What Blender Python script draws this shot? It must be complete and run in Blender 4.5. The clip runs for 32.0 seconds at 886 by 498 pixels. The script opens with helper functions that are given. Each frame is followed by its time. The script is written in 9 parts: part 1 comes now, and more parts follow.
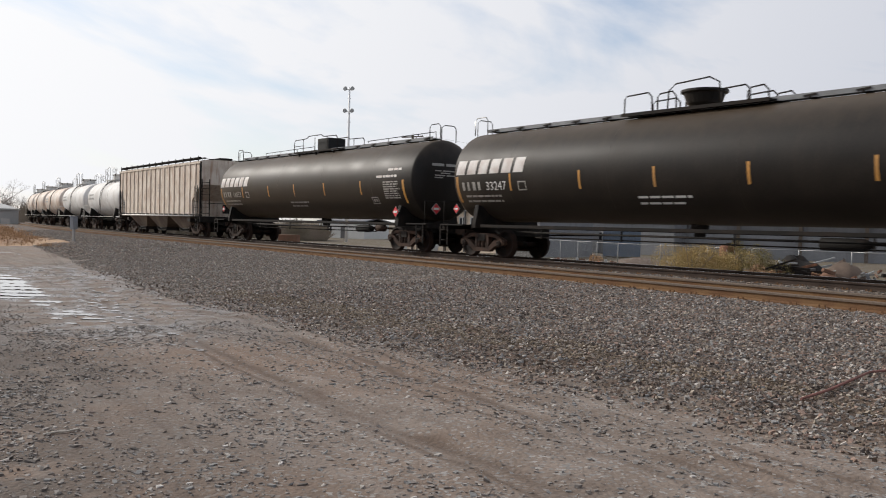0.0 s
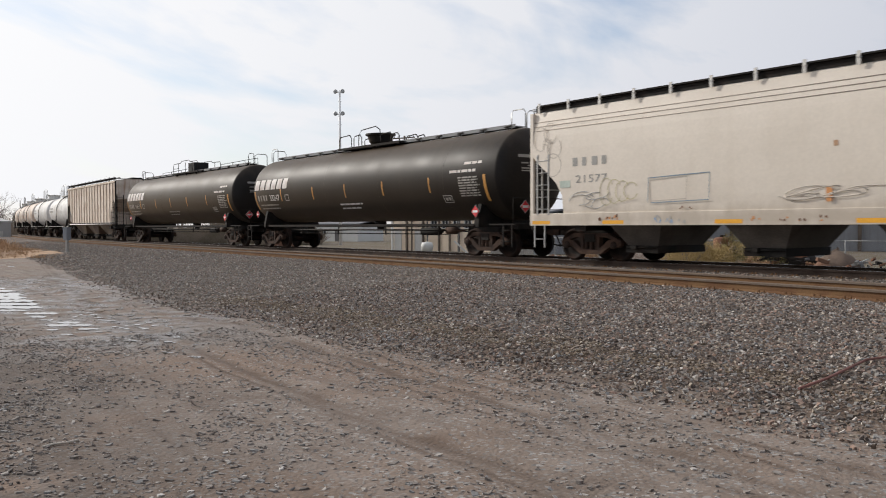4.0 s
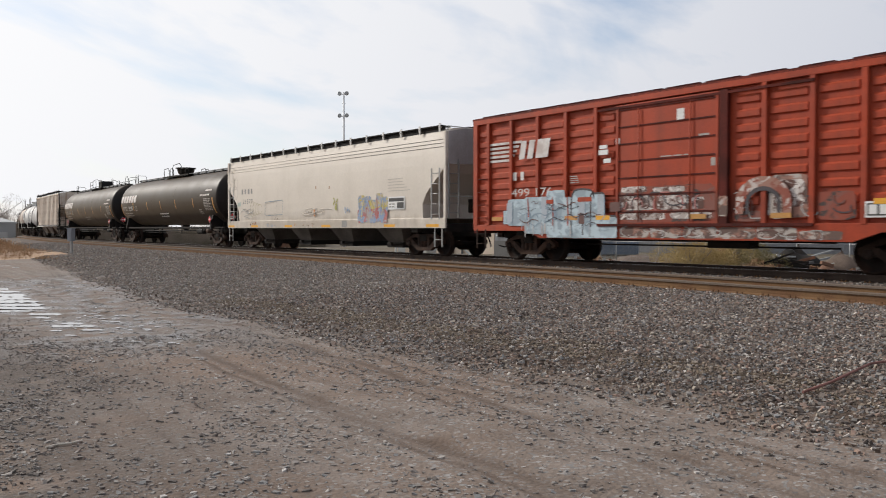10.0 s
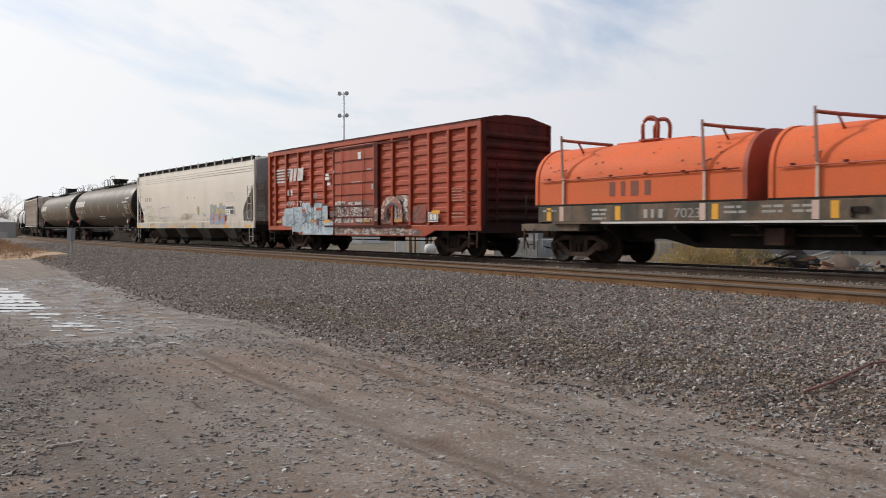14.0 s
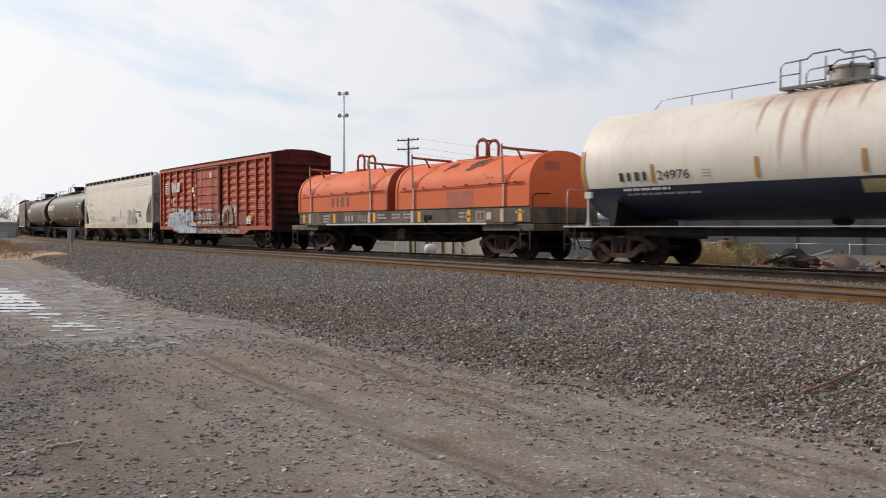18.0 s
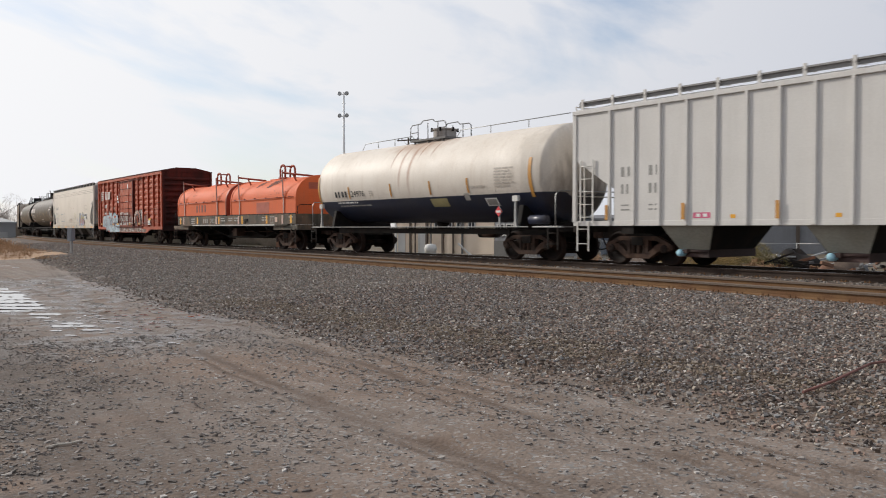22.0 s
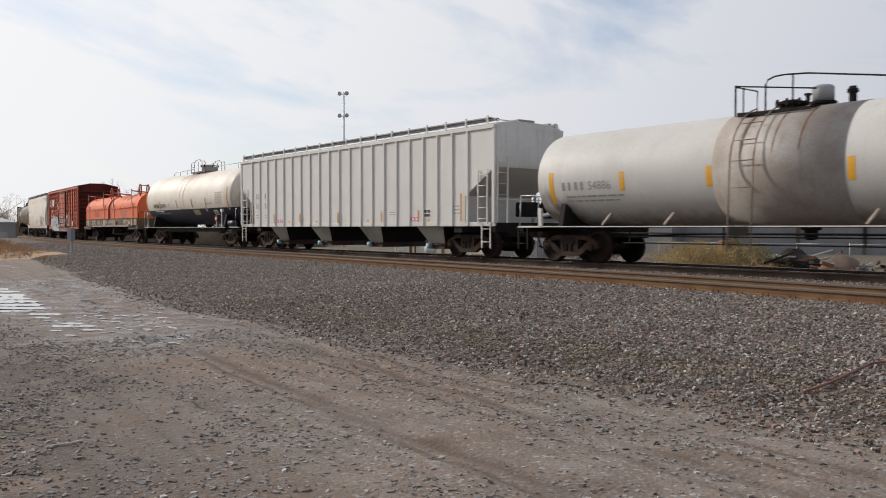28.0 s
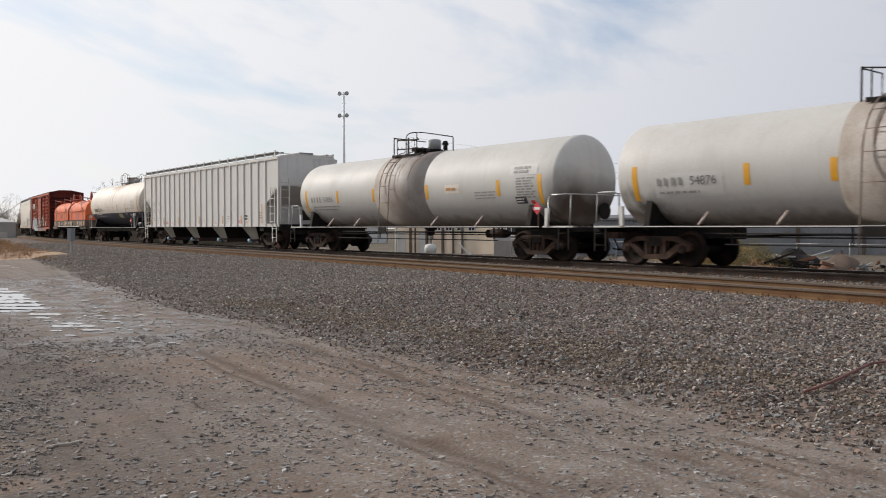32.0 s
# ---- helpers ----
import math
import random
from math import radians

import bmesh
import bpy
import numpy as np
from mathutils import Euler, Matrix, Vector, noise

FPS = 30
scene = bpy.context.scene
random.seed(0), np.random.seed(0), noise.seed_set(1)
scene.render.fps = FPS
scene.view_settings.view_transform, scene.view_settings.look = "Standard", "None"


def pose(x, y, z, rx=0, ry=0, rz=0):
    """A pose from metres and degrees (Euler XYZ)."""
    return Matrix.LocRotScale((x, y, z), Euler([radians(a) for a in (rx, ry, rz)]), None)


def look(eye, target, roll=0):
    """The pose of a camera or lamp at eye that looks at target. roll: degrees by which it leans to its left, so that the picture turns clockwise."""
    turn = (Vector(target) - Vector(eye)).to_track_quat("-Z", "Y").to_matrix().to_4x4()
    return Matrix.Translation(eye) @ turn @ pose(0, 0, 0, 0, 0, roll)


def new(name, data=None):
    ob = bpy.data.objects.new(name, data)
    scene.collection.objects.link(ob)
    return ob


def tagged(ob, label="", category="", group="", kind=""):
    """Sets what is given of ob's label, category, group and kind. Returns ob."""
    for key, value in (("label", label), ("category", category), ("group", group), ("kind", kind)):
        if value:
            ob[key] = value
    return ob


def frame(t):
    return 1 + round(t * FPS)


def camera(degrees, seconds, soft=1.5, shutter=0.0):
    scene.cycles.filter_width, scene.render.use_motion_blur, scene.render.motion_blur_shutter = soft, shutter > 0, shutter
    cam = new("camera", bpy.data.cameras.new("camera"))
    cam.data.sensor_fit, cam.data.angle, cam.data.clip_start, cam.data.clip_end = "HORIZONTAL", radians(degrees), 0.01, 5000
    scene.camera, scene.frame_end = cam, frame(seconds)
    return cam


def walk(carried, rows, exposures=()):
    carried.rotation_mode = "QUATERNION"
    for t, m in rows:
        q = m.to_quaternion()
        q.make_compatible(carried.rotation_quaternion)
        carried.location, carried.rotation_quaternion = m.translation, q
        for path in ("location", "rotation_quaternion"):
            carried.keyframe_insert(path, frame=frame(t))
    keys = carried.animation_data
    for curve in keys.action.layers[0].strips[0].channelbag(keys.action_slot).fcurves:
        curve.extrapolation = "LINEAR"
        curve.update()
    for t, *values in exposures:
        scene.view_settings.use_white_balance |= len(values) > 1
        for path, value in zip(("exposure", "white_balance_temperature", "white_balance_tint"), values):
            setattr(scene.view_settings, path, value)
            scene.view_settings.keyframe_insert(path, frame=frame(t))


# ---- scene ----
# ---------------------------------------------------------------- camera
EYE = (0.0, 0.0, 1.02)
STILL = look(EYE, (EYE[0] - 0.7877 * 10, EYE[1] + 0.6161 * 10, EYE[2] - 0.2552))


def turned(rx, ry, rz):
    return STILL @ pose(0, 0, 0, rx) @ pose(0, 0, 0, 0, ry) @ pose(0, 0, 0, 0, 0, rz)


cam = camera(56.8, 32.0, 1.0, 0.5)
walk(cam, [
    (0.0, turned(-0.168, 0.120, 1.466)), (0.5, turned(-0.178, 0.106, 1.225)), (1.0, turned(-0.189, -0.044, 0.505)),
    (1.5, turned(-0.228, -0.215, 0.022)), (2.0, turned(-0.249, -0.336, -0.251)), (2.5, turned(-0.253, -0.445, -0.235)),
    (3.0, turned(-0.296, -0.484, -0.140)), (3.5, turned(-0.230, -0.375, -0.208)), (4.4, turned(-0.10, -0.15, -0.09)),
    (5.3, STILL), (32.0, STILL)],
     [(0.0, 0.03), (6.0, 0.03), (16.0, 0.0), (22.0, -0.02), (25.5, -0.05), (32.0, -0.05)])

# ---------------------------------------------------------------- sky and sun
SUN_FROM = Vector((-0.82, -0.36, 0.48)).normalized()
world = bpy.data.worlds.new("sky")
scene.world = world
world.use_nodes = True
wn, wl = world.node_tree.nodes, world.node_tree.links
wn.clear()
w_out, w_bg = wn.new("ShaderNodeOutputWorld"), wn.new("ShaderNodeBackground")
w_sky = wn.new("ShaderNodeTexSky")
w_sky.sky_type, w_sky.sun_disc = "NISHITA", False
w_sky.sun_elevation = math.asin(SUN_FROM.z)
w_sky.sun_rotation = math.atan2(SUN_FROM.x, SUN_FROM.y)
w_sky.dust_density, w_sky.air_density, w_sky.ozone_density = 1.2, 1.0, 2.0
w_co = wn.new("ShaderNodeTexCoord")
w_map = wn.new("ShaderNodeMapping")
w_map.inputs["Scale"].default_value = (1.0, 1.0, 3.4)
w_tilt = wn.new("ShaderNodeMapping")
w_tilt.inputs["Rotation"].default_value = Matrix.Rotation(radians(-17), 3, Vector((-0.79, 0.61, 0.0))).to_euler()
w_tilt.inputs["Location"].default_value = (0.35, 0.2, 0.0)
w_n1, w_n2 = wn.new("ShaderNodeTexNoise"), wn.new("ShaderNodeTexNoise")
w_n1.inputs["Scale"].default_value, w_n1.inputs["Detail"].default_value, w_n1.inputs["Distortion"].default_value = 1.9, 7, 0.6
w_n1.inputs["Roughness"].default_value = 0.52
w_n2.inputs["Scale"].default_value, w_n2.inputs["Detail"].default_value = 9.0, 7
w_add = wn.new("ShaderNodeMath")
w_add.operation = "MULTIPLY_ADD"
w_add.inputs[1].default_value = 0.25
w_ramp = wn.new("ShaderNodeValToRGB")
w_ramp.color_ramp.elements[0].position, w_ramp.color_ramp.elements[1].position = 0.45, 0.66
w_ramp.color_ramp.elements[0].color = (0.44, 0.44, 0.44, 1)
w_mix = wn.new("ShaderNodeMix")
w_mix.data_type = "RGBA"
w_dir = wn.new("ShaderNodeVectorMath")
w_dir.operation = "DOT_PRODUCT"
w_dir.inputs[1].default_value = SUN_FROM
w_glow = wn.new("ShaderNodeValToRGB")
w_glow.color_ramp.elements[0].position, w_glow.color_ramp.elements[1].position = 0.0, 0.9
w_glow.color_ramp.elements[0].color, w_glow.color_ramp.elements[1].color = (0.535, 0.557, 0.622, 1), (0.90, 0.90, 0.912, 1)
w_gain = wn.new("ShaderNodeVectorMath")
w_gain.operation = "SCALE"
w_gain.inputs["Scale"].default_value = 10.0
wl.new(w_co.outputs["Generated"], w_dir.inputs[0])
wl.new(w_dir.outputs["Value"], w_glow.inputs["Fac"])
wl.new(w_glow.outputs["Color"], w_gain.inputs[0])
wl.new(w_gain.outputs["Vector"], w_mix.inputs["B"])
wl.new(w_co.outputs["Generated"], w_tilt.inputs["Vector"])
wl.new(w_tilt.outputs["Vector"], w_map.inputs["Vector"])
wl.new(w_map.outputs["Vector"], w_n1.inputs["Vector"])
wl.new(w_map.outputs["Vector"], w_n2.inputs["Vector"])
wl.new(w_n2.outputs["Fac"], w_add.inputs[0])
wl.new(w_n1.outputs["Fac"], w_add.inputs[2])
wl.new(w_add.outputs[0], w_ramp.inputs["Fac"])
wl.new(w_ramp.outputs["Color"], w_mix.inputs["Factor"])
w_hue = wn.new("ShaderNodeHueSaturation")
w_hue.inputs["Saturation"].default_value, w_hue.inputs["Value"].default_value = 1.45, 1.12
wl.new(w_sky.outputs["Color"], w_hue.inputs["Color"])
wl.new(w_hue.outputs["Color"], w_mix.inputs["A"])
wl.new(w_mix.outputs["Result"], w_bg.inputs["Color"])
w_bg.inputs["Strength"].default_value = 0.11
wl.new(w_bg.outputs["Background"], w_out.inputs["Surface"])
sun = new("sun", bpy.data.lights.new("sun", "SUN"))
sun.data.energy, sun.data.angle, sun.data.color = 2.9, radians(4), (1.0, 0.945, 0.87)
sun.matrix_world = look(SUN_FROM * 50, (0, 0, 0))
scene.view_settings.exposure = 0.0


# ---------------------------------------------------------------- materials
def surface(name, base, rough=0.6, metal=0.0, other=None, spread=0.5, grain=0.15, size=1.0, bump=0.15, streak=0.0,
            streak_col=(0.06, 0.045, 0.035), rand=0.0, low=None, spec=0.5):
    """A worn surface: a base colour, patches of another colour, fine grain, upright streaks and a fine relief."""
    m = bpy.data.materials.new(name)
    m.use_nodes = True
    n, l = m.node_tree.nodes, m.node_tree.links
    b = n["Principled BSDF"]
    co = n.new("ShaderNodeTexCoord")
    big, fine = n.new("ShaderNodeTexNoise"), n.new("ShaderNodeTexNoise")
    big.inputs["Scale"].default_value, big.inputs["Detail"].default_value = 0.9 * size, 6
    fine.inputs["Scale"].default_value, fine.inputs["Detail"].default_value = 22 * size, 5
    for q in (big, fine):
        l.new(co.outputs["Object"], q.inputs["Vector"])
    ramp = n.new("ShaderNodeValToRGB")
    ramp.color_ramp.elements[0].position, ramp.color_ramp.elements[1].position = 0.42, 0.42 + 0.4 * max(0.1, 1 - spread * 0.6)
    mix = n.new("ShaderNodeMix")
    mix.data_type = "RGBA"
    other = other or tuple(c * 0.75 for c in base)
    mix.inputs["A"].default_value, mix.inputs["B"].default_value = (*base, 1), (*other, 1)
    l.new(big.outputs["Fac"], ramp.inputs["Fac"])
    amount = n.new("ShaderNodeMath")
    amount.operation = "MULTIPLY"
    amount.inputs[1].default_value = spread
    l.new(ramp.outputs["Color"], amount.inputs[0])
    l.new(amount.outputs[0], mix.inputs["Factor"])
    col = mix.outputs["Result"]
    if streak:
        mp, sn, sr = n.new("ShaderNodeMapping"), n.new("ShaderNodeTexNoise"), n.new("ShaderNodeValToRGB")
        mp.inputs["Scale"].default_value = (3.2 * size, 3.2 * size, 0.28 * size)
        sn.inputs["Scale"].default_value, sn.inputs["Detail"].default_value = 1.6, 7
        sr.color_ramp.elements[0].position, sr.color_ramp.elements[1].position = 0.5, 0.8
        sm, sx = n.new("ShaderNodeMath"), n.new("ShaderNodeMix")
        sm.operation, sm.inputs[1].default_value = "MULTIPLY", streak
        sx.data_type = "RGBA"
        sx.inputs["B"].default_value = (*streak_col, 1)
        l.new(co.outputs["Object"], mp.inputs["Vector"])
        l.new(mp.outputs["Vector"], sn.inputs["Vector"])
        l.new(sn.outputs["Fac"], sr.inputs["Fac"])
        l.new(sr.outputs["Color"], sm.inputs[0])
        l.new(sm.outputs[0], sx.inputs["Factor"])
        l.new(col, sx.inputs["A"])
        col = sx.outputs["Result"]
    hsv = n.new("ShaderNodeHueSaturation")
    val = n.new("ShaderNodeMapRange")
    val.inputs["To Min"].default_value, val.inputs["To Max"].default_value = 1 - grain, 1 + grain
    val.inputs["From Min"].default_value, val.inputs["From Max"].default_value = 0.3, 0.7
    l.new(fine.outputs["Fac"], val.inputs["Value"])
    l.new(col, hsv.inputs["Color"])
    vout = val.outputs["Result"]
    if rand:
        oi, rm, mu = n.new("ShaderNodeObjectInfo"), n.new("ShaderNodeMapRange"), n.new("ShaderNodeMath")
        rm.inputs["To Min"].default_value, rm.inputs["To Max"].default_value = 1 - rand, 1 + rand
        mu.operation = "MULTIPLY"
        l.new(oi.outputs["Random"], rm.inputs["Value"])
        l.new(rm.outputs["Result"], mu.inputs[0])
        l.new(vout, mu.inputs[1])
        vout = mu.outputs[0]
    l.new(vout, hsv.inputs["Value"])
    l.new(hsv.outputs["Color"], b.inputs["Base Color"])
    rr = n.new("ShaderNodeMapRange")
    rr.inputs["To Min"].default_value, rr.inputs["To Max"].default_value = max(0.03, rough - 0.12), min(1.0, rough + 0.12)
    l.new(big.outputs["Fac"], rr.inputs["Value"])
    l.new(rr.outputs["Result"], b.inputs["Roughness"])
    b.inputs["Metallic"].default_value = metal
    b.inputs["Specular IOR Level"].default_value = spec
    if bump:
        bp = n.new("ShaderNodeBump")
        bp.inputs["Strength"].default_value, bp.inputs["Distance"].default_value = bump, 0.01
        l.new(fine.outputs["Fac"], bp.inputs["Height"])
        l.new(bp.outputs["Normal"], b.inputs["Normal"])
    return m


M = {}
RUST = (0.16, 0.065, 0.03)
M["black_tank"] = surface("black_tank_paint", (0.011, 0.0095, 0.0088), 0.50, 0, (0.019, 0.0155, 0.013), 0.8, 0.2, 1, 0.04, 0.4, (0.026, 0.020, 0.0155), spec=0.18)
M["black_tank"].node_tree.nodes["Principled BSDF"].inputs["Sheen Weight"].default_value = 0.2
M["black_tank"].node_tree.nodes["Principled BSDF"].inputs["Sheen Roughness"].default_value = 0.45
M["black_tank"].node_tree.nodes["Principled BSDF"].inputs["Sheen Tint"].default_value = (0.62, 0.44, 0.28, 1)
M["tank_end"] = surface("black_end_paint", (0.012, 0.012, 0.012), 0.6, 0, (0.03, 0.026, 0.022), 0.6, 0.2, spec=0.2)
M["cream_hopper"] = surface("cream_hopper_paint", (0.66, 0.59, 0.505), 0.5, 0, (0.585, 0.52, 0.44), 0.6, 0.04, 0.7, 0.03, 0.12, (0.50, 0.41, 0.32))
# end and slope sheets of the cream hopper, greyer and darker than its sides
M["darker_end"] = surface("darker_grey_end", (0.36, 0.335, 0.33), 0.65, 0, (0.25, 0.225, 0.21), 0.7, 0.12, 1, 0.05, 0.4, (0.18, 0.15, 0.13))
M["cream_bead"] = surface("grimy_cream_bead", (0.40, 0.35, 0.30), 0.6, 0, (0.32, 0.27, 0.22), 0.6, 0.08)
M["grey_hopper"] = surface("grey_hopper_paint", (0.60, 0.575, 0.54), 0.55, 0, (0.52, 0.495, 0.46), 0.5, 0.04, 1, 0.03, 0.2, (0.42, 0.395, 0.365))
M["tan_hopper"] = surface("weathered_tan_paint", (0.64, 0.56, 0.47), 0.75, 0, (0.46, 0.36, 0.28), 0.8, 0.12, 1.5, 0.1, 0.85, (0.30, 0.15, 0.085))
M["boxcar_red"] = surface("faded_red_brown_paint", (0.36, 0.049, 0.017), 0.5, 0, (0.24, 0.038, 0.018), 0.7, 0.1, 1, 0.05, 0.4, (0.11, 0.030, 0.018), spec=0.25)
for key, weight, tint in (("boxcar_red", 0.28, (0.9, 0.40, 0.26, 1)),):
    dust = M[key].node_tree.nodes["Principled BSDF"]
    dust.inputs["Sheen Weight"].default_value, dust.inputs["Sheen Roughness"].default_value, dust.inputs["Sheen Tint"].default_value = weight, 0.5, tint
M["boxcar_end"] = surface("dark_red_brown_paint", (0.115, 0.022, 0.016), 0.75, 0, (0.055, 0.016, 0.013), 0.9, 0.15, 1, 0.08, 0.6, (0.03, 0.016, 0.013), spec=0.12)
M["orange"] = surface("faded_orange_paint", (0.66, 0.128, 0.039), 0.68, 0, (0.56, 0.135, 0.056), 0.6, 0.08, 1, 0.05, 0.3, (0.42, 0.13, 0.06), spec=0.28)
M["sill_dark"] = surface("dark_olive_frame_paint", (0.072, 0.064, 0.050), 0.7, 0, (0.17, 0.115, 0.078), 0.9, 0.15, 1.6, 0.1, 0.5, (0.19, 0.16, 0.13), spec=0.2)
M["cream_tank"] = surface("cream_tank_paint", (0.67, 0.605, 0.525), 0.6, 0, (0.60, 0.53, 0.45), 0.6, 0.06, 1, 0.04, 0.25, (0.42, 0.30, 0.20))
M["navy_tank"] = surface("navy_tank_paint", (0.020, 0.026, 0.052), 0.4, 0, (0.038, 0.038, 0.05), 0.6, 0.15, 1, 0.04, 0.3, (0.06, 0.05, 0.045))
M["grey_tank"] = surface("dusty_white_tank_paint", (0.525, 0.505, 0.47), 0.6, 0, (0.47, 0.445, 0.405), 0.6, 0.05, 1, 0.03, 0.22, (0.36, 0.31, 0.25))
M["stained_tank"] = surface("stained_grey_band", (0.35, 0.315, 0.285), 0.6, 0, (0.26, 0.215, 0.18), 0.9, 0.12, 1, 0.06, 0.6, (0.20, 0.145, 0.11))
M["white_tank"] = surface("chalky_white_tank_paint", (0.66, 0.645, 0.625), 0.7, 0, (0.52, 0.49, 0.455), 0.8, 0.08, 1, 0.05, 0.4, (0.36, 0.29, 0.23))
M["rusty_tank"] = surface("rust_streaked_tank_paint", (0.60, 0.53, 0.47), 0.65, 0, (0.42, 0.28, 0.19), 0.8, 0.12, 1, 0.05, 0.8, (0.33, 0.17, 0.09))
M["frame"] = surface("grimy_black_steel", (0.012, 0.0108, 0.0098), 0.75, 0, (0.028, 0.021, 0.017), 0.8, 0.2, 2, 0.15, spec=0.15)
M["truck"] = surface("rusty_brown_cast_steel", (0.054, 0.030, 0.020), 0.8, 0, (0.020, 0.014, 0.012), 0.8, 0.25, 3, 0.2, rand=0.35, spec=0.2)
M["valve_grey"] = surface("dull_light_grey_paint", (0.33, 0.33, 0.33), 0.55, 0, (0.22, 0.21, 0.20), 0.5, 0.1, 2, 0.05)
M["wheel"] = surface("dark_brown_wheel_steel", (0.012, 0.009, 0.008), 0.75, 0.0, (0.034, 0.018, 0.012), 0.8, 0.2, 3, 0.1, spec=0.12)
M["rail"] = surface("rust_brown_rail_steel", (0.170, 0.098, 0.050), 0.85, 0, (0.13, 0.068, 0.038), 0.8, 0.2, 3, 0.15, spec=0.12)
M["rail_far"] = surface("dark_brown_rail_steel", (0.060, 0.042, 0.033), 0.85, 0, (0.04, 0.028, 0.022), 0.8, 0.2, 3, 0.15, spec=0.2)
M["dull_head"] = surface("dull_rail_head", (0.135, 0.105, 0.085), 0.8, 0.0, (0.16, 0.11, 0.075), 0.5, spec=0.12)
M["rail_head"] = surface("polished_rail_head", (0.62, 0.60, 0.58), 0.22, 1.0, (0.45, 0.42, 0.40), 0.5, 0.05, 1, 0.02)
M["tie"] = surface("creosoted_wood", (0.06, 0.045, 0.035), 0.9, 0, (0.10, 0.08, 0.06), 0.8, 0.3, 2, 0.4, rand=0.3)
M["rust"] = surface("rust", RUST, 0.85, 0, (0.08, 0.035, 0.02), 0.8, 0.25, 3, 0.2)
M["yellow"] = surface("reflective_yellow", (0.75, 0.36, 0.02), 0.45, 0, (0.62, 0.30, 0.03), 0.5, 0.08)
M["amber"] = surface("dirty_reflective_amber", (0.50, 0.24, 0.05), 0.55, 0, (0.30, 0.16, 0.06), 0.6, 0.1)
M["white_mark"] = surface("white_lettering", (0.72, 0.71, 0.69), 0.5, 0, (0.58, 0.56, 0.53), 0.6, 0.08)
M["dim_mark"] = surface("worn_white_lettering", (0.36, 0.34, 0.31), 0.6, 0, (0.24, 0.22, 0.2), 0.7, 0.1)
M["faint_mark"] = surface("faint_pink_lettering", (0.44, 0.20, 0.15), 0.6, 0, (0.34, 0.12, 0.08), 0.7, 0.1)
M["soft_black"] = surface("worn_black_lettering", (0.12, 0.115, 0.11), 0.6, 0, (0.2, 0.19, 0.18), 0.6, 0.1)
M["black_mark"] = surface("black_lettering", (0.03, 0.03, 0.03), 0.5, 0, (0.08, 0.07, 0.06), 0.5, 0.1)
M["grey_mark"] = surface("grey_lettering", (0.26, 0.25, 0.23), 0.6, 0, (0.33, 0.32, 0.3), 0.6, 0.08)
M["red"] = surface("red_placard", (0.60, 0.03, 0.04), 0.45, 0, (0.5, 0.04, 0.04), 0.4, 0.05)
M["white_metal"] = surface("white_painted_steel", (0.62, 0.60, 0.56), 0.5, 0, (0.46, 0.42, 0.37), 0.7, 0.1, 2)
M["ladder_brown"] = surface("dusty_brown_ladder_steel", (0.25, 0.19, 0.155), 0.75, 0, (0.10, 0.07, 0.055), 0.7, 0.2, 3)
M["mast_white"] = surface("white_mast_paint", (0.80, 0.79, 0.77), 0.5, 0, (0.7, 0.69, 0.67), 0.4, 0.05)
M["galv"] = surface("galvanised_steel", (0.36, 0.36, 0.35), 0.45, 0.5, (0.28, 0.27, 0.26), 0.6, 0.1, 2)


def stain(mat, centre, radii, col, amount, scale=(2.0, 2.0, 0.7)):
    """Tints a car's paint in a ragged patch: dirt, rust, painted sheen, plain tone; centre and radii along the car and
    in height.
    """
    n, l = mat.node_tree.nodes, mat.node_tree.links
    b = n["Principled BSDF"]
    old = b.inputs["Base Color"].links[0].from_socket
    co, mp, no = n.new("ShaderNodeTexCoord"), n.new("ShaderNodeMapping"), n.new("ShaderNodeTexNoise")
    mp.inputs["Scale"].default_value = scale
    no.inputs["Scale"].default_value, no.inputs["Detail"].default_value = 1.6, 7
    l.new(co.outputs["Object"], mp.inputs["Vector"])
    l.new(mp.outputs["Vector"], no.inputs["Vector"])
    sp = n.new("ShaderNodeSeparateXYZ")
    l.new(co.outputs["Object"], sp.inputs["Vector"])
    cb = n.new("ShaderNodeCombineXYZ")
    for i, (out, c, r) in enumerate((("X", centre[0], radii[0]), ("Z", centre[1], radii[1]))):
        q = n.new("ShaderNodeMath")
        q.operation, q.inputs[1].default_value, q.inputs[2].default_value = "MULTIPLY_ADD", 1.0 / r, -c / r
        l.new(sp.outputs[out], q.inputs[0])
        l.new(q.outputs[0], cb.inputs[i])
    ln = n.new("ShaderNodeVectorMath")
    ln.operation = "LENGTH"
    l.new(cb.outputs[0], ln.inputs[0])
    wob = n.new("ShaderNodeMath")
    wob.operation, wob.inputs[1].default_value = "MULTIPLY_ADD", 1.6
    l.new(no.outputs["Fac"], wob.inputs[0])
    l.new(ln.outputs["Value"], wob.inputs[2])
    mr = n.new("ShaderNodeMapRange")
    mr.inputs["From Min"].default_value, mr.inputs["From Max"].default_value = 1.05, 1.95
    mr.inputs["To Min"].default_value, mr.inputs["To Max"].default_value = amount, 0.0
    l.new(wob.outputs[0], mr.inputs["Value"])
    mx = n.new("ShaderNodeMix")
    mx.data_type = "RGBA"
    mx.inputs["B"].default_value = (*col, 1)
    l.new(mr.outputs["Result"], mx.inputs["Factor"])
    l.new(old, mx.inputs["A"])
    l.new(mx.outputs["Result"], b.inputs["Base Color"])


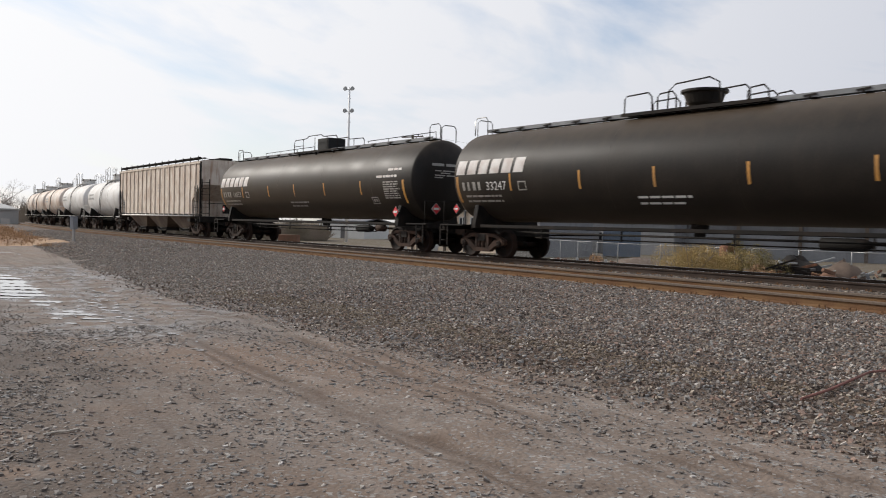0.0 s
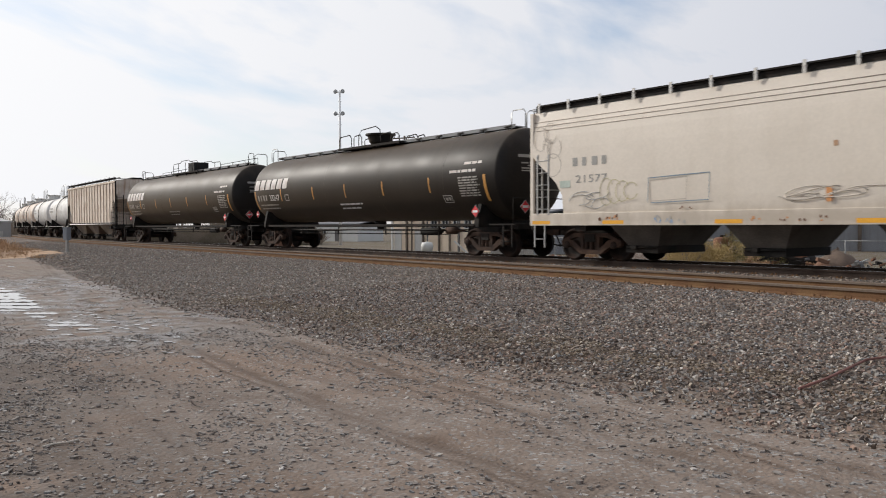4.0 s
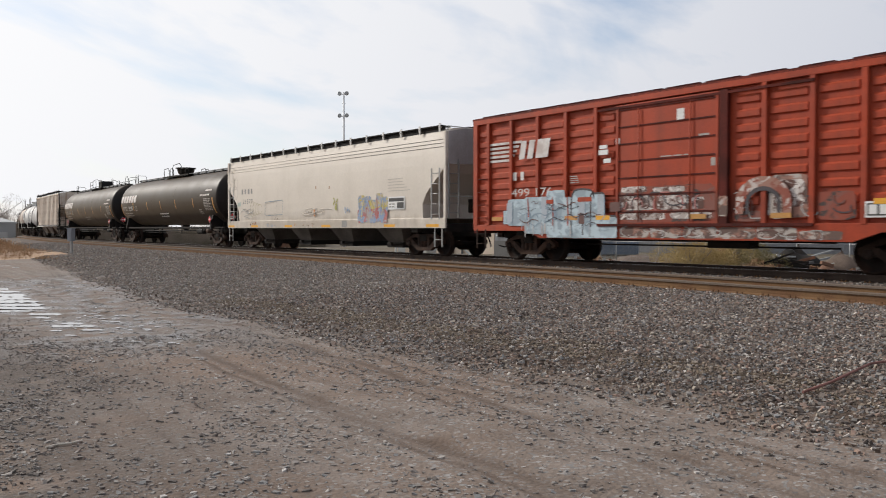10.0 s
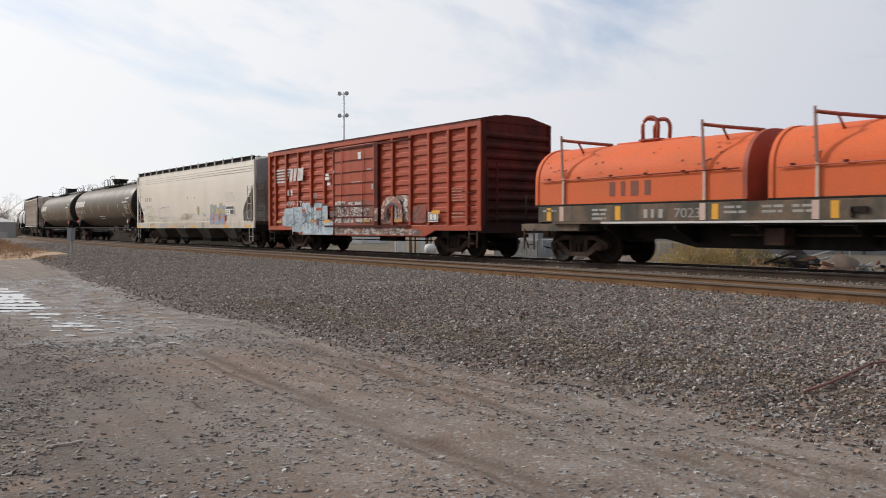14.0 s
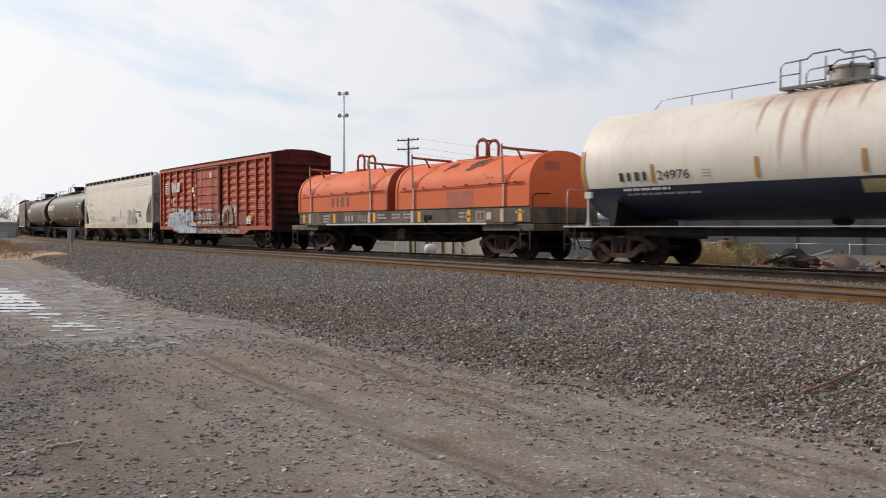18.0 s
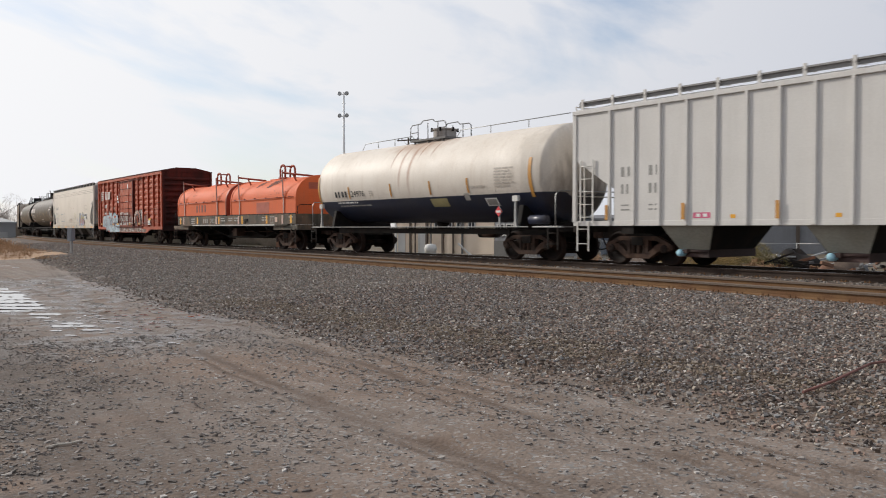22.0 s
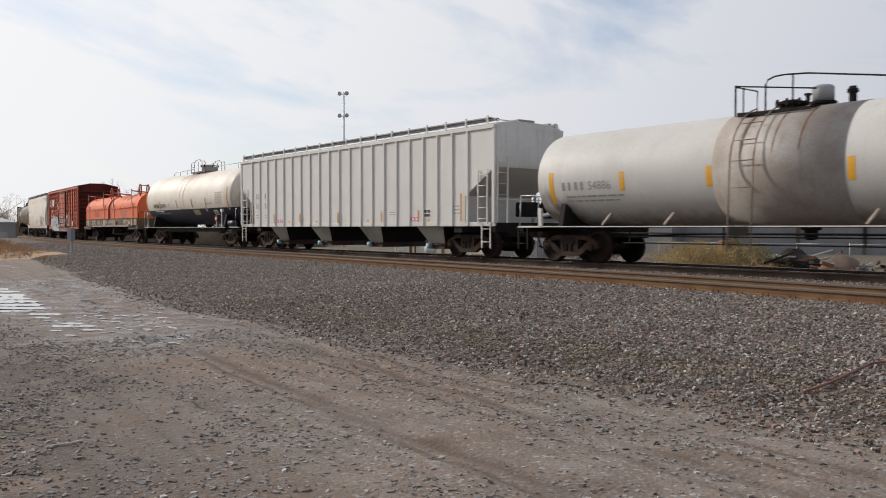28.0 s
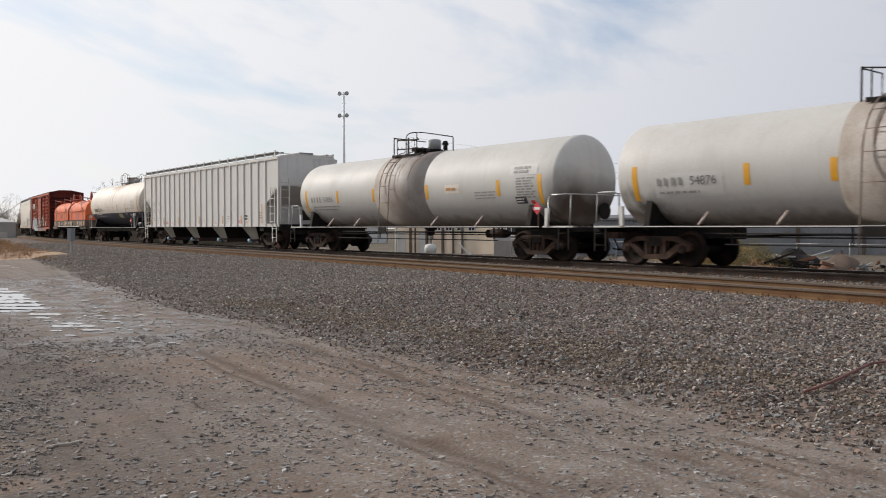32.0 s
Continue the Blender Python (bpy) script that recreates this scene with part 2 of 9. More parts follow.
def flaked(name, coat, mid, under, cover=0.5, size=5.0):
    """Old sprayed paint, half worn off and smeared with dirt."""
    m = bpy.data.materials.new(name)
    m.use_nodes = True
    n, l = m.node_tree.nodes, m.node_tree.links
    b = n["Principled BSDF"]
    co, mp = n.new("ShaderNodeTexCoord"), n.new("ShaderNodeMapping")
    mp.inputs["Scale"].default_value = (0.75, 1.0, 1.0)
    l.new(co.outputs["Object"], mp.inputs["Vector"])
    col = None
    for k, (sc, lo, c) in enumerate(((size * 0.5, 0.48 - 0.1 * (cover - 0.5), mid), (size, 0.56 - 0.2 * (cover - 0.5), coat), (size * 2.6, 0.60, under))):
        t, r, mx = n.new("ShaderNodeTexNoise"), n.new("ShaderNodeValToRGB"), n.new("ShaderNodeMix")
        t.inputs["Scale"].default_value, t.inputs["Detail"].default_value, t.inputs["Distortion"].default_value = sc, 4, 0.9
        l.new(mp.outputs["Vector"], t.inputs["Vector"])
        r.color_ramp.elements[0].position, r.color_ramp.elements[1].position = lo - 0.03, lo + 0.03
        l.new(t.outputs["Fac"], r.inputs["Fac"])
        mx.data_type = "RGBA"
        l.new(r.outputs["Color"], mx.inputs["Factor"])
        if col is None:
            mx.inputs["A"].default_value = (*under, 1)
        else:
            l.new(col, mx.inputs["A"])
        mx.inputs["B"].default_value = (*c, 1)
        col = mx.outputs["Result"]
    l.new(col, b.inputs["Base Color"])
    b.inputs["Roughness"].default_value = 0.7
    return m


M["flaked_white"] = flaked("flaked_white_spray", (0.62, 0.57, 0.53), (0.40, 0.34, 0.31), (0.10, 0.04, 0.028), 0.62, 6.0)
M["smeared_white"] = flaked("smeared_white_spray", (0.50, 0.43, 0.39), (0.30, 0.15, 0.11), (0.24, 0.06, 0.035), 0.5, 4.0)
M["smeared_grey"] = flaked("smeared_grey_spray", (0.42, 0.37, 0.33), (0.30, 0.15, 0.11), (0.12, 0.07, 0.055), 0.55, 3.5)
M["pale_spray"] = flaked("pale_blue_spray", (0.44, 0.53, 0.57), (0.36, 0.44, 0.48), (0.27, 0.33, 0.37), 0.6, 2.6)
M["flaked_yellow"] = flaked("flaked_yellow_spray", (0.50, 0.40, 0.09), (0.24, 0.30, 0.41), (0.46, 0.38, 0.27), 0.62, 4.0)
M["flaked_purple"] = flaked("flaked_purple_spray", (0.42, 0.13, 0.12), (0.22, 0.30, 0.44), (0.38, 0.33, 0.31), 0.55, 4.0)
M["sooty_red"] = flaked("sooty_red_paint", (0.05, 0.032, 0.028), (0.20, 0.07, 0.05), (0.24, 0.05, 0.026), 0.45, 3.0)
M["hood_mark"] = surface("worn_brown_lettering", (0.17, 0.045, 0.025), 0.6, 0, (0.25, 0.07, 0.03), 0.6, 0.1)
M["walk_grey"] = surface("grey_walkway_steel", (0.13, 0.125, 0.12), 0.6, 0, (0.08, 0.075, 0.07), 0.6, 0.15, 2)
M["walk_pale"] = surface("pale_walkway_steel", (0.27, 0.265, 0.26), 0.6, 0, (0.19, 0.185, 0.18), 0.6, 0.12, 2)
M["pale_panel"] = surface("faded_white_panel", (0.56, 0.54, 0.505), 0.6, 0, (0.5, 0.475, 0.44), 0.6, 0.05)
M["logo_white"] = surface("chalked_white_mark", (0.62, 0.58, 0.55), 0.6, 0, (0.44, 0.36, 0.32), 0.8, 0.12, 3)
stain(M["grey_tank"], (8.2, 1.55), (0.62, 1.25), (0.06, 0.038, 0.028), 1.0, (0.35, 0.35, 0.3))
stain(M["grey_tank"], (-7.6, 1.2), (1.25, 0.85), (0.07, 0.046, 0.034), 1.0)
stain(M["cream_tank"], (7.3, 1.9), (0.5, 1.1), (0.09, 0.06, 0.045), 1.0)
stain(M["navy_tank"], (7.2, 1.7), (0.6, 0.8), (0.03, 0.02, 0.018), 1.0)
stain(M["grey_tank"], (7.7, 1.3), (0.75, 0.6), (0.06, 0.038, 0.028), 1.0)
# brown-grey band along the whole bottom of the drum
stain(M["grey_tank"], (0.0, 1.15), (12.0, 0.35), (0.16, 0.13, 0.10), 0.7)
stain(M["cream_tank"], (-0.2, 4.15), (2.0, 0.4), (0.34, 0.19, 0.11), 0.6, (2.2, 2.2, 0.4))
for run_x, run_w, run_z, run_h in ((-1.35, 0.07, 3.9, 0.55), (-0.72, 0.10, 3.45, 1.0), (-0.12, 0.11, 3.35, 1.15), (0.25, 0.05, 3.9, 0.5), (0.95, 0.08, 4.0, 0.45)):
    stain(M["cream_tank"], (run_x, run_z), (run_w, run_h), (0.27, 0.11, 0.05), 0.7, (1.5, 1.5, 0.5))
stain(M["cream_tank"], (6.4, 3.2), (0.9, 1.0), (0.34, 0.29, 0.23), 0.5)
stain(M["cream_hopper"], (0.0, 1.2), (14.0, 0.35), (0.30, 0.24, 0.18), 0.6)
# warm brown sheen of the drum tops, put into the colour along with dust
stain(M["black_tank"], (0.0, 4.0), (11.0, 0.5), (0.06, 0.045, 0.032), 0.5)
stain(M["boxcar_red"], (0.6, 1.55), (4.2, 0.55), (0.075, 0.030, 0.022), 0.75, (2.2, 2.2, 1.4))
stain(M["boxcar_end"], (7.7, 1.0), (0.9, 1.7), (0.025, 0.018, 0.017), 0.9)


# ---------------------------------------------------------------- mesh helpers
class Geo:
    """Collects primitives, then becomes one mesh."""

    def __init__(self):
        self.v, self.f, self.smooth = [], [], []

    def add(self, verts, faces, smooth=False):
        k = len(self.v)
        self.v += [tuple(p) for p in verts]
        self.f += [tuple(k + i for i in f) for f in faces]
        self.smooth += [smooth] * len(faces)
        return self

    def box(self, cx, cy, cz, sx, sy, sz):
        x, y, z = sx / 2, sy / 2, sz / 2
        v = [(cx + a * x, cy + b * y, cz + c * z) for a in (-1, 1) for b in (-1, 1) for c in (-1, 1)]
        return self.add(v, [(0, 1, 3, 2), (4, 6, 7, 5), (0, 4, 5, 1), (2, 3, 7, 6), (0, 2, 6, 4), (1, 5, 7, 3)])

    def prism(self, poly, a, b, axis="y"):
        """poly in the other two axes (in x, y, z order), pushed from a to b along the axis."""
        n = len(poly)
        put = {"y": lambda p, t: (p[0], t, p[1]), "x": lambda p, t: (t, p[0], p[1]), "z": lambda p, t: (p[0], p[1], t)}[axis]
        v = [put(p, a) for p in poly] + [put(p, b) for p in poly]
        return self.add(v, [tuple(range(n)), tuple(range(2 * n - 1, n - 1, -1))] + [(i, i + n, (i + 1) % n + n, (i + 1) % n) for i in range(n)])

    def tube(self, pts, r, seg=6, caps=True):
        pts = [Vector(p) for p in pts]
        rings = []
        for i, p in enumerate(pts):
            d = (pts[min(i + 1, len(pts) - 1)] - pts[max(i - 1, 0)]).normalized()
            s = d.cross(Vector((0, 0, 1)) if abs(d.z) < 0.9 else Vector((1, 0, 0))).normalized()
            u = s.cross(d)
            rings.append([p + r * (math.cos(2 * math.pi * k / seg) * s + math.sin(2 * math.pi * k / seg) * u) for k in range(seg)])
        v = [q for ring in rings for q in ring]
        f = [(i * seg + k, i * seg + (k + 1) % seg, (i + 1) * seg + (k + 1) % seg, (i + 1) * seg + k) for i in range(len(pts) - 1) for k in range(seg)]
        self.add(v, f, True)
        if caps:
            self.add(rings[0], [tuple(range(seg))])
            self.add(rings[-1], [tuple(range(seg - 1, -1, -1))])
        return self

    def lathe(self, prof, seg=32, axis="x", at=(0, 0, 0), smooth=True):
        """prof: (along, radius) pairs turned round the axis."""
        v, f = [], []
        for a, r in prof:
            for k in range(seg):
                c, s = r * math.cos(2 * math.pi * k / seg), r * math.sin(2 * math.pi * k / seg)
                p = {"x": (a, c, s), "y": (c, a, s), "z": (c, s, a)}[axis]
                v.append((p[0] + at[0], p[1] + at[1], p[2] + at[2]))
        m = len(prof)
        f = [(i * seg + k, i * seg + (k + 1) % seg, (i + 1) * seg + (k + 1) % seg, (i + 1) * seg + k) for i in range(m - 1) for k in range(seg)]
        self.add(v, f, smooth)
        if prof[0][1] > 1e-4:
            self.add(v[:seg], [tuple(range(seg))])
        if prof[-1][1] > 1e-4:
            self.add(v[-seg:], [tuple(range(seg))])
        return self

    def mesh(self, name, mat):
        me = bpy.data.meshes.new(name)
        me.from_pydata(self.v, [], self.f)
        me.polygons.foreach_set("use_smooth", self.smooth)
        bm = bmesh.new()
        bm.from_mesh(me)
        bmesh.ops.remove_doubles(bm, verts=bm.verts, dist=1e-5)
        bmesh.ops.recalc_face_normals(bm, faces=bm.faces)
        bm.to_mesh(me)
        bm.free()
        me.materials.append(mat)
        me.update()
        return me


def part(name, geo, mat, parent, label="", at=None, bevel=0.0):
    me = geo if isinstance(geo, bpy.types.Mesh) else geo.mesh(name, mat)
    ob = new(name, me)
    ob.parent = parent
    if at:
        ob.location = at
    if bevel:
        b = ob.modifiers.new("edges", "BEVEL")
        b.width, b.segments, b.limit_method, b.angle_limit = bevel, 2, "ANGLE", radians(40)
    if label:
        ob["label"] = label
    return ob


def thing(name, label, category, group=""):
    return tagged(new(name), label, category, group)


SHARED = {}


def shared(key, make):
    if key not in SHARED:
        SHARED[key] = make()
    return SHARED[key]


def lettering(text, height, mat, parent, x, z, y=-1.6, name="lettering", wide=1.0, tank=None, bold=0.0, slant=0.0, label=""):
    """Raised paint: words facing the near side, their lower left corner at x, z. tank: (radius, centre height) to lie on a drum."""
    cu = bpy.data.curves.new(name, "FONT")
    cu.body, cu.size, cu.extrude, cu.offset, cu.shear = text, height / 0.7, 0.0, bold, slant
    ob = bpy.data.objects.new(name, cu)
    me = bpy.data.meshes.new_from_object(ob)
    bpy.data.objects.remove(ob)
    return stuck(me, mat, parent, x, z, y, name, wide, tank, label)


def stuck(me, mat, parent, x, z, y, name, wide=1.0, tank=None, label=""):
    bm = bmesh.new()
    bm.from_mesh(me)
    bpy.data.meshes.remove(me)
    if tank:
        top = max((v.co.y for v in bm.verts), default=0)
        k = 0.07
        while k < top:
            bmesh.ops.bisect_plane(bm, geom=bm.verts[:] + bm.edges[:] + bm.faces[:], plane_co=(0, k, 0), plane_no=(0, 1, 0))
            k += 0.07
    for v in bm.verts:
        px, pz = x + v.co.x * wide, z + v.co.y
        py = y
        if tank:
            r, zc = tank
            a = (pz - zc) / r
            py, pz = -(r + 0.006) * math.cos(a), zc + (r + 0.006) * math.sin(a)
        v.co = (px, py, pz)
    out = bpy.data.meshes.new(name)
    bm.to_mesh(out)
    bm.free()
    out.materials.append(mat)
    ob = new(name, out)
    ob.parent = parent
    if label:
        ob["label"] = label
    return ob


def plates(rects, mat, parent, name="marking", y=-1.6, tank=None, label="", slant=0.0):
    """Painted patches: rects of (x, z, width, height) on the near side."""
    if name in ("label_panel", "data_block", "label_field") and len(rects) > 1:
        return [plates([q], mat, parent, name, y, tank, label, slant) for q in rects]
    me = bpy.data.meshes.new(name)
    v, f = [], []
    for x, z, w, h in rects:
        k = len(v)
        v += [(x, z, 0), (x + w, z, 0), (x + w + slant * h, z + h, 0), (x + slant * h, z + h, 0)]
        f.append((k, k + 1, k + 2, k + 3))
    z0 = min(p[1] for p in v)
    me.from_pydata([(p[0], p[1] - z0, 0) for p in v], [], f)
    return stuck(me, mat, parent, 0, z0, y, name, 1.0, tank, label)


def small_print(x, z, w, rows, mat, parent, y=-1.6, tank=None, h=0.06, gap=0.05, seed=1, name="small_print"):
    """Lines of lettering too small to read, as plain bars."""
    rnd = random.Random(seed)
    for i in range(rows):
        rects = []
        px, end = x, x + w * rnd.uniform(0.75, 1.0)
        while px < end:
            q = min(rnd.uniform(0.12, 0.4), end - px)
            if q > 0.03:
                rects.append((px, z - i * (h + gap), q, h))
            px += q + 0.05
        if rects:
            plates(rects, mat, parent, name, y, tank)


def logo(x, z, h, widths, gap, mat, parent, y=-1.6, tank=None, slant=0.0):
    """A maker's mark as plain slabs of its size and colour."""
    px = x
    for w in widths:
        plates([(px, z, w, h)], mat, parent, "maker_mark", y, tank, "", slant)
        px += w + gap


def mark_bars(x, z, h, n, step, mat, parent, y=-1.6, tank=None):
    """Owner's letters as plain upright bars."""
    for k in range(n):
        w = step * (0.50, 0.40, 0.55, 0.44)[k % 4]
        plates([(x + k * step, z, w, h)], mat, parent, "reporting_mark", y, tank)


# ---------------------------------------------------------------- the line of the track
TRACK_Y, BEND_AT, BEND_R = 19.16, 42.0, 560.0
SPEED, WHEEL_R = 3.794, 0.457


def line(u, y=TRACK_Y):
    """A point u metres along a track, and its turn in radians; the line runs straight and then bends away."""
    if u <= BEND_AT:
        return Vector((-u, y, 0)), 0.0
    r = BEND_R + TRACK_Y - y
    a = (u - BEND_AT) / BEND_R
    return Vector((-BEND_AT - r * math.sin(a), y + r * (1 - math.cos(a)), 0)), a


def near_y(u):
    """The near track leaves the train's track at a slight angle."""
    return 14.05 + 3.9 * (1 - math.exp(-(u - 5.8) / 60.0))


def car_pose(u, half):
    p, q = line(u + half)[0], line(u - half)[0]
    d = q - p
    m = (p + q) / 2
    return pose(m.x, m.y, 0, 0, 0, math.degrees(math.atan2(d.y, d.x)))


TRAIN = []


def join_train(ob, lead, length, half, wheelsets):
    """lead: the place of the car's front at 16 s, in metres along the line."""
    TRAIN.append((ob, lead - length / 2, half, wheelsets))


# ---------------------------------------------------------------- running gear
def side_frame_geo():
    g = Geo()
    a, b = -0.075, 0.075
    g.prism([(-1.12, 0.58), (-0.62, 0.80), (0.62, 0.80), (1.12, 0.58), (1.12, 0.44), (1.02, 0.44), (0.98, 0.56), (0.56, 0.68), (-0.56, 0.68), (-0.98, 0.56), (-1.02, 0.44), (-1.12, 0.44)], a, b)
    g.prism([(-0.80, 0.58), (-0.68, 0.60), (-0.30, 0.32), (0.30, 0.32), (0.68, 0.60), (0.80, 0.58), (0.80, 0.46), (0.38, 0.19), (-0.38, 0.19), (-0.80, 0.46)], a - 0.01, b + 0.01)
    for sx in (-1, 1):
        g.box(sx * 0.30, 0, 0.53, 0.10, 0.17, 0.42)
        g.prism([(sx * 1.06, 0.40), (sx * 0.72, 0.40), (sx * 0.72, 0.56), (sx * 0.80, 0.64), (sx * 1.0, 0.64), (sx * 1.06, 0.56)][::sx], a - 0.02, b)
    return g


def spring_geo():
    g = Geo()
    for sx in (-0.19, 0.0, 0.19):
        prof = [(0.32, 0.01)]
        for i in range(9):
            prof += [(0.325 + i * 0.027, 0.062), (0.338 + i * 0.027, 0.074)]
        g.lathe(prof + [(0.57, 0.01)], 10, "z", (sx, 0, 0))
    g.box(0, 0, 0.63, 0.48, 0.15, 0.10)
    return g


def wheelset_geo():
    g = Geo()
    r = WHEEL_R
    for sy in (-1, 1):
        prof = [(0.685, r + 0.028), (0.715, r + 0.026), (0.722, r + 0.002), (0.82, r - 0.004), (0.82, r - 0.065), (0.775, r - 0.075), (0.765, 0.22), (0.80, 0.13), (0.83, 0.12), (0.83, 0.09)]
        g.lathe([(sy * a, q) for a, q in [(0.685, 0.10), (0.70, 0.2), (0.70, r - 0.06)] + prof], 28, "y")
        g.lathe([(sy * a, q) for a, q in [(0.83, 0.085), (1.10, 0.085)]], 10, "y")
    g.lathe([(-0.69, 0.09), (0.69, 0.09)], 10, "y")
    return g


def cap_geo():
    g = Geo()
    g.lathe([(-0.10, 0.115), (-0.13, 0.11), (-0.145, 0.07), (-0.145, 0.0)], 14, "y")
    for k in range(3):
        a = k * 2.094
        g.box(0.06 * math.cos(a), -0.155, 0.06 * math.sin(a), 0.03, 0.03, 0.03)
    return g


def truck(car, x, base=1.78):
    """A two-axle truck under a car at x; returns its wheelsets."""
    bol = shared("bolster", lambda: Geo().box(0, 0, 0.66, 0.36, 2.2, 0.22).box(0, 0, 0.80, 0.5, 0.5, 0.14).box(0, 0, 0.34, 0.3, 1.9, 0.10).mesh("truck", M["frame"]))
    t = part("truck", bol, None, car, "", (x, 0, 0))
    for sy in (-1, 1):
        part("side_frame", shared("side_frame", lambda: side_frame_geo().mesh("side_frame", M["truck"])), None, t, "", (0, sy * 1.0, 0))
        part("spring", shared("spring", lambda: spring_geo().mesh("spring", M["truck"])), None, t, "", (0, sy * 1.0, 0))
    for sx in (-1, 1):
        part("brake_beam", shared("beam", lambda: Geo().box(0, 0, 0.36, 0.08, 1.5, 0.10).box(0, -0.75, 0.42, 0.10, 0.1, 0.3).box(0, 0.75, 0.42, 0.10, 0.1, 0.3).mesh("brake_beam", M["frame"])), None, t, "", (sx * 0.42, 0, 0))
    sets = []
    for sx in (-1, 1):
        w = part("wheelset", shared("wheelset", lambda: wheelset_geo().mesh("wheelset", M["wheel"])), None, t, "", (sx * base / 2, 0, WHEEL_R))
        sets.append((w, sx * base / 2))
        for sy in (-1, 1):
            c = part("bearing_cap", shared("cap", lambda: cap_geo().mesh("bearing_cap", M["truck"])), None, t, "", (sx * base / 2, sy * 1.0, WHEEL_R))
            if sy > 0:
                c.rotation_euler = (0, 0, math.pi)
    return sets


def coupler(car, x, sx):
    g = Geo().box(sx * -0.05, 0, 0.83, 0.7, 0.13, 0.16)
    g.prism([(x2 * sx, y2) for x2, y2 in [(0.2, -0.14), (0.42, -0.17), (0.47, -0.08), (0.36, 0.0), (0.45, 0.05), (0.42, 0.16), (0.2, 0.14)]], 0.71, 0.97, "z")
    part("coupler", g, M["truck"], car, "", (x, 0, 0))
    h = Geo().tube([(0, 0.3, 0.82), (sx * 0.12, 0.32, 0.62), (sx * 0.26, 0.28, 0.42), (sx * 0.40, 0.16, 0.36), (sx * 0.55, 0.02, 0.42)], 0.025, 6)
    part("brake_hose", h, M["frame"], car, "", (x, 0, 0))


def ladder(car, x, y, z0, z1, mat, rungs=6, wide=0.42, along="x", name="ladder"):
    g = Geo()
    for s in (-0.5, 0.5):
        o = (s * wide, 0) if along == "x" else (0, s * wide)
        g.box(x + o[0], y + o[1], (z0 + z1) / 2, 0.045, 0.03 if along == "x" else 0.045, z1 - z0)
    for k in range(rungs):
        z = z0 + (k + 0.5) * (z1 - z0) / rungs
        o = (wide / 2, 0) if along == "x" else (0, wide / 2)
        g.tube([(x - o[0], y - o[1], z), (x + o[0], y + o[1], z)], 0.014, 5)
    return part(name, g, mat, car)


def bent_rail(car, pts, mat, r=0.019, posts=(), name="handrail"):
    g = Geo().tube(pts, r, 6)
    for p in posts:
        g.tube(p, r, 6)
    return part(name, g, mat, car)


def placard(car, x, z, y, size=0.34):
    """A red and white diamond sign in its metal holder."""
    size *= 0.82
    s = size / 2
    h = part("placard_holder", Geo().prism([(x, z - s * 1.42), (x + s * 1.42, z), (x, z + s * 1.42), (x - s * 1.42, z)], y, y + 0.02), M["galv"], car)
    d = Geo().prism([(x, z - s * 1.3), (x + s * 1.3, z), (x, z + s * 1.3), (x - s * 1.3, z)], y - 0.014, y - 0.004)
    part("placard", d, M["red"], h, "red diamond hazard placard")
    part("placard_bar", Geo().box(x, y - 0.018, z, size * 0.8, 0.005, size * 0.26), M["white_mark"], h)


# ---------------------------------------------------------------- tank cars
def tank_drum(x0, x1, r, seg=64):
    k = 0.3 * r
    prof = [(x0 + k * (1 - math.cos(t)) - 0.0, r * math.sin(t)) for t in [i * math.pi / 2 / 9 for i in range(10)]]
    prof += [(x0 + k + i * (x1 - x0 - 2 * k) / 10, r) for i in range(1, 10)]
    prof += [(x1 - k * (1 - math.cos(t)), r * math.sin(t)) for t in [i * math.pi / 2 / 9 for i in range(9, -1, -1)]]
    prof[0], prof[-1] = (x0, 0.0), (x1, 0.0)
    return Geo().lathe(prof, seg, "x")


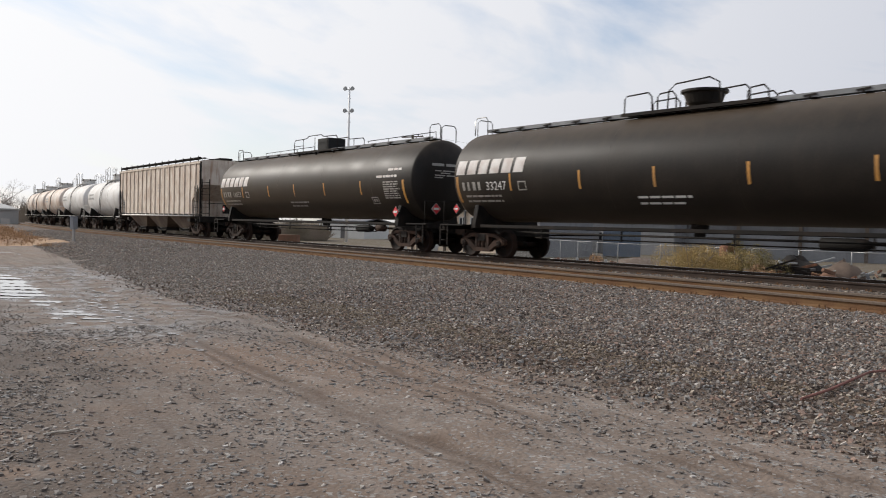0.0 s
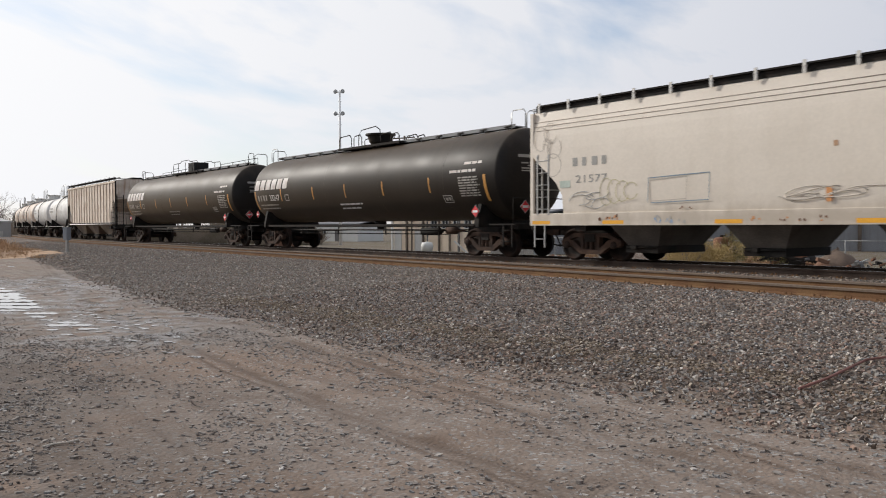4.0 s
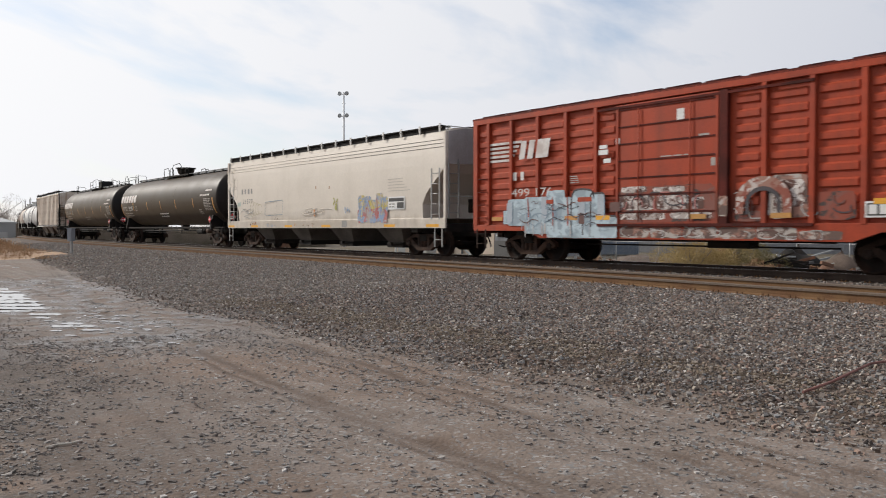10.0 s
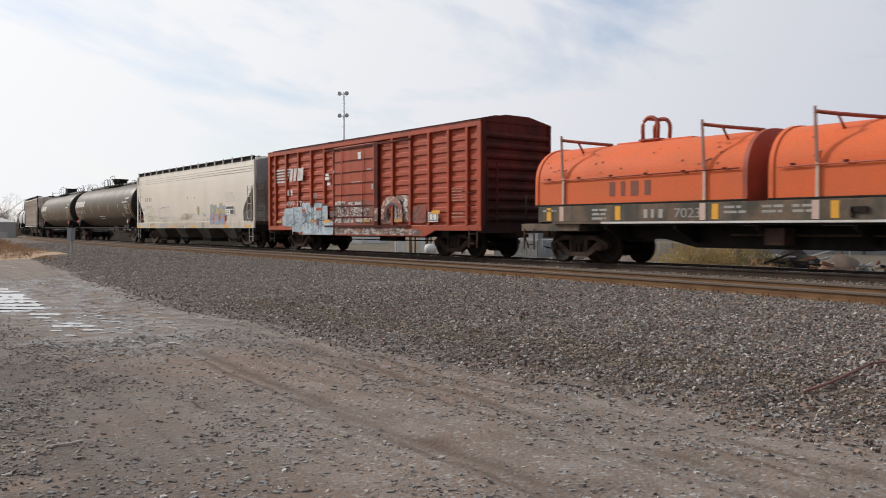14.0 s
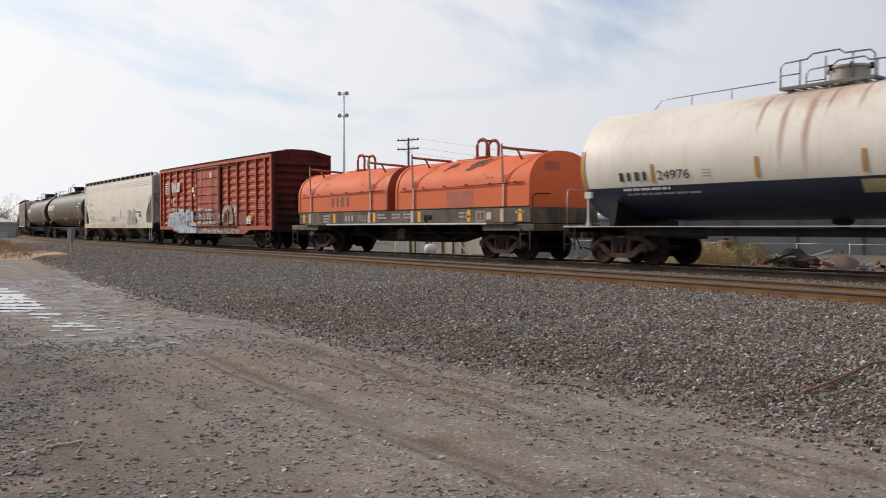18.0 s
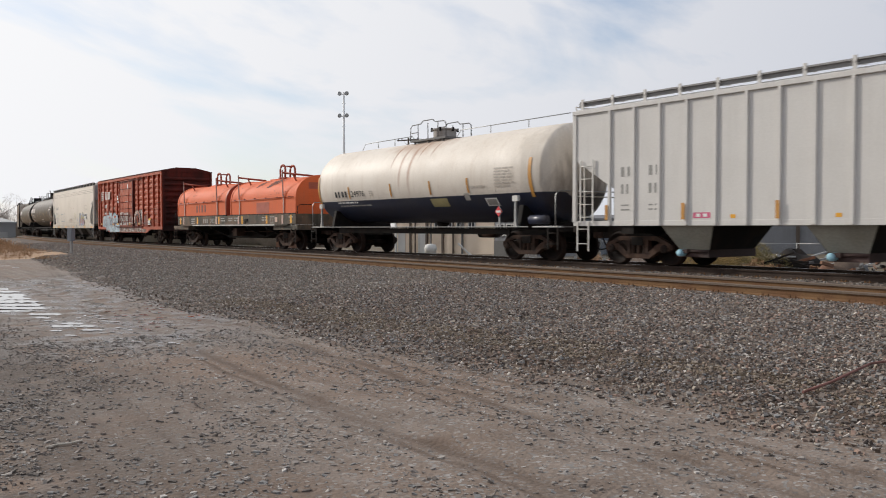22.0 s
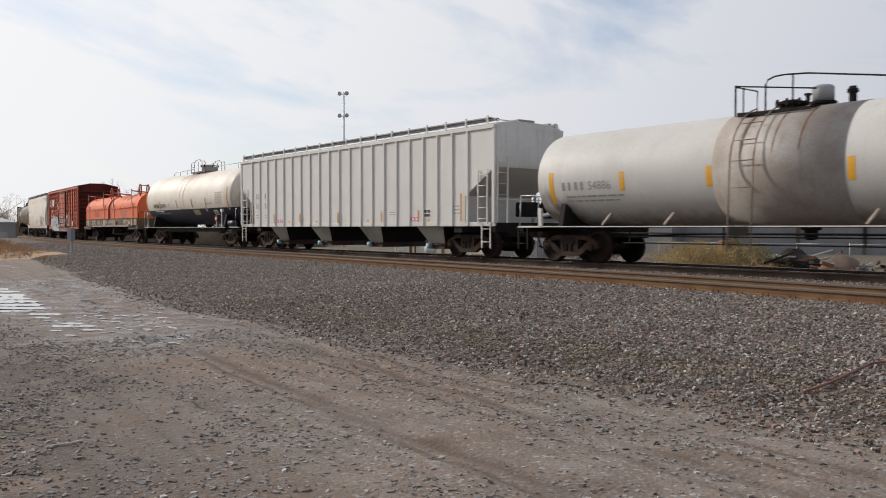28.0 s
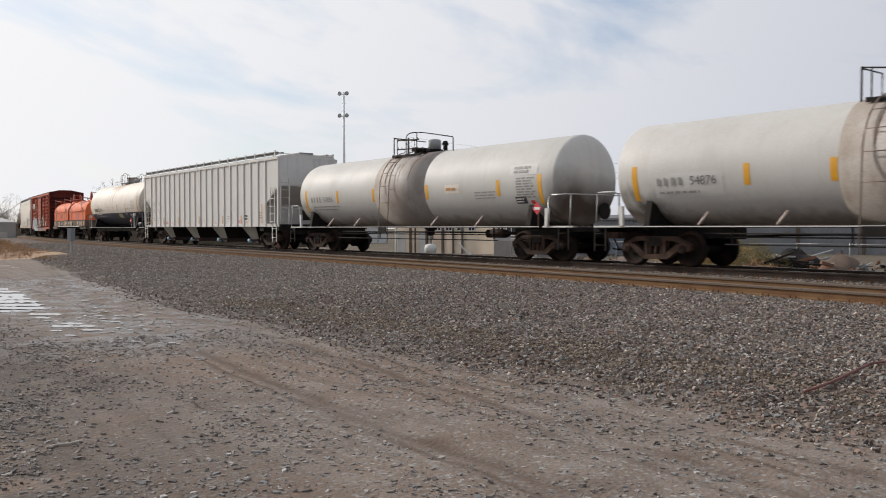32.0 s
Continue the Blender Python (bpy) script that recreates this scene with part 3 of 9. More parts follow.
def tank_car(label, length, x0, x1, r, zc, paint, board=None, edge=None, category="tank car", saddle="frame"):
    """length over the end sills, x from the front end; the drum reaches from x0 to x1. Returns the car and its shift."""
    car = thing("tank_car", label, category, "freight train")
    s = -length / 2
    drum = tank_drum(x0 + s, x1 + s, r)
    drum.v = [(a, b, c + zc) for a, b, c in drum.v]
    tank = part("tank", drum, M[paint], car)
    for q in (0.14, 0.38, 0.62, 0.86):
        xx = x0 + s + 0.5 * r + (x1 - x0 - r) * q
        part("weld_seam", Geo().lathe([(xx - 0.02, r - 0.01), (xx - 0.012, r + 0.002), (xx + 0.012, r + 0.002), (xx + 0.02, r - 0.01)], 48, "x", (0, 0, zc)), M[paint], tank)
    sets = []
    half = length / 2 - 1.85
    for sx in (-1, 1):
        e = sx * length / 2
        part("stub_sill", Geo().box(e - sx * 1.9, 0, 0.90, 3.8, 0.36, 0.34).box(e - sx * 0.08, 0, 1.0, 0.16, 2.7, 0.18), M["frame"], car, "", None, 0.01)
        part("bolster", Geo().prism([(-1.45, 0.98), (1.45, 0.98), (1.45, 1.12), (1.32, 1.75), (0.9, zc - r * 0.72), (0, zc - r + 0.02), (-0.9, zc - r * 0.72), (-1.32, 1.75), (-1.45, 1.12)], sx * half - 0.09, sx * half + 0.09, "x"), M[saddle], car)
        part("end_platform", Geo().box(e - sx * 0.62, 0, 1.06, 1.24, 2.9, 0.05), M[edge or "frame"], car, "", None, 0.008)
        sets += [(w, sx * half + o) for w, o in truck(car, sx * half)]
        coupler(car, e, sx)
    for sy in (-1, 1):
        if board:
            part("running_board", Geo().box(0, sy * 1.47, 1.05, length - 2.48, 0.26, 0.035), M["frame"], car)
            part("board_edge", Geo().box(0, sy * 1.605, 1.062, length - 2.5, 0.012, 0.026), M[edge], car)
        else:
            part("side_pipe", Geo().tube([(-half, sy * 1.2, 1.02), (half, sy * 1.2, 1.02)], 0.035, 8), M["frame"], car)
    part("brake_pipe", Geo().tube([(-length / 2 + 0.5, 0.45, 0.72), (-3, 0.5, 0.86), (3, 0.5, 0.86), (length / 2 - 0.5, 0.45, 0.72)], 0.03, 6)
         .tube([(-half + 1.2, -0.62, 0.88), (half - 1.2, -0.62, 0.88)], 0.022, 6), M["frame"], car)
    part("air_reservoir", Geo().lathe([(half - 4.2, 0.05), (half - 4.15, 0.15), (half - 3.2, 0.15), (half - 2.95, 0.05)], 14, "x", (0, 0.55 if board else -0.55, 0.82)), M["frame"], car)
    part("brake_cylinder", Geo().lathe([(half - 2.6, 0.14), (half - 2.1, 0.14), (half - 2.05, 0.05), (half - 1.6, 0.03)], 12, "x", (0, -0.6, 0.86)), M["truck"], car)
    part("outlet", Geo().lathe([(zc - r - 0.35, 0.10), (zc - r - 0.3, 0.16), (zc - r - 0.12, 0.16), (zc - r - 0.1, 0.24), (zc - r + 0.06, 0.24)], 14, "z"), M["frame"], car)
    return car, s, half, sets


def top_platform(car, cx, r, zc, mat, lx=3.4, ly=1.5, high=0.95):
    """A railed platform on top of a tank with its grating."""
    z = zc + r + 0.02
    g = Geo().box(cx - lx / 2, 0, z, 0.06, ly, 0.06).box(cx + lx / 2, 0, z, 0.06, ly, 0.06)
    for sy in (-1, 1):
        g.box(cx, sy * ly / 2, z, lx, 0.05, 0.07)
        for q in (-0.4, 0, 0.4):
            g.box(cx + q * lx, sy * ly * 0.45, z - 0.11, 0.06, 0.06, 0.2)
    p = part("platform", g, M[mat], car)
    for k in range(9):
        part("grating_slat", shared(("slat", mat, ly), lambda: Geo().box(0, 0, 0, 0.10, ly - 0.05, 0.03).mesh("grating_slat", M[mat])), None, p, "", (cx - lx / 2 + (k + 0.5) * lx / 9, 0, z))
    for sy in (-1, 1):
        y, x0, x1 = sy * ly / 2, cx - lx / 2, cx + lx / 2
        h = Geo().tube([(x0, y, z), (x0, y, z + high - 0.12), (x0 + 0.1, y, z + high - 0.02), (x0 + lx * 0.3, y, z + high), (x0 + lx * 0.36, y, z + high + 0.1), (x0 + lx * 0.64, y, z + high + 0.1), (x0 + lx * 0.7, y, z + high), (x1 - 0.1, y, z + high - 0.02), (x1, y, z + high - 0.12), (x1, y, z)], 0.02, 6)
        for q in (0.22, 0.5, 0.78):
            h.tube([(x0 + q * lx, y, z), (x0 + q * lx, y, z + high)], 0.018, 6)
        h.tube([(x0, y, z + high * 0.5), (x0 + lx * 0.22, y, z + high * 0.5)], 0.016, 6)
        part("railing", h, M[mat], car)
    return z


def dome(car, cx, z, r, h, mat, lid=True, name="manway", off=0.0):
    g = Geo().lathe([(z - 0.05, r), (z + h * 0.8, r), (z + h * 0.82, r * 1.1), (z + h * 0.94, r * 1.1), (z + h, r * 0.8), (z + h + 0.05, 0.0)], 24, "z", (cx, off, 0), False)
    d = part(name, g, M[mat], car)
    for k in range(6):
        a = k * math.pi / 3
        part("lid_bolt", shared("lid_bolt", lambda: Geo().box(0, 0, 0, 0.06, 0.06, 0.14).mesh("lid_bolt", M["frame"])), None, d, "", (cx + r * 1.12 * math.cos(a), off + r * 1.12 * math.sin(a), z + h * 0.86))
    return d


def side_ladder(car, x, r, zc, z0, mat, half=0.21, per=2):
    """A ladder that follows the drum from the running board to the platform."""
    g = Geo()
    pts = [(z0, -1.62)] + [(zc + (r + 0.12) * math.sin(a), -(r + 0.12) * math.cos(a)) for a in [i * 1.35 / 8 for i in range(9)]]
    for sx in (-half, half):
        g.tube([(x + sx, y, z) for z, y in pts], 0.02, 5)
    for i in range(len(pts) - 1):
        for q in ((0.25, 0.75) if per == 2 or i == 0 else (0.5,) if i % 2 else ()):
            z, y = pts[i][0] * (1 - q) + pts[i + 1][0] * q, pts[i][1] * (1 - q) + pts[i + 1][1] * q
            g.tube([(x - half, y, z), (x + half, y, z)], 0.013, 5)
    return part("ladder", g, M[mat], car)


def stripes(car, xs, z0, h, mat, tank, w=0.11):
    for x in xs:
        plates([(x - w / 2, z0, w, h)], M[mat], car, "reflective_stripe", -1.6, tank)


def black_tank(lead, number, variant):
    """Black tank car with a top walkway; x in metres from the front of the drum less 0.6."""
    L, r, zc = 19.35, 1.53, 2.74
    label = "matte black tank car, white marks, top walkway" if variant else "black tank car with hatch box and worn white marks"
    car, s, half, sets = tank_car(label, L, 0.45, 18.9, r, zc, "black_tank")
    T = (r, zc)
    o = s + 0.5
    cx = 0.0
    part("side_sill", Geo().box(0, -1.35, 1.05, L - 4.2, 0.05, 0.09).box(0, 1.35, 1.05, L - 4.2, 0.05, 0.09), M["frame"], car)
    part("piping", Geo().tube([(-5.5, -0.9, 0.86), (5.5, -0.9, 0.86)], 0.02, 5).tube([(-5.5, -0.8, 0.72), (5.5, -0.8, 0.72)], 0.02, 5)
         .box(-5.2, -0.85, 0.86, 0.04, 0.04, 0.36).box(-2, -0.85, 0.86, 0.04, 0.04, 0.36).box(1.6, -0.85, 0.86, 0.04, 0.04, 0.36).box(5, -0.85, 0.86, 0.04, 0.04, 0.36), M["frame"], car)
    if variant:
        z = zc + r + 0.02
        part("platform", Geo().box(cx, 0, z + 0.03, 4.6, 1.3, 0.04).box(cx, -0.66, z + 0.02, 4.6, 0.04, 0.09).box(cx, 0.66, z + 0.02, 4.6, 0.04, 0.09), M["frame"], car)
        for sy in (-0.64, 0.64):
            for x0, x1, hi in ((-2.2, -1.25, 0.55), (-1.05, -0.45, 0.5), (0.95, 1.75, 0.42), (1.7, 2.25, 0.36)):
                bent_rail(car, [(x0, sy, z), (x0, sy, z + hi - 0.08), (x0 + 0.08, sy, z + hi), (x1 - 0.12, sy, z + hi + 0.03), (x1, sy, z + hi - 0.1), (x1 + 0.02, sy, z)], M["frame"], 0.022, name="railing")
        bent_rail(car, [(-0.75, -0.6, z), (-0.72, -0.6, z + 0.55), (-0.5, -0.6, z + 0.72), (0.55, -0.6, z + 0.78), (0.85, -0.6, z + 0.62), (0.9, -0.6, z)], M["frame"], 0.022, name="railing")
        g = Geo().lathe([(z - 0.1, 0.36), (z + 0.12, 0.38), (z + 0.2, 0.46), (z + 0.46, 0.55), (z + 0.49, 0.63), (z + 0.55, 0.63), (z + 0.57, 0.0)], 24, "z", (cx, 0, 0), False)
        part("hatch_housing", g, M["black_tank"], car, "black flared hatch housing")
    else:
        z = top_platform(car, cx, r, zc, "frame", 4.0, 1.4, 0.62)
        part("hatch_housing", Geo().box(cx + 0.3, 0, z + 0.30, 1.0, 0.9, 0.60), M["tank_end"], car, "boxy black hatch housing", None, 0.03)
    walkway = part("top_walkway", Geo().box(0, -0.1, zc + r + 0.06, 17.0, 0.42, 0.03), M["walk_grey"], car)
    for k in range(14):
        part("bracket", shared("walk_foot", lambda: Geo().box(0, -0.1, 0, 0.05, 0.55, 0.06).prism([(-0.16, 0.02), (0.16, 0.05), (0.16, 0.09), (-0.16, 0.06)], -0.375, -0.345).mesh("bracket", M["frame"])), None, walkway, "", (-8.1 + k * 1.25, 0, zc + r + 0.02))
    for x, sx in ((-8.75, 1), (8.75, -1)):
        top = zc + r - 0.03
        bent_rail(car, [(x - 0.36, -0.40, top), (x - 0.36, -0.40, top + 0.5), (x - 0.26, -0.40, top + 0.6), (x + 0.2, -0.40, top + 0.6), (x + 0.3, -0.40, top + 0.5), (x + 0.3, -0.40, top - 0.02)], M["galv"] if variant else M["frame"])
        bent_rail(car, [(x - sx * 0.3, -0.34, top - 0.05), (x - sx * 0.3, -0.34, top + 0.45), (x - sx * 0.3, -0.2, top + 0.55), (x - sx * 0.3, 0.25, top + 0.55), (x - sx * 0.3, 0.35, top + 0.45), (x - sx * 0.3, 0.35, top - 0.05)], M["galv"] if variant else M["frame"])
    if not variant:
        for a, b in ((-7.6, -2.2), (2.6, 7.6)):
            bent_rail(car, [(a, 0.5, zc + r - 0.05), (a + 0.05, 0.5, zc + r + 0.4), (b, 0.5, zc + r + 0.45)], M["frame"], 0.016, [[(a + k * (b - a) / 3, 0.5, zc + r - 0.1), (a + k * (b - a) / 3, 0.5, zc + r + 0.42)] for k in (1, 2, 3)])
    logo(o + 0.45, 2.76, 0.48, [0.44] * 6, 0.13, M["logo_white"], car, -1.6, T, 0.18)
    mark_bars(o + 0.75, 2.22, 0.28, 4, 0.27, M["dim_mark"], car, -1.6, T)
    lettering(number, 0.28, M["white_mark"] if variant else M["dim_mark"], car, o + 1.95, 2.22, -1.6, "number", 1.0, T)
    small_print(o + 0.85, 1.98, 2.2, 2, M["dim_mark"], car, -1.6, T, 0.07, 0.12, 3)
    stripes(car, [o + q for q in (3.15, 6.1, 8.75, 11.5, 14.45)], 2.18, 0.55, "amber", T, 0.085)
    stripes(car, [o + 0.5, o + 17.45], 1.78, 0.92, "amber", T, 0.13)
    plates([(o + 3.5, 2.18, 0.04, 0.3), (o + 3.83, 2.18, 0.04, 0.3), (o + 3.54, 2.18, 0.29, 0.04), (o + 3.54, 2.44, 0.29, 0.04)], M["dim_mark"], car, "stencil_frame", -1.6, T)
    small_print(o + 8.1, 1.85, 1.9, 2, M["white_mark"] if variant else M["dim_mark"], car, -1.6, T, 0.07, 0.13, 5)
    small_print(o + 16.4, 3.08, 0.95, 1, M["logo_white"], car, -1.6, T, 0.09, 0.2, 6)
    small_print(o + 15.65, 2.82, 1.7, 1, M["logo_white"], car, -1.6, T, 0.09, 0.2, 8)
    small_print(o + 16.1, 2.62, 1.2, 8, M["dim_mark"], car, -1.6, T, 0.05, 0.04, 7)
    plates([(o + 15.1, 1.76, 0.48, 0.035), (o + 15.1, 2.03, 0.48, 0.035), (o + 15.1, 1.795, 0.035, 0.235), (o + 15.545, 1.795, 0.035, 0.235), (o + 15.2, 1.86, 0.12, 0.12), (o + 15.38, 1.86, 0.1, 0.12)], M["dim_mark"], car, "stencil_frame", -1.6, T)
    part("placard_post", Geo().box(o + 16.95, -1.42, 1.27, 0.2, 0.03, 0.45), M["frame"], car)
    placard(car, o + 16.95, 1.5, -1.47, 0.36)
    placard(car, o + 0.1, 1.62, -1.2, 0.3)
    # lettering on the rear head of the drum, laid on its curve
    def on_head(y, dz):
        t = math.asin(min(1.0, math.hypot(y, dz) / r))
        return L / 2 - 0.45 - 0.3 * r * (1 - math.cos(t)) + 0.004
    for dz, hh, words in ((0.50, 0.10, ((-0.80, -0.30), (-0.20, 0.34))), (0.30, 0.045, ((-0.70, -0.42), (-0.36, 0.2))), (0.22, 0.04, ((-0.45, 0.0),)), (0.13, 0.045, ((-0.70, -0.25), (-0.18, 0.4))), (0.05, 0.04, ((-0.70, -0.35),))):
        for y0, y1 in words:
            n = max(2, int((y1 - y0) / 0.08))
            v = []
            for i in range(n + 1):
                y = y0 + (y1 - y0) * i / n
                v += [(on_head(y, dz), y, zc + dz), (on_head(y, dz + hh), y, zc + dz + hh)]
            part("end_print", Geo().add(v, [(2 * i, 2 * i + 2, 2 * i + 3, 2 * i + 1) for i in range(n)]), M["dim_mark"], car)
    q = L / 2 - 0.13
    sign = part("placard_holder", Geo().prism([(-0.9, 1.41), (-0.68, 1.63), (-0.9, 1.85), (-1.12, 1.63)], q, q + 0.015, "x"), M["galv"], car)
    part("placard", Geo().prism([(-0.9, 1.44), (-0.71, 1.63), (-0.9, 1.82), (-1.09, 1.63)], q + 0.016, q + 0.024, "x"), M["red"], sign, "red diamond hazard placard")
    part("placard_bar", Geo().box(q + 0.027, -0.9, 1.63, 0.005, 0.24, 0.08), M["white_mark"], sign)
    part("toe_board", Geo().box(0, -0.335, zc + r + 0.075, 17.0, 0.014, 0.12), M["walk_board"], car, "pale grey edge of the top walkway")
    for sx in (-1, 1):
        ex = sx * (L / 2 - 0.15)
        bent_rail(car, [(ex, -1.4, 1.08), (ex, -1.4, 1.9), (ex, 1.4, 1.9), (ex, 1.4, 1.08)], M["frame"])
        ladder(car, sx * (L / 2 - 0.3), -1.5, 0.35, 1.05, M["frame"], 2, 0.4, name="stirrup")
    join_train(car, lead, L, half, sets)
    return car


def dusty_top(car, s, z):
    """The open platform on a dusty tank: two hoops, a low manway, a valve drum and a vent."""
    deck = part("platform", Geo().box(s + 8.15, -0.72, z - 0.10, 1.9, 0.05, 0.08).box(s + 8.15, 0.72, z - 0.10, 1.9, 0.05, 0.08)
                .box(s + 7.22, 0, z - 0.06, 0.05, 1.45, 0.07).box(s + 9.08, 0, z - 0.06, 0.05, 1.45, 0.07), M["frame"], car)
    for k in range(4):
        part("grating_slat", shared("dusty_slat", lambda: Geo().box(0, 0, 0, 0.09, 0.32, 0.03).mesh("grating_slat", M["frame"])), None, deck, "", (s + 7.32 + k * 0.13, -0.55, z - 0.05))
    y = -0.5
    part("railing", Geo().tube([(s + 7.0, y, z - 0.3), (s + 7.0, y, z + 0.70)], 0.024, 6).tube([(s + 7.0, y, z + 0.68), (s + 9.1, y, z + 0.36)], 0.02, 6)
         .tube([(s + 7.22, y, z - 0.2), (s + 7.22, y, z + 0.62)], 0.018, 6), M["frame"], car)
    part("railing", Geo().tube([(s + 7.82, y, z - 0.12), (s + 7.82, y, z + 0.62), (s + 7.88, y, z + 0.72), (s + 8.05, y, z + 0.78), (s + 8.3, y, z + 0.79), (s + 8.9, y, z + 0.74), (s + 10.72, y, z + 0.42), (s + 10.76, y, z + 0.36), (s + 10.76, y, z - 0.12)], 0.022, 6)
         .tube([(s + 8.52, y, z - 0.12), (s + 8.52, y, z + 0.77)], 0.02, 6), M["frame"], car)
    part("railing", Geo().tube([(s + 7.0, y, z + 0.66), (s + 7.0, 0.5, z + 0.66), (s + 7.0, 0.5, z - 0.1)], 0.02, 6), M["frame"], car)
    way = part("manway", Geo().lathe([(z - 0.06, 0.30), (z + 0.10, 0.30), (z + 0.105, 0.37), (z + 0.16, 0.38), (z + 0.165, 0.30), (z + 0.21, 0.24), (z + 0.225, 0.0)], 22, "z", (s + 8.25, -0.05, 0), False), M["frame"], car)
    for k in range(8):
        a = k * math.pi / 4 + 0.2
        part("lid_bolt", shared("low_lid_bolt", lambda: Geo().box(0, 0, 0, 0.05, 0.05, 0.16).mesh("lid_bolt", M["truck"])), None, way, "", (s + 8.25 + 0.36 * math.cos(a), -0.05 + 0.36 * math.sin(a), z + 0.15))
    part("gauge", Geo().lathe([(z + 0.1, 0.05), (z + 0.32, 0.05), (z + 0.33, 0.09), (z + 0.37, 0.09), (z + 0.38, 0.0)], 10, "z", (s + 8.55, 0.15, 0), False), M["frame"], way)
    valve = part("valve_housing", Geo().lathe([(z + 0.11, 0.245), (z + 0.43, 0.245), (z + 0.47, 0.225), (z + 0.50, 0.15), (z + 0.505, 0.0)], 24, "z", (s + 9.01, 0.0, 0)), M["valve_grey"], car, "light grey domed valve housing")
    part("flange", Geo().lathe([(z - 0.06, 0.25), (z + 0.04, 0.25), (z + 0.045, 0.31), (z + 0.10, 0.31), (z + 0.115, 0.24)], 24, "z", (s + 9.01, 0.0, 0), False), M["frame"], valve)
    part("vent_pipe", Geo().lathe([(z - 0.06, 0.085), (z + 0.22, 0.085), (z + 0.225, 0.125), (z + 0.30, 0.125), (z + 0.33, 0.085), (z + 0.37, 0.08), (z + 0.375, 0.0)], 12, "z", (s + 9.73, -0.05, 0), False), M["frame"], car)


def dusty_tank(lead, number, panel):
    """White-grey tank car with a stained band at the middle and full running boards."""
    L, r, zc = 17.5, 1.42, 2.5
    label = ("dusty white tank car with grey band, white number panel" if panel else "dusty white tank car with stained grey middle band")
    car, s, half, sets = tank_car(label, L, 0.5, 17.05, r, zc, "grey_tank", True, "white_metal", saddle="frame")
    T, Tb = (r, zc), (r + 0.016, zc)
    b0, b1 = s + 6.95, s + 10.22
    part("stained_band", Geo().lathe([(b0, r - 0.02), (b0, r + 0.012), (b1, r + 0.012), (b1, r - 0.02)], 64, "x", (0, 0, zc)), M["stained_tank"], car, "brown-grey stained band round the drum")
    for dx, w in ((0.75, 0.09), (1.55, 0.07), (2.2, 0.12)):
        me = Geo()
        n = 16
        ang = [math.pi * (0.5 - 0.02 - 0.42 * i / n) for i in range(n + 1)]
        v = []
        for i in range(n + 1):
            ww = 0.55 * w * (1 - 0.6 * i / n) * (1 + 0.25 * math.sin(i * 1.9))
            q = (-(r + 0.02) * math.cos(ang[i]), zc + (r + 0.02) * math.sin(ang[i]))
            v += [(b0 + dx, *q), (b0 + dx + ww, *q)]
        me.add(v, [(2 * i, 2 * i + 1, 2 * i + 3, 2 * i + 2) for i in range(n)])
        part("rust_run", me, M["rust"], car, "rust run below the platform")
    dusty_top(car, s, zc + r)
    side_ladder(car, s + 7.82, r, zc, 0.45, "ladder_brown", 0.31, 1)
    part("step_plate", Geo().box(s + 7.82, -1.63, 0.95, 0.5, 0.03, 0.22), M["frame"], car)
    for x in (3.5, 5.6, 10.75, 13.2):
        part("strut", Geo().tube([(s + x, -1.5, 1.09), (s + x + 0.16, -1.30, 1.42)], 0.045, 4), M["rusty_white"], car)
        part("strut", Geo().tube([(s + x, 1.5, 1.09), (s + x + 0.16, 1.30, 1.42)], 0.035, 6), M["white_metal"], car)
    part("running_pipe", Geo().tube([(-4.6, -1.35, 0.80), (5.4, -1.35, 0.80)], 0.018, 5).tube([(-4.6, -1.35, 0.62), (5.4, -1.35, 0.62)], 0.018, 5)
         .box(-4.4, -1.35, 0.82, 0.035, 0.035, 0.44).box(-1.5, -1.35, 0.82, 0.035, 0.035, 0.44).box(1.9, -1.35, 0.82, 0.035, 0.035, 0.44).box(5.2, -1.35, 0.82, 0.035, 0.035, 0.44), M["frame"], car)
    stripes(car, [s + q for q in (6.85, 10.36)] + ([s + 4.1, s + 14.2] if not panel else [s + 4.75, s + 14.2]), 2.05, 0.52, "yellow", T, 0.16)
    stripes(car, [s + 1.42, s + 16.1], 1.72, 0.95, "yellow", T, 0.17)
    if panel:
        plates([(s + 2.05, 1.80, 2.05, 0.64)], M["pale_panel"], car, "number_panel", -1.6, T, "white number panel")
        mark_bars(s + 2.15, 2.12, 0.2, 4, 0.22, M["grey_mark"], car, -1.6, Tb)
        lettering(number, 0.22, M["soft_black"], car, s + 3.15, 2.12, -1.6, "number", 1.0, Tb)
        small_print(s + 2.2, 1.9, 1.5, 1, M["grey_mark"], car, -1.6, Tb, 0.06, 0.05, 4)
    else:
        mark_bars(s + 1.85, 2.12, 0.24, 4, 0.24, M["grey_mark"], car, -1.6, T)
        lettering(number, 0.24, M["grey_mark"], car, s + 2.85, 2.12, -1.6, "number", 1.0, T)
        small_print(s + 1.95, 1.9, 2.2, 2, M["grey_mark"], car, -1.6, T, 0.05, 0.09, 2)
    plates([(s + 14.75, 2.68, 1.25, 0.34)], M["pale_panel"], car, "label_panel", -1.6, T, "white label panel")
    small_print(s + 14.95, 2.88, 0.9, 2, M["grey_mark"], car, -1.6, Tb, 0.08, 0.05, 8)
    small_print(s + 15.05, 2.55, 0.95, 8, M["grey_mark"], car, -1.6, T, 0.05, 0.035, 9)
    plates([(s + 14.95, 1.76, 0.5, 0.24)], M["black_mark"], car, "label_panel", -1.6, T, "black label panel")
    small_print(s + 15.0, 1.9, 0.38, 2, M["white_mark"], car, -1.6, Tb, 0.04, 0.05, 10)
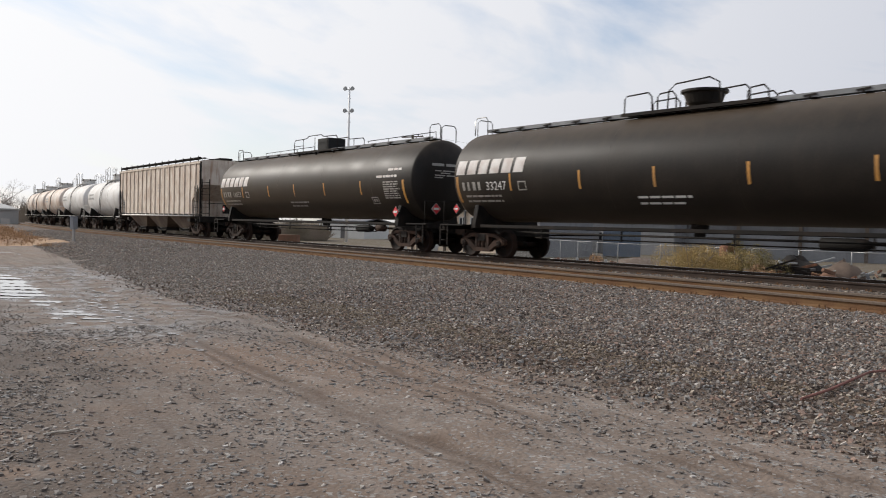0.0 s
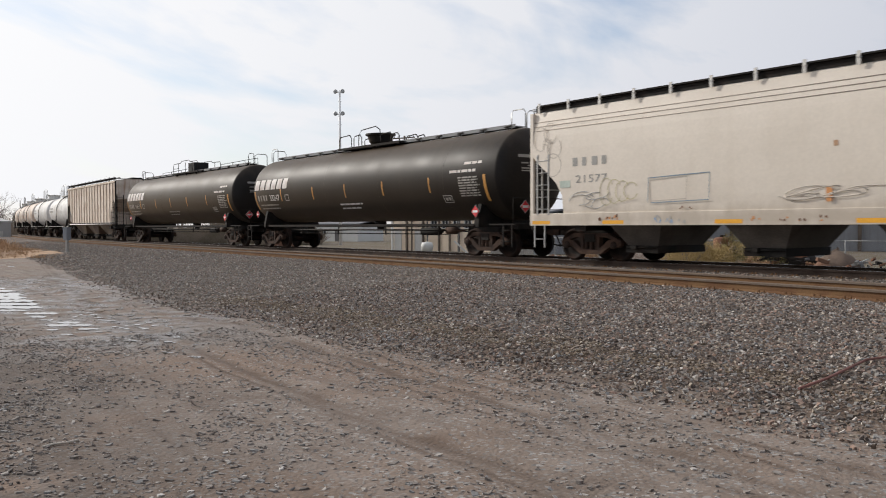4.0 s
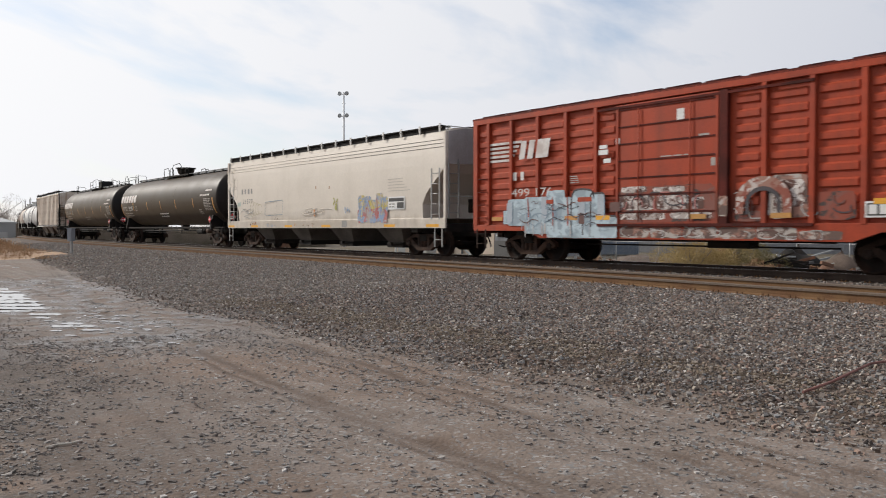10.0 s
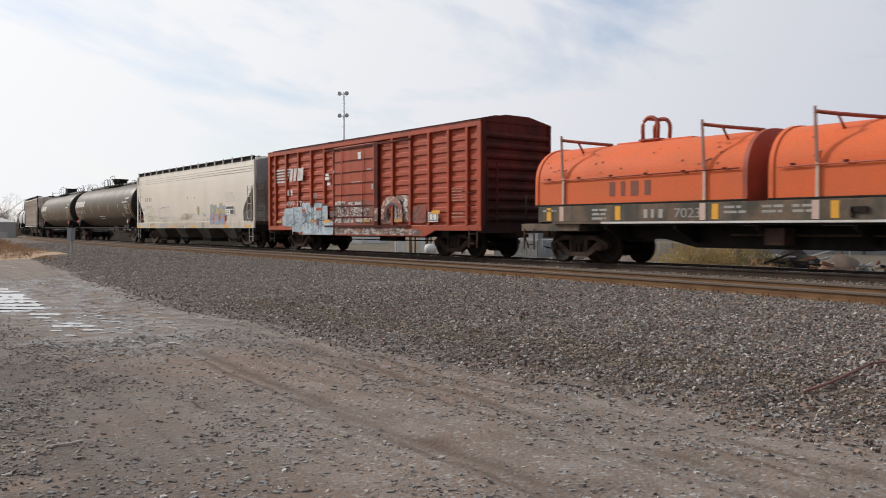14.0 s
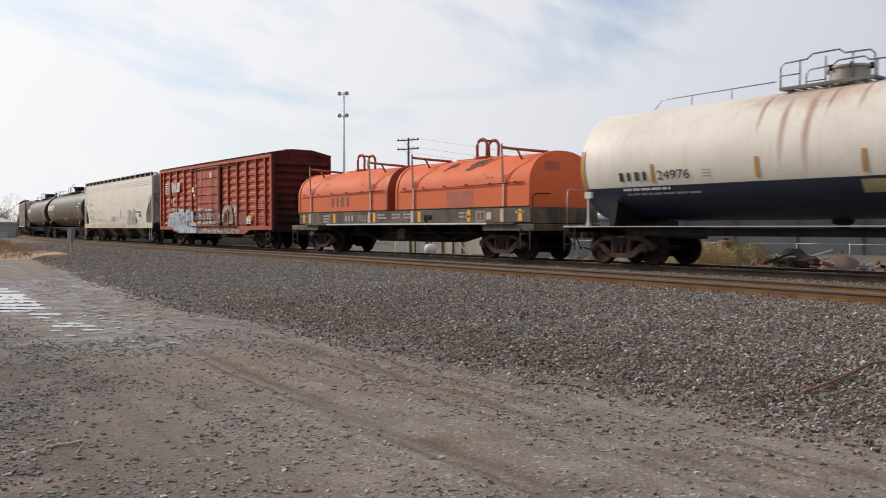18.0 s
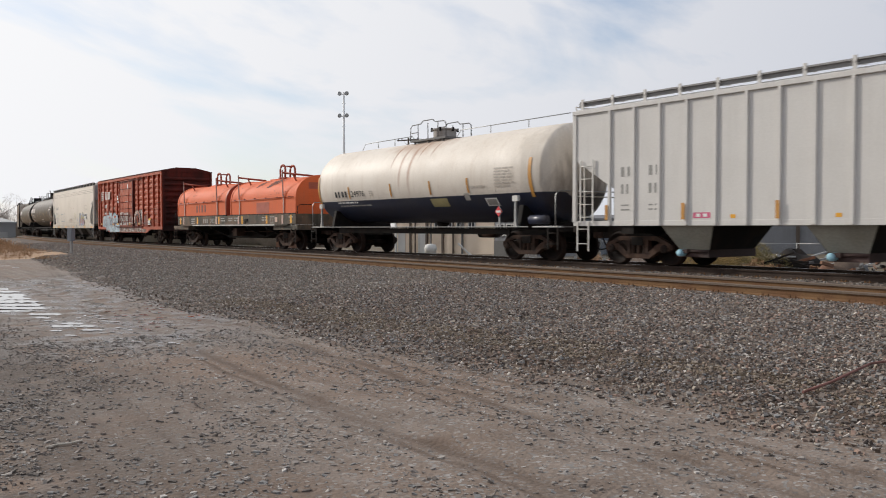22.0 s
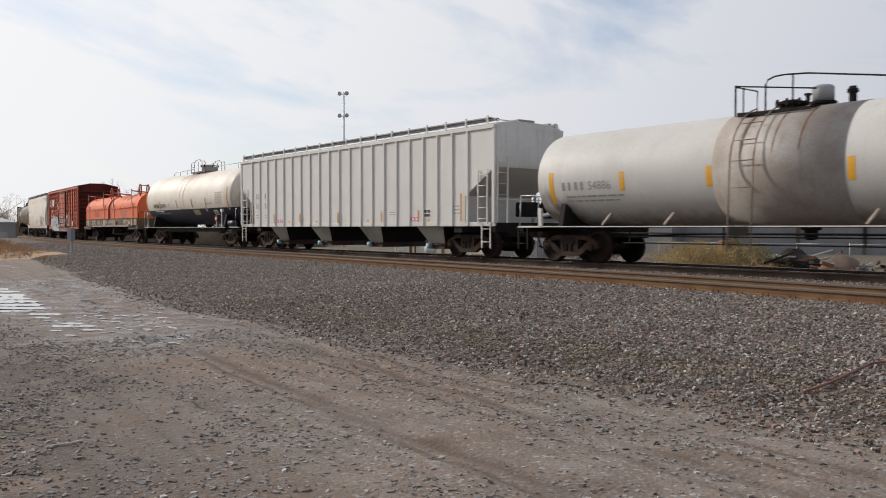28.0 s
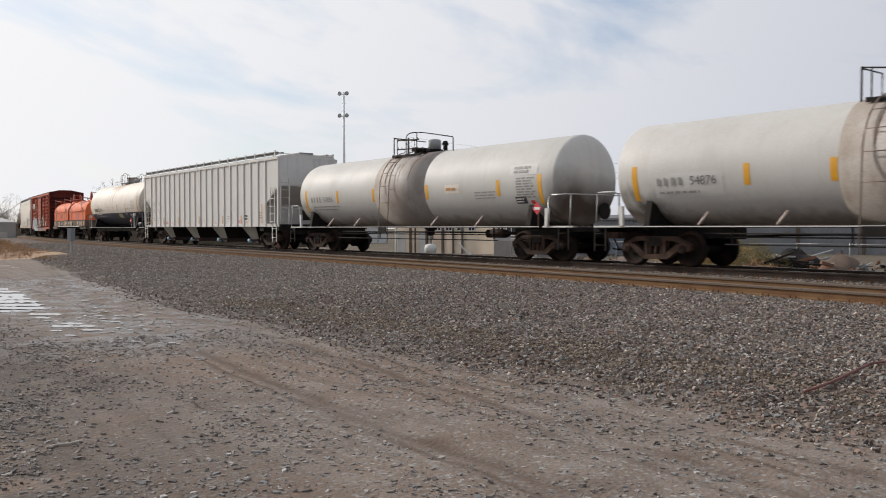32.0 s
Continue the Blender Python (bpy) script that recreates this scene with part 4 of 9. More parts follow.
    plates([(s + 11.42, 2.22, 0.8, 0.3)], M["cream_tank"], car, "label_panel", -1.6, T, "cream label panel")
    small_print(s + 11.5, 2.32, 0.6, 1, M["amber"], car, -1.6, Tb, 0.09, 0.05, 11)
    small_print(s + 13.0, 2.18, 1.2, 3, M["grey_mark"], car, -1.6, T, 0.04, 0.06, 12)
    plates([(s + 15.6, 1.74, 0.18, 0.12)], M["red"], car, "red_label", -1.6, T)
    part("soot_patch", Geo().lathe([(s + 16.3, r - 0.15), (s + 16.35, r - 0.09), (s + 16.5, r - 0.2)], 6, "x", (0, -0.1, zc)), M["stained_tank"], car)
    part("placard_post", Geo().box(s + 16.1, -1.44, 1.32, 0.05, 0.05, 0.5), M["truck"], car)
    placard(car, s + 16.1, 1.62, -1.5, 0.36)
    for sx in (-1, 1):
        ex = sx * (L / 2 - 0.1)
        bent_rail(car, [(ex - sx * 0.85, -1.48, 1.08), (ex - sx * 0.85, -1.48, 1.92), (ex - sx * 0.7, -1.48, 2.02), (ex - sx * 0.1, -1.48, 2.02), (ex, -1.35, 2.02), (ex, 1.35, 2.02), (ex, 1.48, 1.9), (ex, 1.48, 1.08)], M["galv"], 0.022, [[(ex, -1.45, 1.08), (ex, -1.40, 2.0)]])
        part("end_gusset", Geo().prism([(ex - sx * 1.0, 1.08), (ex - sx * 0.88, 1.08), (ex - sx * 0.84, 1.62), (ex - sx * 0.98, 1.62)], -1.5, -1.42), M["white_metal"], car)
        ladder(car, sx * (L / 2 - 0.3), -1.5, 0.38, 1.03, M["frame"], 2, 0.4, name="stirrup")
    part("brake_wheel", Geo().lathe([(L / 2 - 0.5, 0.24), (L / 2 - 0.46, 0.27), (L / 2 - 0.42, 0.24)], 18, "x", (0, 0.5, 1.55)), M["frame"], car)
    join_train(car, lead, L, half, sets)
    return car


def two_tone_tank(lead):
    """Cream over navy tank car."""
    L, r, zc = 15.1, 1.55, 2.78
    car, s, half, sets = tank_car("cream over navy blue tank car with rust-streaked dome", L, 0.4, 14.7, r, zc, "cream_tank", True, "galv", saddle="frame")
    T = (r + 0.01, zc)
    lower = Geo()
    prof = [(s + 0.4 + 0.3 * r * (1 - math.cos(t)), (r + 0.008) * math.sin(t)) for t in [i * math.pi / 2 / 9 for i in range(10)]]
    prof = prof + [(-a, q) for a, q in prof[::-1]]
    zline = 2.13
    v, f = [], []
    nseg = 22
    for a, q in prof:
        lim = math.asin(max(-1, min(1, (zline - zc) / max(q, 1e-3)))) if q > abs(zline - zc) else -math.pi / 2
        for k in range(nseg + 1):
            t = -math.pi - lim + (math.pi + 2 * lim) * k / nseg
            v.append((a, q * math.cos(t), zc + q * math.sin(t)))
    n = nseg + 1
    f = [(i * n + k, i * n + k + 1, (i + 1) * n + k + 1, (i + 1) * n + k) for i in range(len(prof) - 1) for k in range(nseg)]
    lower.add(v, f, True)
    part("lower_paint", lower, M["navy_tank"], car, "navy blue lower half of the drum")
    cx = 0.0
    z = top_platform(car, cx - 0.15, r, zc, "walk_grey", 2.2, 1.2, 0.62)
    dome(car, cx + 0.12, z, 0.44, 0.42, "stained_tank")
    for a, b in ((s + 2.4, cx - 1.55), (cx + 1.2, -s - 0.7)):
        bent_rail(car, [(a, -0.3, zc + r), (a + 0.25, -0.3, zc + r + 0.24), (b, -0.3, zc + r + 0.27)], M["galv"], 0.016, [[(a + k * (b - a) / 3, -0.3, zc + r), (a + k * (b - a) / 3, -0.3, zc + r + 0.25)] for k in (1, 2)])
    for sy in (-1, 1):
        part("side_sill", Geo().box(0, sy * 1.38, 0.92, L - 4.6, 0.06, 0.2), M["frame"], car)
    mark_bars(s + 2.15, 2.28, 0.24, 4, 0.26, M["black_mark"], car, -1.6, T)
    lettering("24976", 0.24, M["black_mark"], car, s + 3.38, 2.28, -1.6, "number", 1.2, T)
    plates([(s + 4.75, 2.3, 0.26, 0.02), (s + 4.75, 2.38, 0.26, 0.02), (s + 4.75, 2.46, 0.26, 0.02)], M["grey_mark"], car, "stencil", -1.6, T)
    small_print(s + 2.2, 2.0, 1.9, 1, M["white_mark"], car, -1.6, T, 0.07, 0.1, 3)
    small_print(s + 2.3, 1.86, 2.9, 1, M["dim_mark"], car, -1.6, T, 0.06, 0.1, 4)
    stripes(car, [s + q for q in (3.25, 6.25, 8.72, 10.82)], 2.2, 0.5, "amber", T, 0.10)
    stripes(car, [s + 0.85, s + 13.85], 1.95, 1.25, "amber", T, 0.14)
    plates([(s + 8.6, 1.70, 0.95, 0.34)], M["brass_panel"], car, "data_panel", -1.6, T, "dull yellow data panel")
    plates([(s + 10.55, 1.92, 0.26, 0.26)], M["dim_mark"], car, "round_label", -1.6, T)
    plates([(s + 11.55, 1.66, 0.58, 0.32)], M["white_mark"], car, "label_panel", -1.6, T, "white label panel")
    plates([(s + 11.61, 1.71, 0.46, 0.22)], M["grey_mark"], car, "label_field", -1.6, (r + 0.014, zc))
    small_print(s + 10.9, 2.36, 0.9, 1, M["cream_print"], car, -1.6, T, 0.07, 0.1, 5)
    small_print(s + 12.2, 2.92, 1.0, 7, M["cream_print"], car, -1.6, T, 0.045, 0.05, 6)
    part("placard_post", Geo().box(s + 12.45, -1.52, 1.25, 0.06, 0.04, 0.35), M["galv"], car)
    placard(car, s + 12.45, 1.55, -1.56, 0.31)
    for x in (0.95, 13.1):
        strap = part("tank_strap", Geo().prism([(s + x + 0.02, 1.08), (s + x + 0.2, 1.08), (s + x + 0.16, 1.3), (s + x + 0.15, 1.86), (s + x + 0.09, 1.86), (s + x + 0.08, 1.3)], -1.57, -1.5), M["galv"], car)
        part("bracket", Geo().box(s + x + 0.13, -1.54, 1.95, 0.24, 0.1, 0.18), M["white_metal"], strap)
    for sx in (-1, 1):
        ex = sx * (L / 2 - 0.05)
        bent_rail(car, [(ex - sx * 0.15, -1.5, 1.08), (ex - sx * 0.15, -1.5, 2.0), (ex - sx * 0.1, -1.4, 2.15), (ex, 1.4, 2.15), (ex, 1.5, 2.0), (ex, 1.5, 1.08)], M["galv"], 0.018)
        ladder(car, sx * (L / 2 - 0.3), -1.5, 0.38, 1.03, M["frame"], 2, 0.4, name="stirrup")
    part("brake_gear", Geo().lathe([(L / 2 - 1.45, 0.05), (L / 2 - 1.43, 0.15), (L / 2 - 0.75, 0.15), (L / 2 - 0.7, 0.05)], 14, "x", (0, -1.3, 1.28)), M["navy_tank"], car, "dull blue brake cylinder")
    join_train(car, lead, L, half, sets)
    return car


def old_tank(lead, paint, label, length=11.6, r=1.4):
    """Small chalky tank car."""
    zc = 2.5
    car, s, half, sets = tank_car(label, length, 0.45, length - 0.45, r, zc, paint, True, "white_metal")
    T = (r, zc)
    z = top_platform(car, 0, r, zc, "galv", 3.0, 1.6, 0.95)
    dome(car, 0.1, z, 0.55, 0.5, "white_metal")
    small_print(s + 1.2, 2.7, 2.0, 2, M["grey_mark"], car, -1.6, T, 0.16, 0.12, 3)
    plates([(s + 7.4, 2.2, 0.1, 0.9)], M["grey_mark"], car, "stain", -1.6, T)
    side_ladder(car, 0.0, r, zc, 0.45, "frame")
    for sx in (-1, 1):
        ex = sx * (length / 2 - 0.05)
        bent_rail(car, [(ex, -1.5, 1.08), (ex, -1.5, 1.95), (ex, 1.5, 1.95), (ex, 1.5, 1.08)], M["white_metal"], 0.024)
    join_train(car, lead, length, half, sets)
    return car


# ---------------------------------------------------------------- covered hoppers
def hull(stations, half_width, eave, roof, bulge=0.0, roof_n=6):
    """A hopper body: stations of (x, bottom height); curved or flat sides up to the eave and an arched roof."""
    rings = []
    for x, zb in stations:
        ring = []
        for k in range(9):
            z = zb + (eave - zb) * k / 8
            q = (z - 1.1) / (eave - 1.1)
            w = half_width - bulge * (abs(2 * q - 0.9) ** 2.5)
            ring.append((x, -w, z))
        w = half_width - bulge * (1.1 ** 2.5)
        for k in range(1, roof_n):
            a = math.pi * k / roof_n
            ring.append((x, -w * math.cos(a), eave + (roof - eave) * math.sin(a) ** 0.8))
        ring += [(p[0], -p[1], p[2]) for p in ring[8::-1]]
        rings.append(ring)
    n = len(rings[0])
    g = Geo()
    f = [(i * n + k, i * n + (k + 1) % n, (i + 1) * n + (k + 1) % n, (i + 1) * n + k) for i in range(len(rings) - 1) for k in range(n)]
    f += [tuple(range(n)), tuple(range((len(rings) - 1) * n, len(rings) * n))[::-1]]
    g.add([p for r in rings for p in r], f)
    return g


def roof_walk(car, L, eave, top, mat_walk, mat_post, n=17, wide=1.5, shade_filled=False):
    g = Geo()
    for y in (-wide, -wide + 0.3, wide - 0.3, wide):
        g.box(0, y, top, L - 0.5, 0.12, 0.04)
    for y in (-wide + 0.12, wide - 0.12):
        for k in range(int((L - 0.6) / 0.6)):
            g.box(-L / 2 + 0.4 + k * 0.6, y, top, 0.06, 0.3, 0.03)
    part("roof_walk", g, M[mat_walk], car)
    for k in range(n):
        x = -L / 2 + 0.35 + k * (L - 0.7) / (n - 1)
        for sy in (-1, 1):
            part("walk_bracket", shared(("bracket", mat_post, round(top - eave, 2)), lambda: Geo().box(0, -0.02, (top - eave) / 2 + 0.02, 0.085, 0.03, top - eave + 0.12).box(0, 0.2, top - eave - 0.05, 0.06, 0.5, 0.04).mesh("walk_bracket", M[mat_post])), None, car, "", (x, sy * (wide + 0.04), eave)).rotation_euler = (0, 0, 0 if sy < 0 else math.pi)
    for k in range(4):
        x = -L / 2 + (k + 0.5) * L / 4
        part("hatch_cover", Geo().box(x, 0, top - 0.06, L / 4 - 0.3, 0.75, 0.2), M[mat_walk], car, "", None, 0.02)
    for sy in (-1, 1):
        # full-depth black strip fills the gap under the walk in place of shade
        deep = top - eave if shade_filled else 0.12
        part("walk_side", Geo().box(0, sy * (wide - 0.03), top - deep / 2, L - 0.3, 0.03, deep), M[mat_walk], car)


def outlets(car, xs, mat, z_top=1.05, wide=2.6, gate_mat="frame", valve=None, foot=0.18, slopes=None):
    """Hopper pockets, wide at the sill and narrow at their gates."""
    for x in xs:
        a, b = wide / 2, wide * foot
        g = Geo().add([(x - a, -1.4, z_top), (x + a, -1.4, z_top), (x + a, 1.4, z_top), (x - a, 1.4, z_top),
                       (x - b, -1.0, 0.44), (x + b, -1.0, 0.44), (x + b, 1.0, 0.44), (x - b, 1.0, 0.44)],
                      [(0, 1, 5, 4), (1, 2, 6, 5), (2, 3, 7, 6), (3, 0, 4, 7), (4, 5, 6, 7), (3, 2, 1, 0)])
        p = part("pocket", g, M[mat], car)
        # extra near-black sheets carry the shade of the sloping sides in their colour
        if slopes:
            for sx in (-1, 1):
                part("slope_sheet", Geo().add([(x + sx * (a + 0.015), -1.37, z_top), (x + sx * (a + 0.015), 1.37, z_top), (x + sx * (b + 0.015), 1.0, 0.44), (x + sx * (b + 0.015), -1.0, 0.44),
                                               (x + sx * (a - 0.01), -1.37, z_top), (x + sx * (a - 0.01), 1.37, z_top), (x + sx * (b - 0.01), 1.0, 0.44), (x + sx * (b - 0.01), -1.0, 0.44)],
                                              [(0, 1, 2, 3), (4, 7, 6, 5), (0, 3, 7, 4), (1, 5, 6, 2), (0, 4, 5, 1), (3, 2, 6, 7)]), M[slopes], p, "sloping sheet with shade put into its colour")
        part("gate", Geo().box(x, 0, 0.37, wide * foot * 2.2, 2.15, 0.2).box(x - wide * 0.1, -1.12, 0.42, 0.16, 0.2, 0.1).tube([(x - wide * foot, -1.1, 0.42), (x + wide * foot, -1.1, 0.42)], 0.03, 6), M[gate_mat], p)
        if valve:
            part("valve_cap", Geo().lathe([(-1.26, 0.0), (-1.26, 0.09), (-1.0, 0.10)], 12, "y", (x - wide * 0.18, 0, 0.38)), M[valve], p, "pale blue outlet cap")


def hopper_base(label, L, sill_z, sill_h, paint, sill_paint, inset=1.95, out=1.56):
    car = thing("covered_hopper", label, "hopper car", "freight train")
    sets = []
    half = L / 2 - inset
    for sy in (-1, 1):
        part("side_sill", Geo().box(0, sy * out, sill_z + sill_h / 2, L, 0.08, sill_h), M[sill_paint], car, "", None, 0.01)
    for sx in (-1, 1):
        e = sx * L / 2
        part("end_sill", Geo().box(e - sx * 0.06, 0, 1.05, 0.12, 3.1, 0.3).box(e - sx * 0.9, 0, 0.9, 1.9, 0.4, 0.36), M["frame"], car, "", None, 0.01)
        part("bolster", Geo().box(sx * half, 0, 0.97, 0.4, 3.0, 0.2), M["frame"], car)
        sets += [(w, sx * half + o) for w, o in truck(car, sx * half)]
        coupler(car, e, sx)
    return car, half, sets


def end_cage(car, L, paint, z_top, sill, hand_mat, wide=1.5):
    """Corner posts, ladders, rails and slope sheet at both ends."""
    for sx in (-1, 1):
        e = sx * (L / 2 - 0.06)
        for sy in (-1, 1):
            part("corner_post", Geo().box(e, sy * 1.54, (sill + z_top) / 2, 0.13, 0.09, z_top - sill), M[paint], car, "", None, 0.008)
        ladder(car, sx * (L / 2 - 0.55), -1.6, sill - 0.05, sill + 1.75, M[hand_mat], 5, 0.46)
        ladder(car, sx * (L / 2 + 0.04), -1.25, sill, sill + (z_top - sill) * 0.68, M[hand_mat], 6, 0.44, "y")
        ladder(car, sx * (L / 2 - 0.4), -1.58, 0.36, sill, M[hand_mat], 2, 0.42, name="stirrup")
        bent_rail(car, [(sx * (L / 2 + 0.05), -1.4, sill + 0.75), (sx * (L / 2 + 0.05), 1.4, sill + 0.75)], M[hand_mat], 0.018)
        bent_rail(car, [(sx * (L / 2 - 0.05), -1.45, z_top + 0.02), (sx * (L / 2 + 0.02), -1.45, z_top + 0.16), (sx * (L / 2 - 0.1), 1.45, z_top + 0.16), (sx * (L / 2 - 0.05), 1.45, z_top + 0.02)], M[hand_mat], 0.018)
        part("brake_housing", Geo().box(sx * (L / 2 - 0.5), 0.4, sill + 0.45, 0.5, 0.7, 0.5), M["frame"], car, "", None, 0.03)
    part("brake_wheel", Geo().lathe([(L / 2 - 0.22, 0.20), (L / 2 - 0.19, 0.23), (L / 2 - 0.16, 0.20)], 18, "x", (0, 0.9, 1.75)), M["frame"], car)


def slope_sheets(car, L, run, z_hi, z_lo, paint):
    for sx in (-1, 1):
        e = sx * (L / 2 - 0.12)
        part("slope_sheet", Geo().add([(e, -1.42, z_hi), (e, 1.42, z_hi), (e - sx * run * 1.9, 1.42, z_lo), (e - sx * run * 1.9, -1.42, z_lo), (e - sx * 0.05, -1.42, z_hi + 0.06), (e - sx * 0.05, 1.42, z_hi + 0.06), (e - sx * run * 2, 1.42, z_lo + 0.06), (e - sx * run * 2, -1.42, z_lo + 0.06)],
                                      [(0, 1, 2, 3), (4, 7, 6, 5), (0, 4, 5, 1), (3, 2, 6, 7), (0, 3, 7, 4), (1, 5, 6, 2)]), M[paint], car)


def cream_hopper(lead):
    L = 18.4
    car, half, sets = hopper_base("cream smooth-sided covered hopper with colourful spray paint", L, 1.02, 0.36, "cream_hopper", "cream_hopper")
    h = L / 2
    st = [(-h, 3.25), (-h + 0.25, 2.95), (-h + 0.7, 2.6), (-h + 1.1, 2.25), (-h + 1.32, 1.9), (-h + 1.34, 1.38)]
    st = st + [(-x, z) for x, z in st[::-1]]
    part("body", hull(st, 1.6, 4.4, 4.58, 0.10), M["cream_hopper"], car)
    for k in range(3):
        z = 4.12 - k * 0.13
        w = 1.6 - 0.10 * (abs(2 * (z - 1.1) / 3.3 - 0.9) ** 2.5)
        part("side_bead", Geo().tube([(-h + 0.02, -w - 0.004, z), (h - 0.02, -w - 0.0, z)], 0.012, 6), M["cream_bead"], car)
    # black strip and black hatch covers stand in for shade under the walk
    roof_walk(car, L, 4.42, 4.60, "frame", "white_metal", 16, 1.5, True)
    end_cage(car, L, "cream_hopper", 4.4, 1.38, "galv")
    slope_sheets(car, L, 1.35, 3.2, 1.5, "darker_end")
    for sx in (-1, 1):
        part("end_sheet", Geo().prism([(-1.46, 3.27), (1.46, 3.27), (1.46, 4.38), (0.7, 4.53), (-0.7, 4.53), (-1.46, 4.38)], sx * h, sx * (h + 0.03), "x"), M["darker_end"], car)
    outlets(car, [-5.4, -1.8, 1.8, 5.4], "dark_pocket", 1.05, 1.75, "frame", None, 0.28)
    y = -1.606
    s = -h
    mark_bars(s + 1.75, 2.72, 0.24, 4, 0.36, M["grey_mark"], car, y, None)
    lettering("21577", 0.22, M["grey_mark"], car, s + 1.85, 2.24, y, "number", 1.5)
    plates([(s + 1.25, 2.12, 0.4, 0.2)], M["pale_green"], car, "repaint_patch", y)
    for k, w in enumerate((1.5, 1.5, 1.7, 1.9, 2.2)):
        plates([(s + 14.9, 2.85 - k * 0.11, w * 0.65, 0.026)], M["cream_print"], car, "small_print", y)
    plates([(s + 14.9, 1.72, 1.1, 0.48)], M["white_mark"], car, "data_panel", y - 0.002, None, "white data panel")
    plates([(s + 14.95, 2.02, 1.0, 0.13), (s + 15.5, 1.76, 0.44, 0.22)], M["black_mark"], car, "data_block", y - 0.006)
    small_print(s + 14.97, 1.9, 0.45, 2, M["grey_mark"], car, y - 0.006, None, 0.05, 0.05, 4)
    for x in (0.1, 2.85, 6.4, 9.8, 14.6, 17.3):
        plates([(s + x, 1.06, 0.75, 0.1)], M["yellow"], car, "reflective_stripe", -1.604)
    plates([(s + 11.5, 1.06, 0.42, 0.26)], M["grey_mark"], car, "data_panel", -1.604)
    for k in range(5):
        worn(car, s + 12.8 + k * 0.41 + 0.05 * (k % 2), 1.62 + 0.05 * (k % 2), 0.46, 0.70 - 0.10 * (k % 3), y - 0.003 - 0.0007 * k, "flaked_yellow", 110 + k)
        worn(car, s + 12.74 + k * 0.41, 1.22 + 0.05 * (k % 2), 0.48, 0.54, y - 0.0075 - 0.0007 * k, "flaked_purple", 120 + k)
    zig = random.Random(51)
    for k in range(11):
        a0 = s + 12.85 + k * 0.18
        pts = [(a0, 1.35 + zig.uniform(0, 0.2)), (a0 + zig.uniform(-0.08, 0.14), 1.75), (a0 + zig.uniform(-0.1, 0.2), 2.05 + zig.uniform(0, 0.2))]
        part("sprayed_stroke", ribbon(pts, 0.022, y - 0.0135 - 0.0003 * k), M[("spray_blue", "spray_yellow", "spray_grey", "spray_red")[k % 4]], car)
    spray(car, s + 10.6, 1.75, 0.7, 0.55, y - 0.003, ["spray_olive"], 6, 6)
    spray(car, s + 11.6, 1.6, 0.6, 0.35, y - 0.003, ["spray_blue"], 5, 7)
    worn(car, s + 9.15, 1.52, 0.13, 0.36, y - 0.003, "spray_orange", 8)
    for q, (bx0, bx1, bz0, bz1) in enumerate(((4.4, 6.25, 1.62, 2.26), (4.42, 5.6, 1.66, 2.2))):
        part("sprayed_outline", ribbon([(s + bx0, bz0), (s + bx0 + 0.02, bz1), (s + (bx0 + bx1) / 2, bz1 + 0.03), (s + bx1, bz1 + 0.06), (s + bx1 - 0.02, bz0 + 0.03), (s + bx0 + 0.1, bz0 - 0.01)], 0.014, y - 0.003 - 0.001 * q), M["spray_steel" if q == 0 else "cream_print"], car)
    for q in range(4):
        part("sprayed_outline", ribbon([(s + 3.0 + 0.28 * q + 0.24 * math.cos(t), 1.95 + (0.38 - 0.05 * q) * math.sin(t)) for t in [0.5 + 0.45 * i for i in range(13)]], 0.012, y - 0.003 - 0.001 * q), M["dull_olive"], car)
    for q, (cx0, cz0, rx0, rz0) in enumerate(((0.45, 3.6, 0.28, 0.36), (0.85, 3.75, 0.26, 0.3), (1.0, 3.3, 0.28, 0.3), (0.6, 3.1, 0.24, 0.34), (0.95, 2.8, 0.34, 0.34), (0.7, 3.4, 0.15, 0.2))):
        part("sprayed_outline", ribbon([(s + cx0 + rx0 * math.cos(t), cz0 + rz0 * math.sin(t)) for t in [q + 0.42 * i for i in range(13)]], 0.016, y + 0.012 - 0.0015 * q), M["cream_print"], car)
    scrawl(car, s + 1.6, 1.5, 1.6, 0.5, y - 0.003, "spray_grey", 5, 9)
    scrawl(car, s + 7.9, 1.5, 2.9, 0.45, y - 0.003, "cream_print", 6, 11)
    spray(car, s + 4.4, 1.07, 1.3, 0.22, -1.605, ["spray_blue", "spray_grey"], 6, 9)
    spray(car, s + 2.6, 1.15, 0.9, 0.18, -1.605, ["spray_orange", "rust"], 5, 10)
    spray(car, s + 7.2, 1.1, 2.2, 0.14, -1.605, ["spray_orange", "rust"], 7, 12)
    spray(car, s + 5.2, 1.42, 0.9, 0.1, y - 0.003, ["rust"], 4, 13)
    plates([(s + 9.3, 2.72, 0.1, 0.12)], M["rust_run"], car, "rust_spot", y)
    plates([(s + 10.45, 2.68, 0.1, 0.1)], M["rust_run"], car, "rust_spot", y)
    join_train(car, lead, L, half, sets)


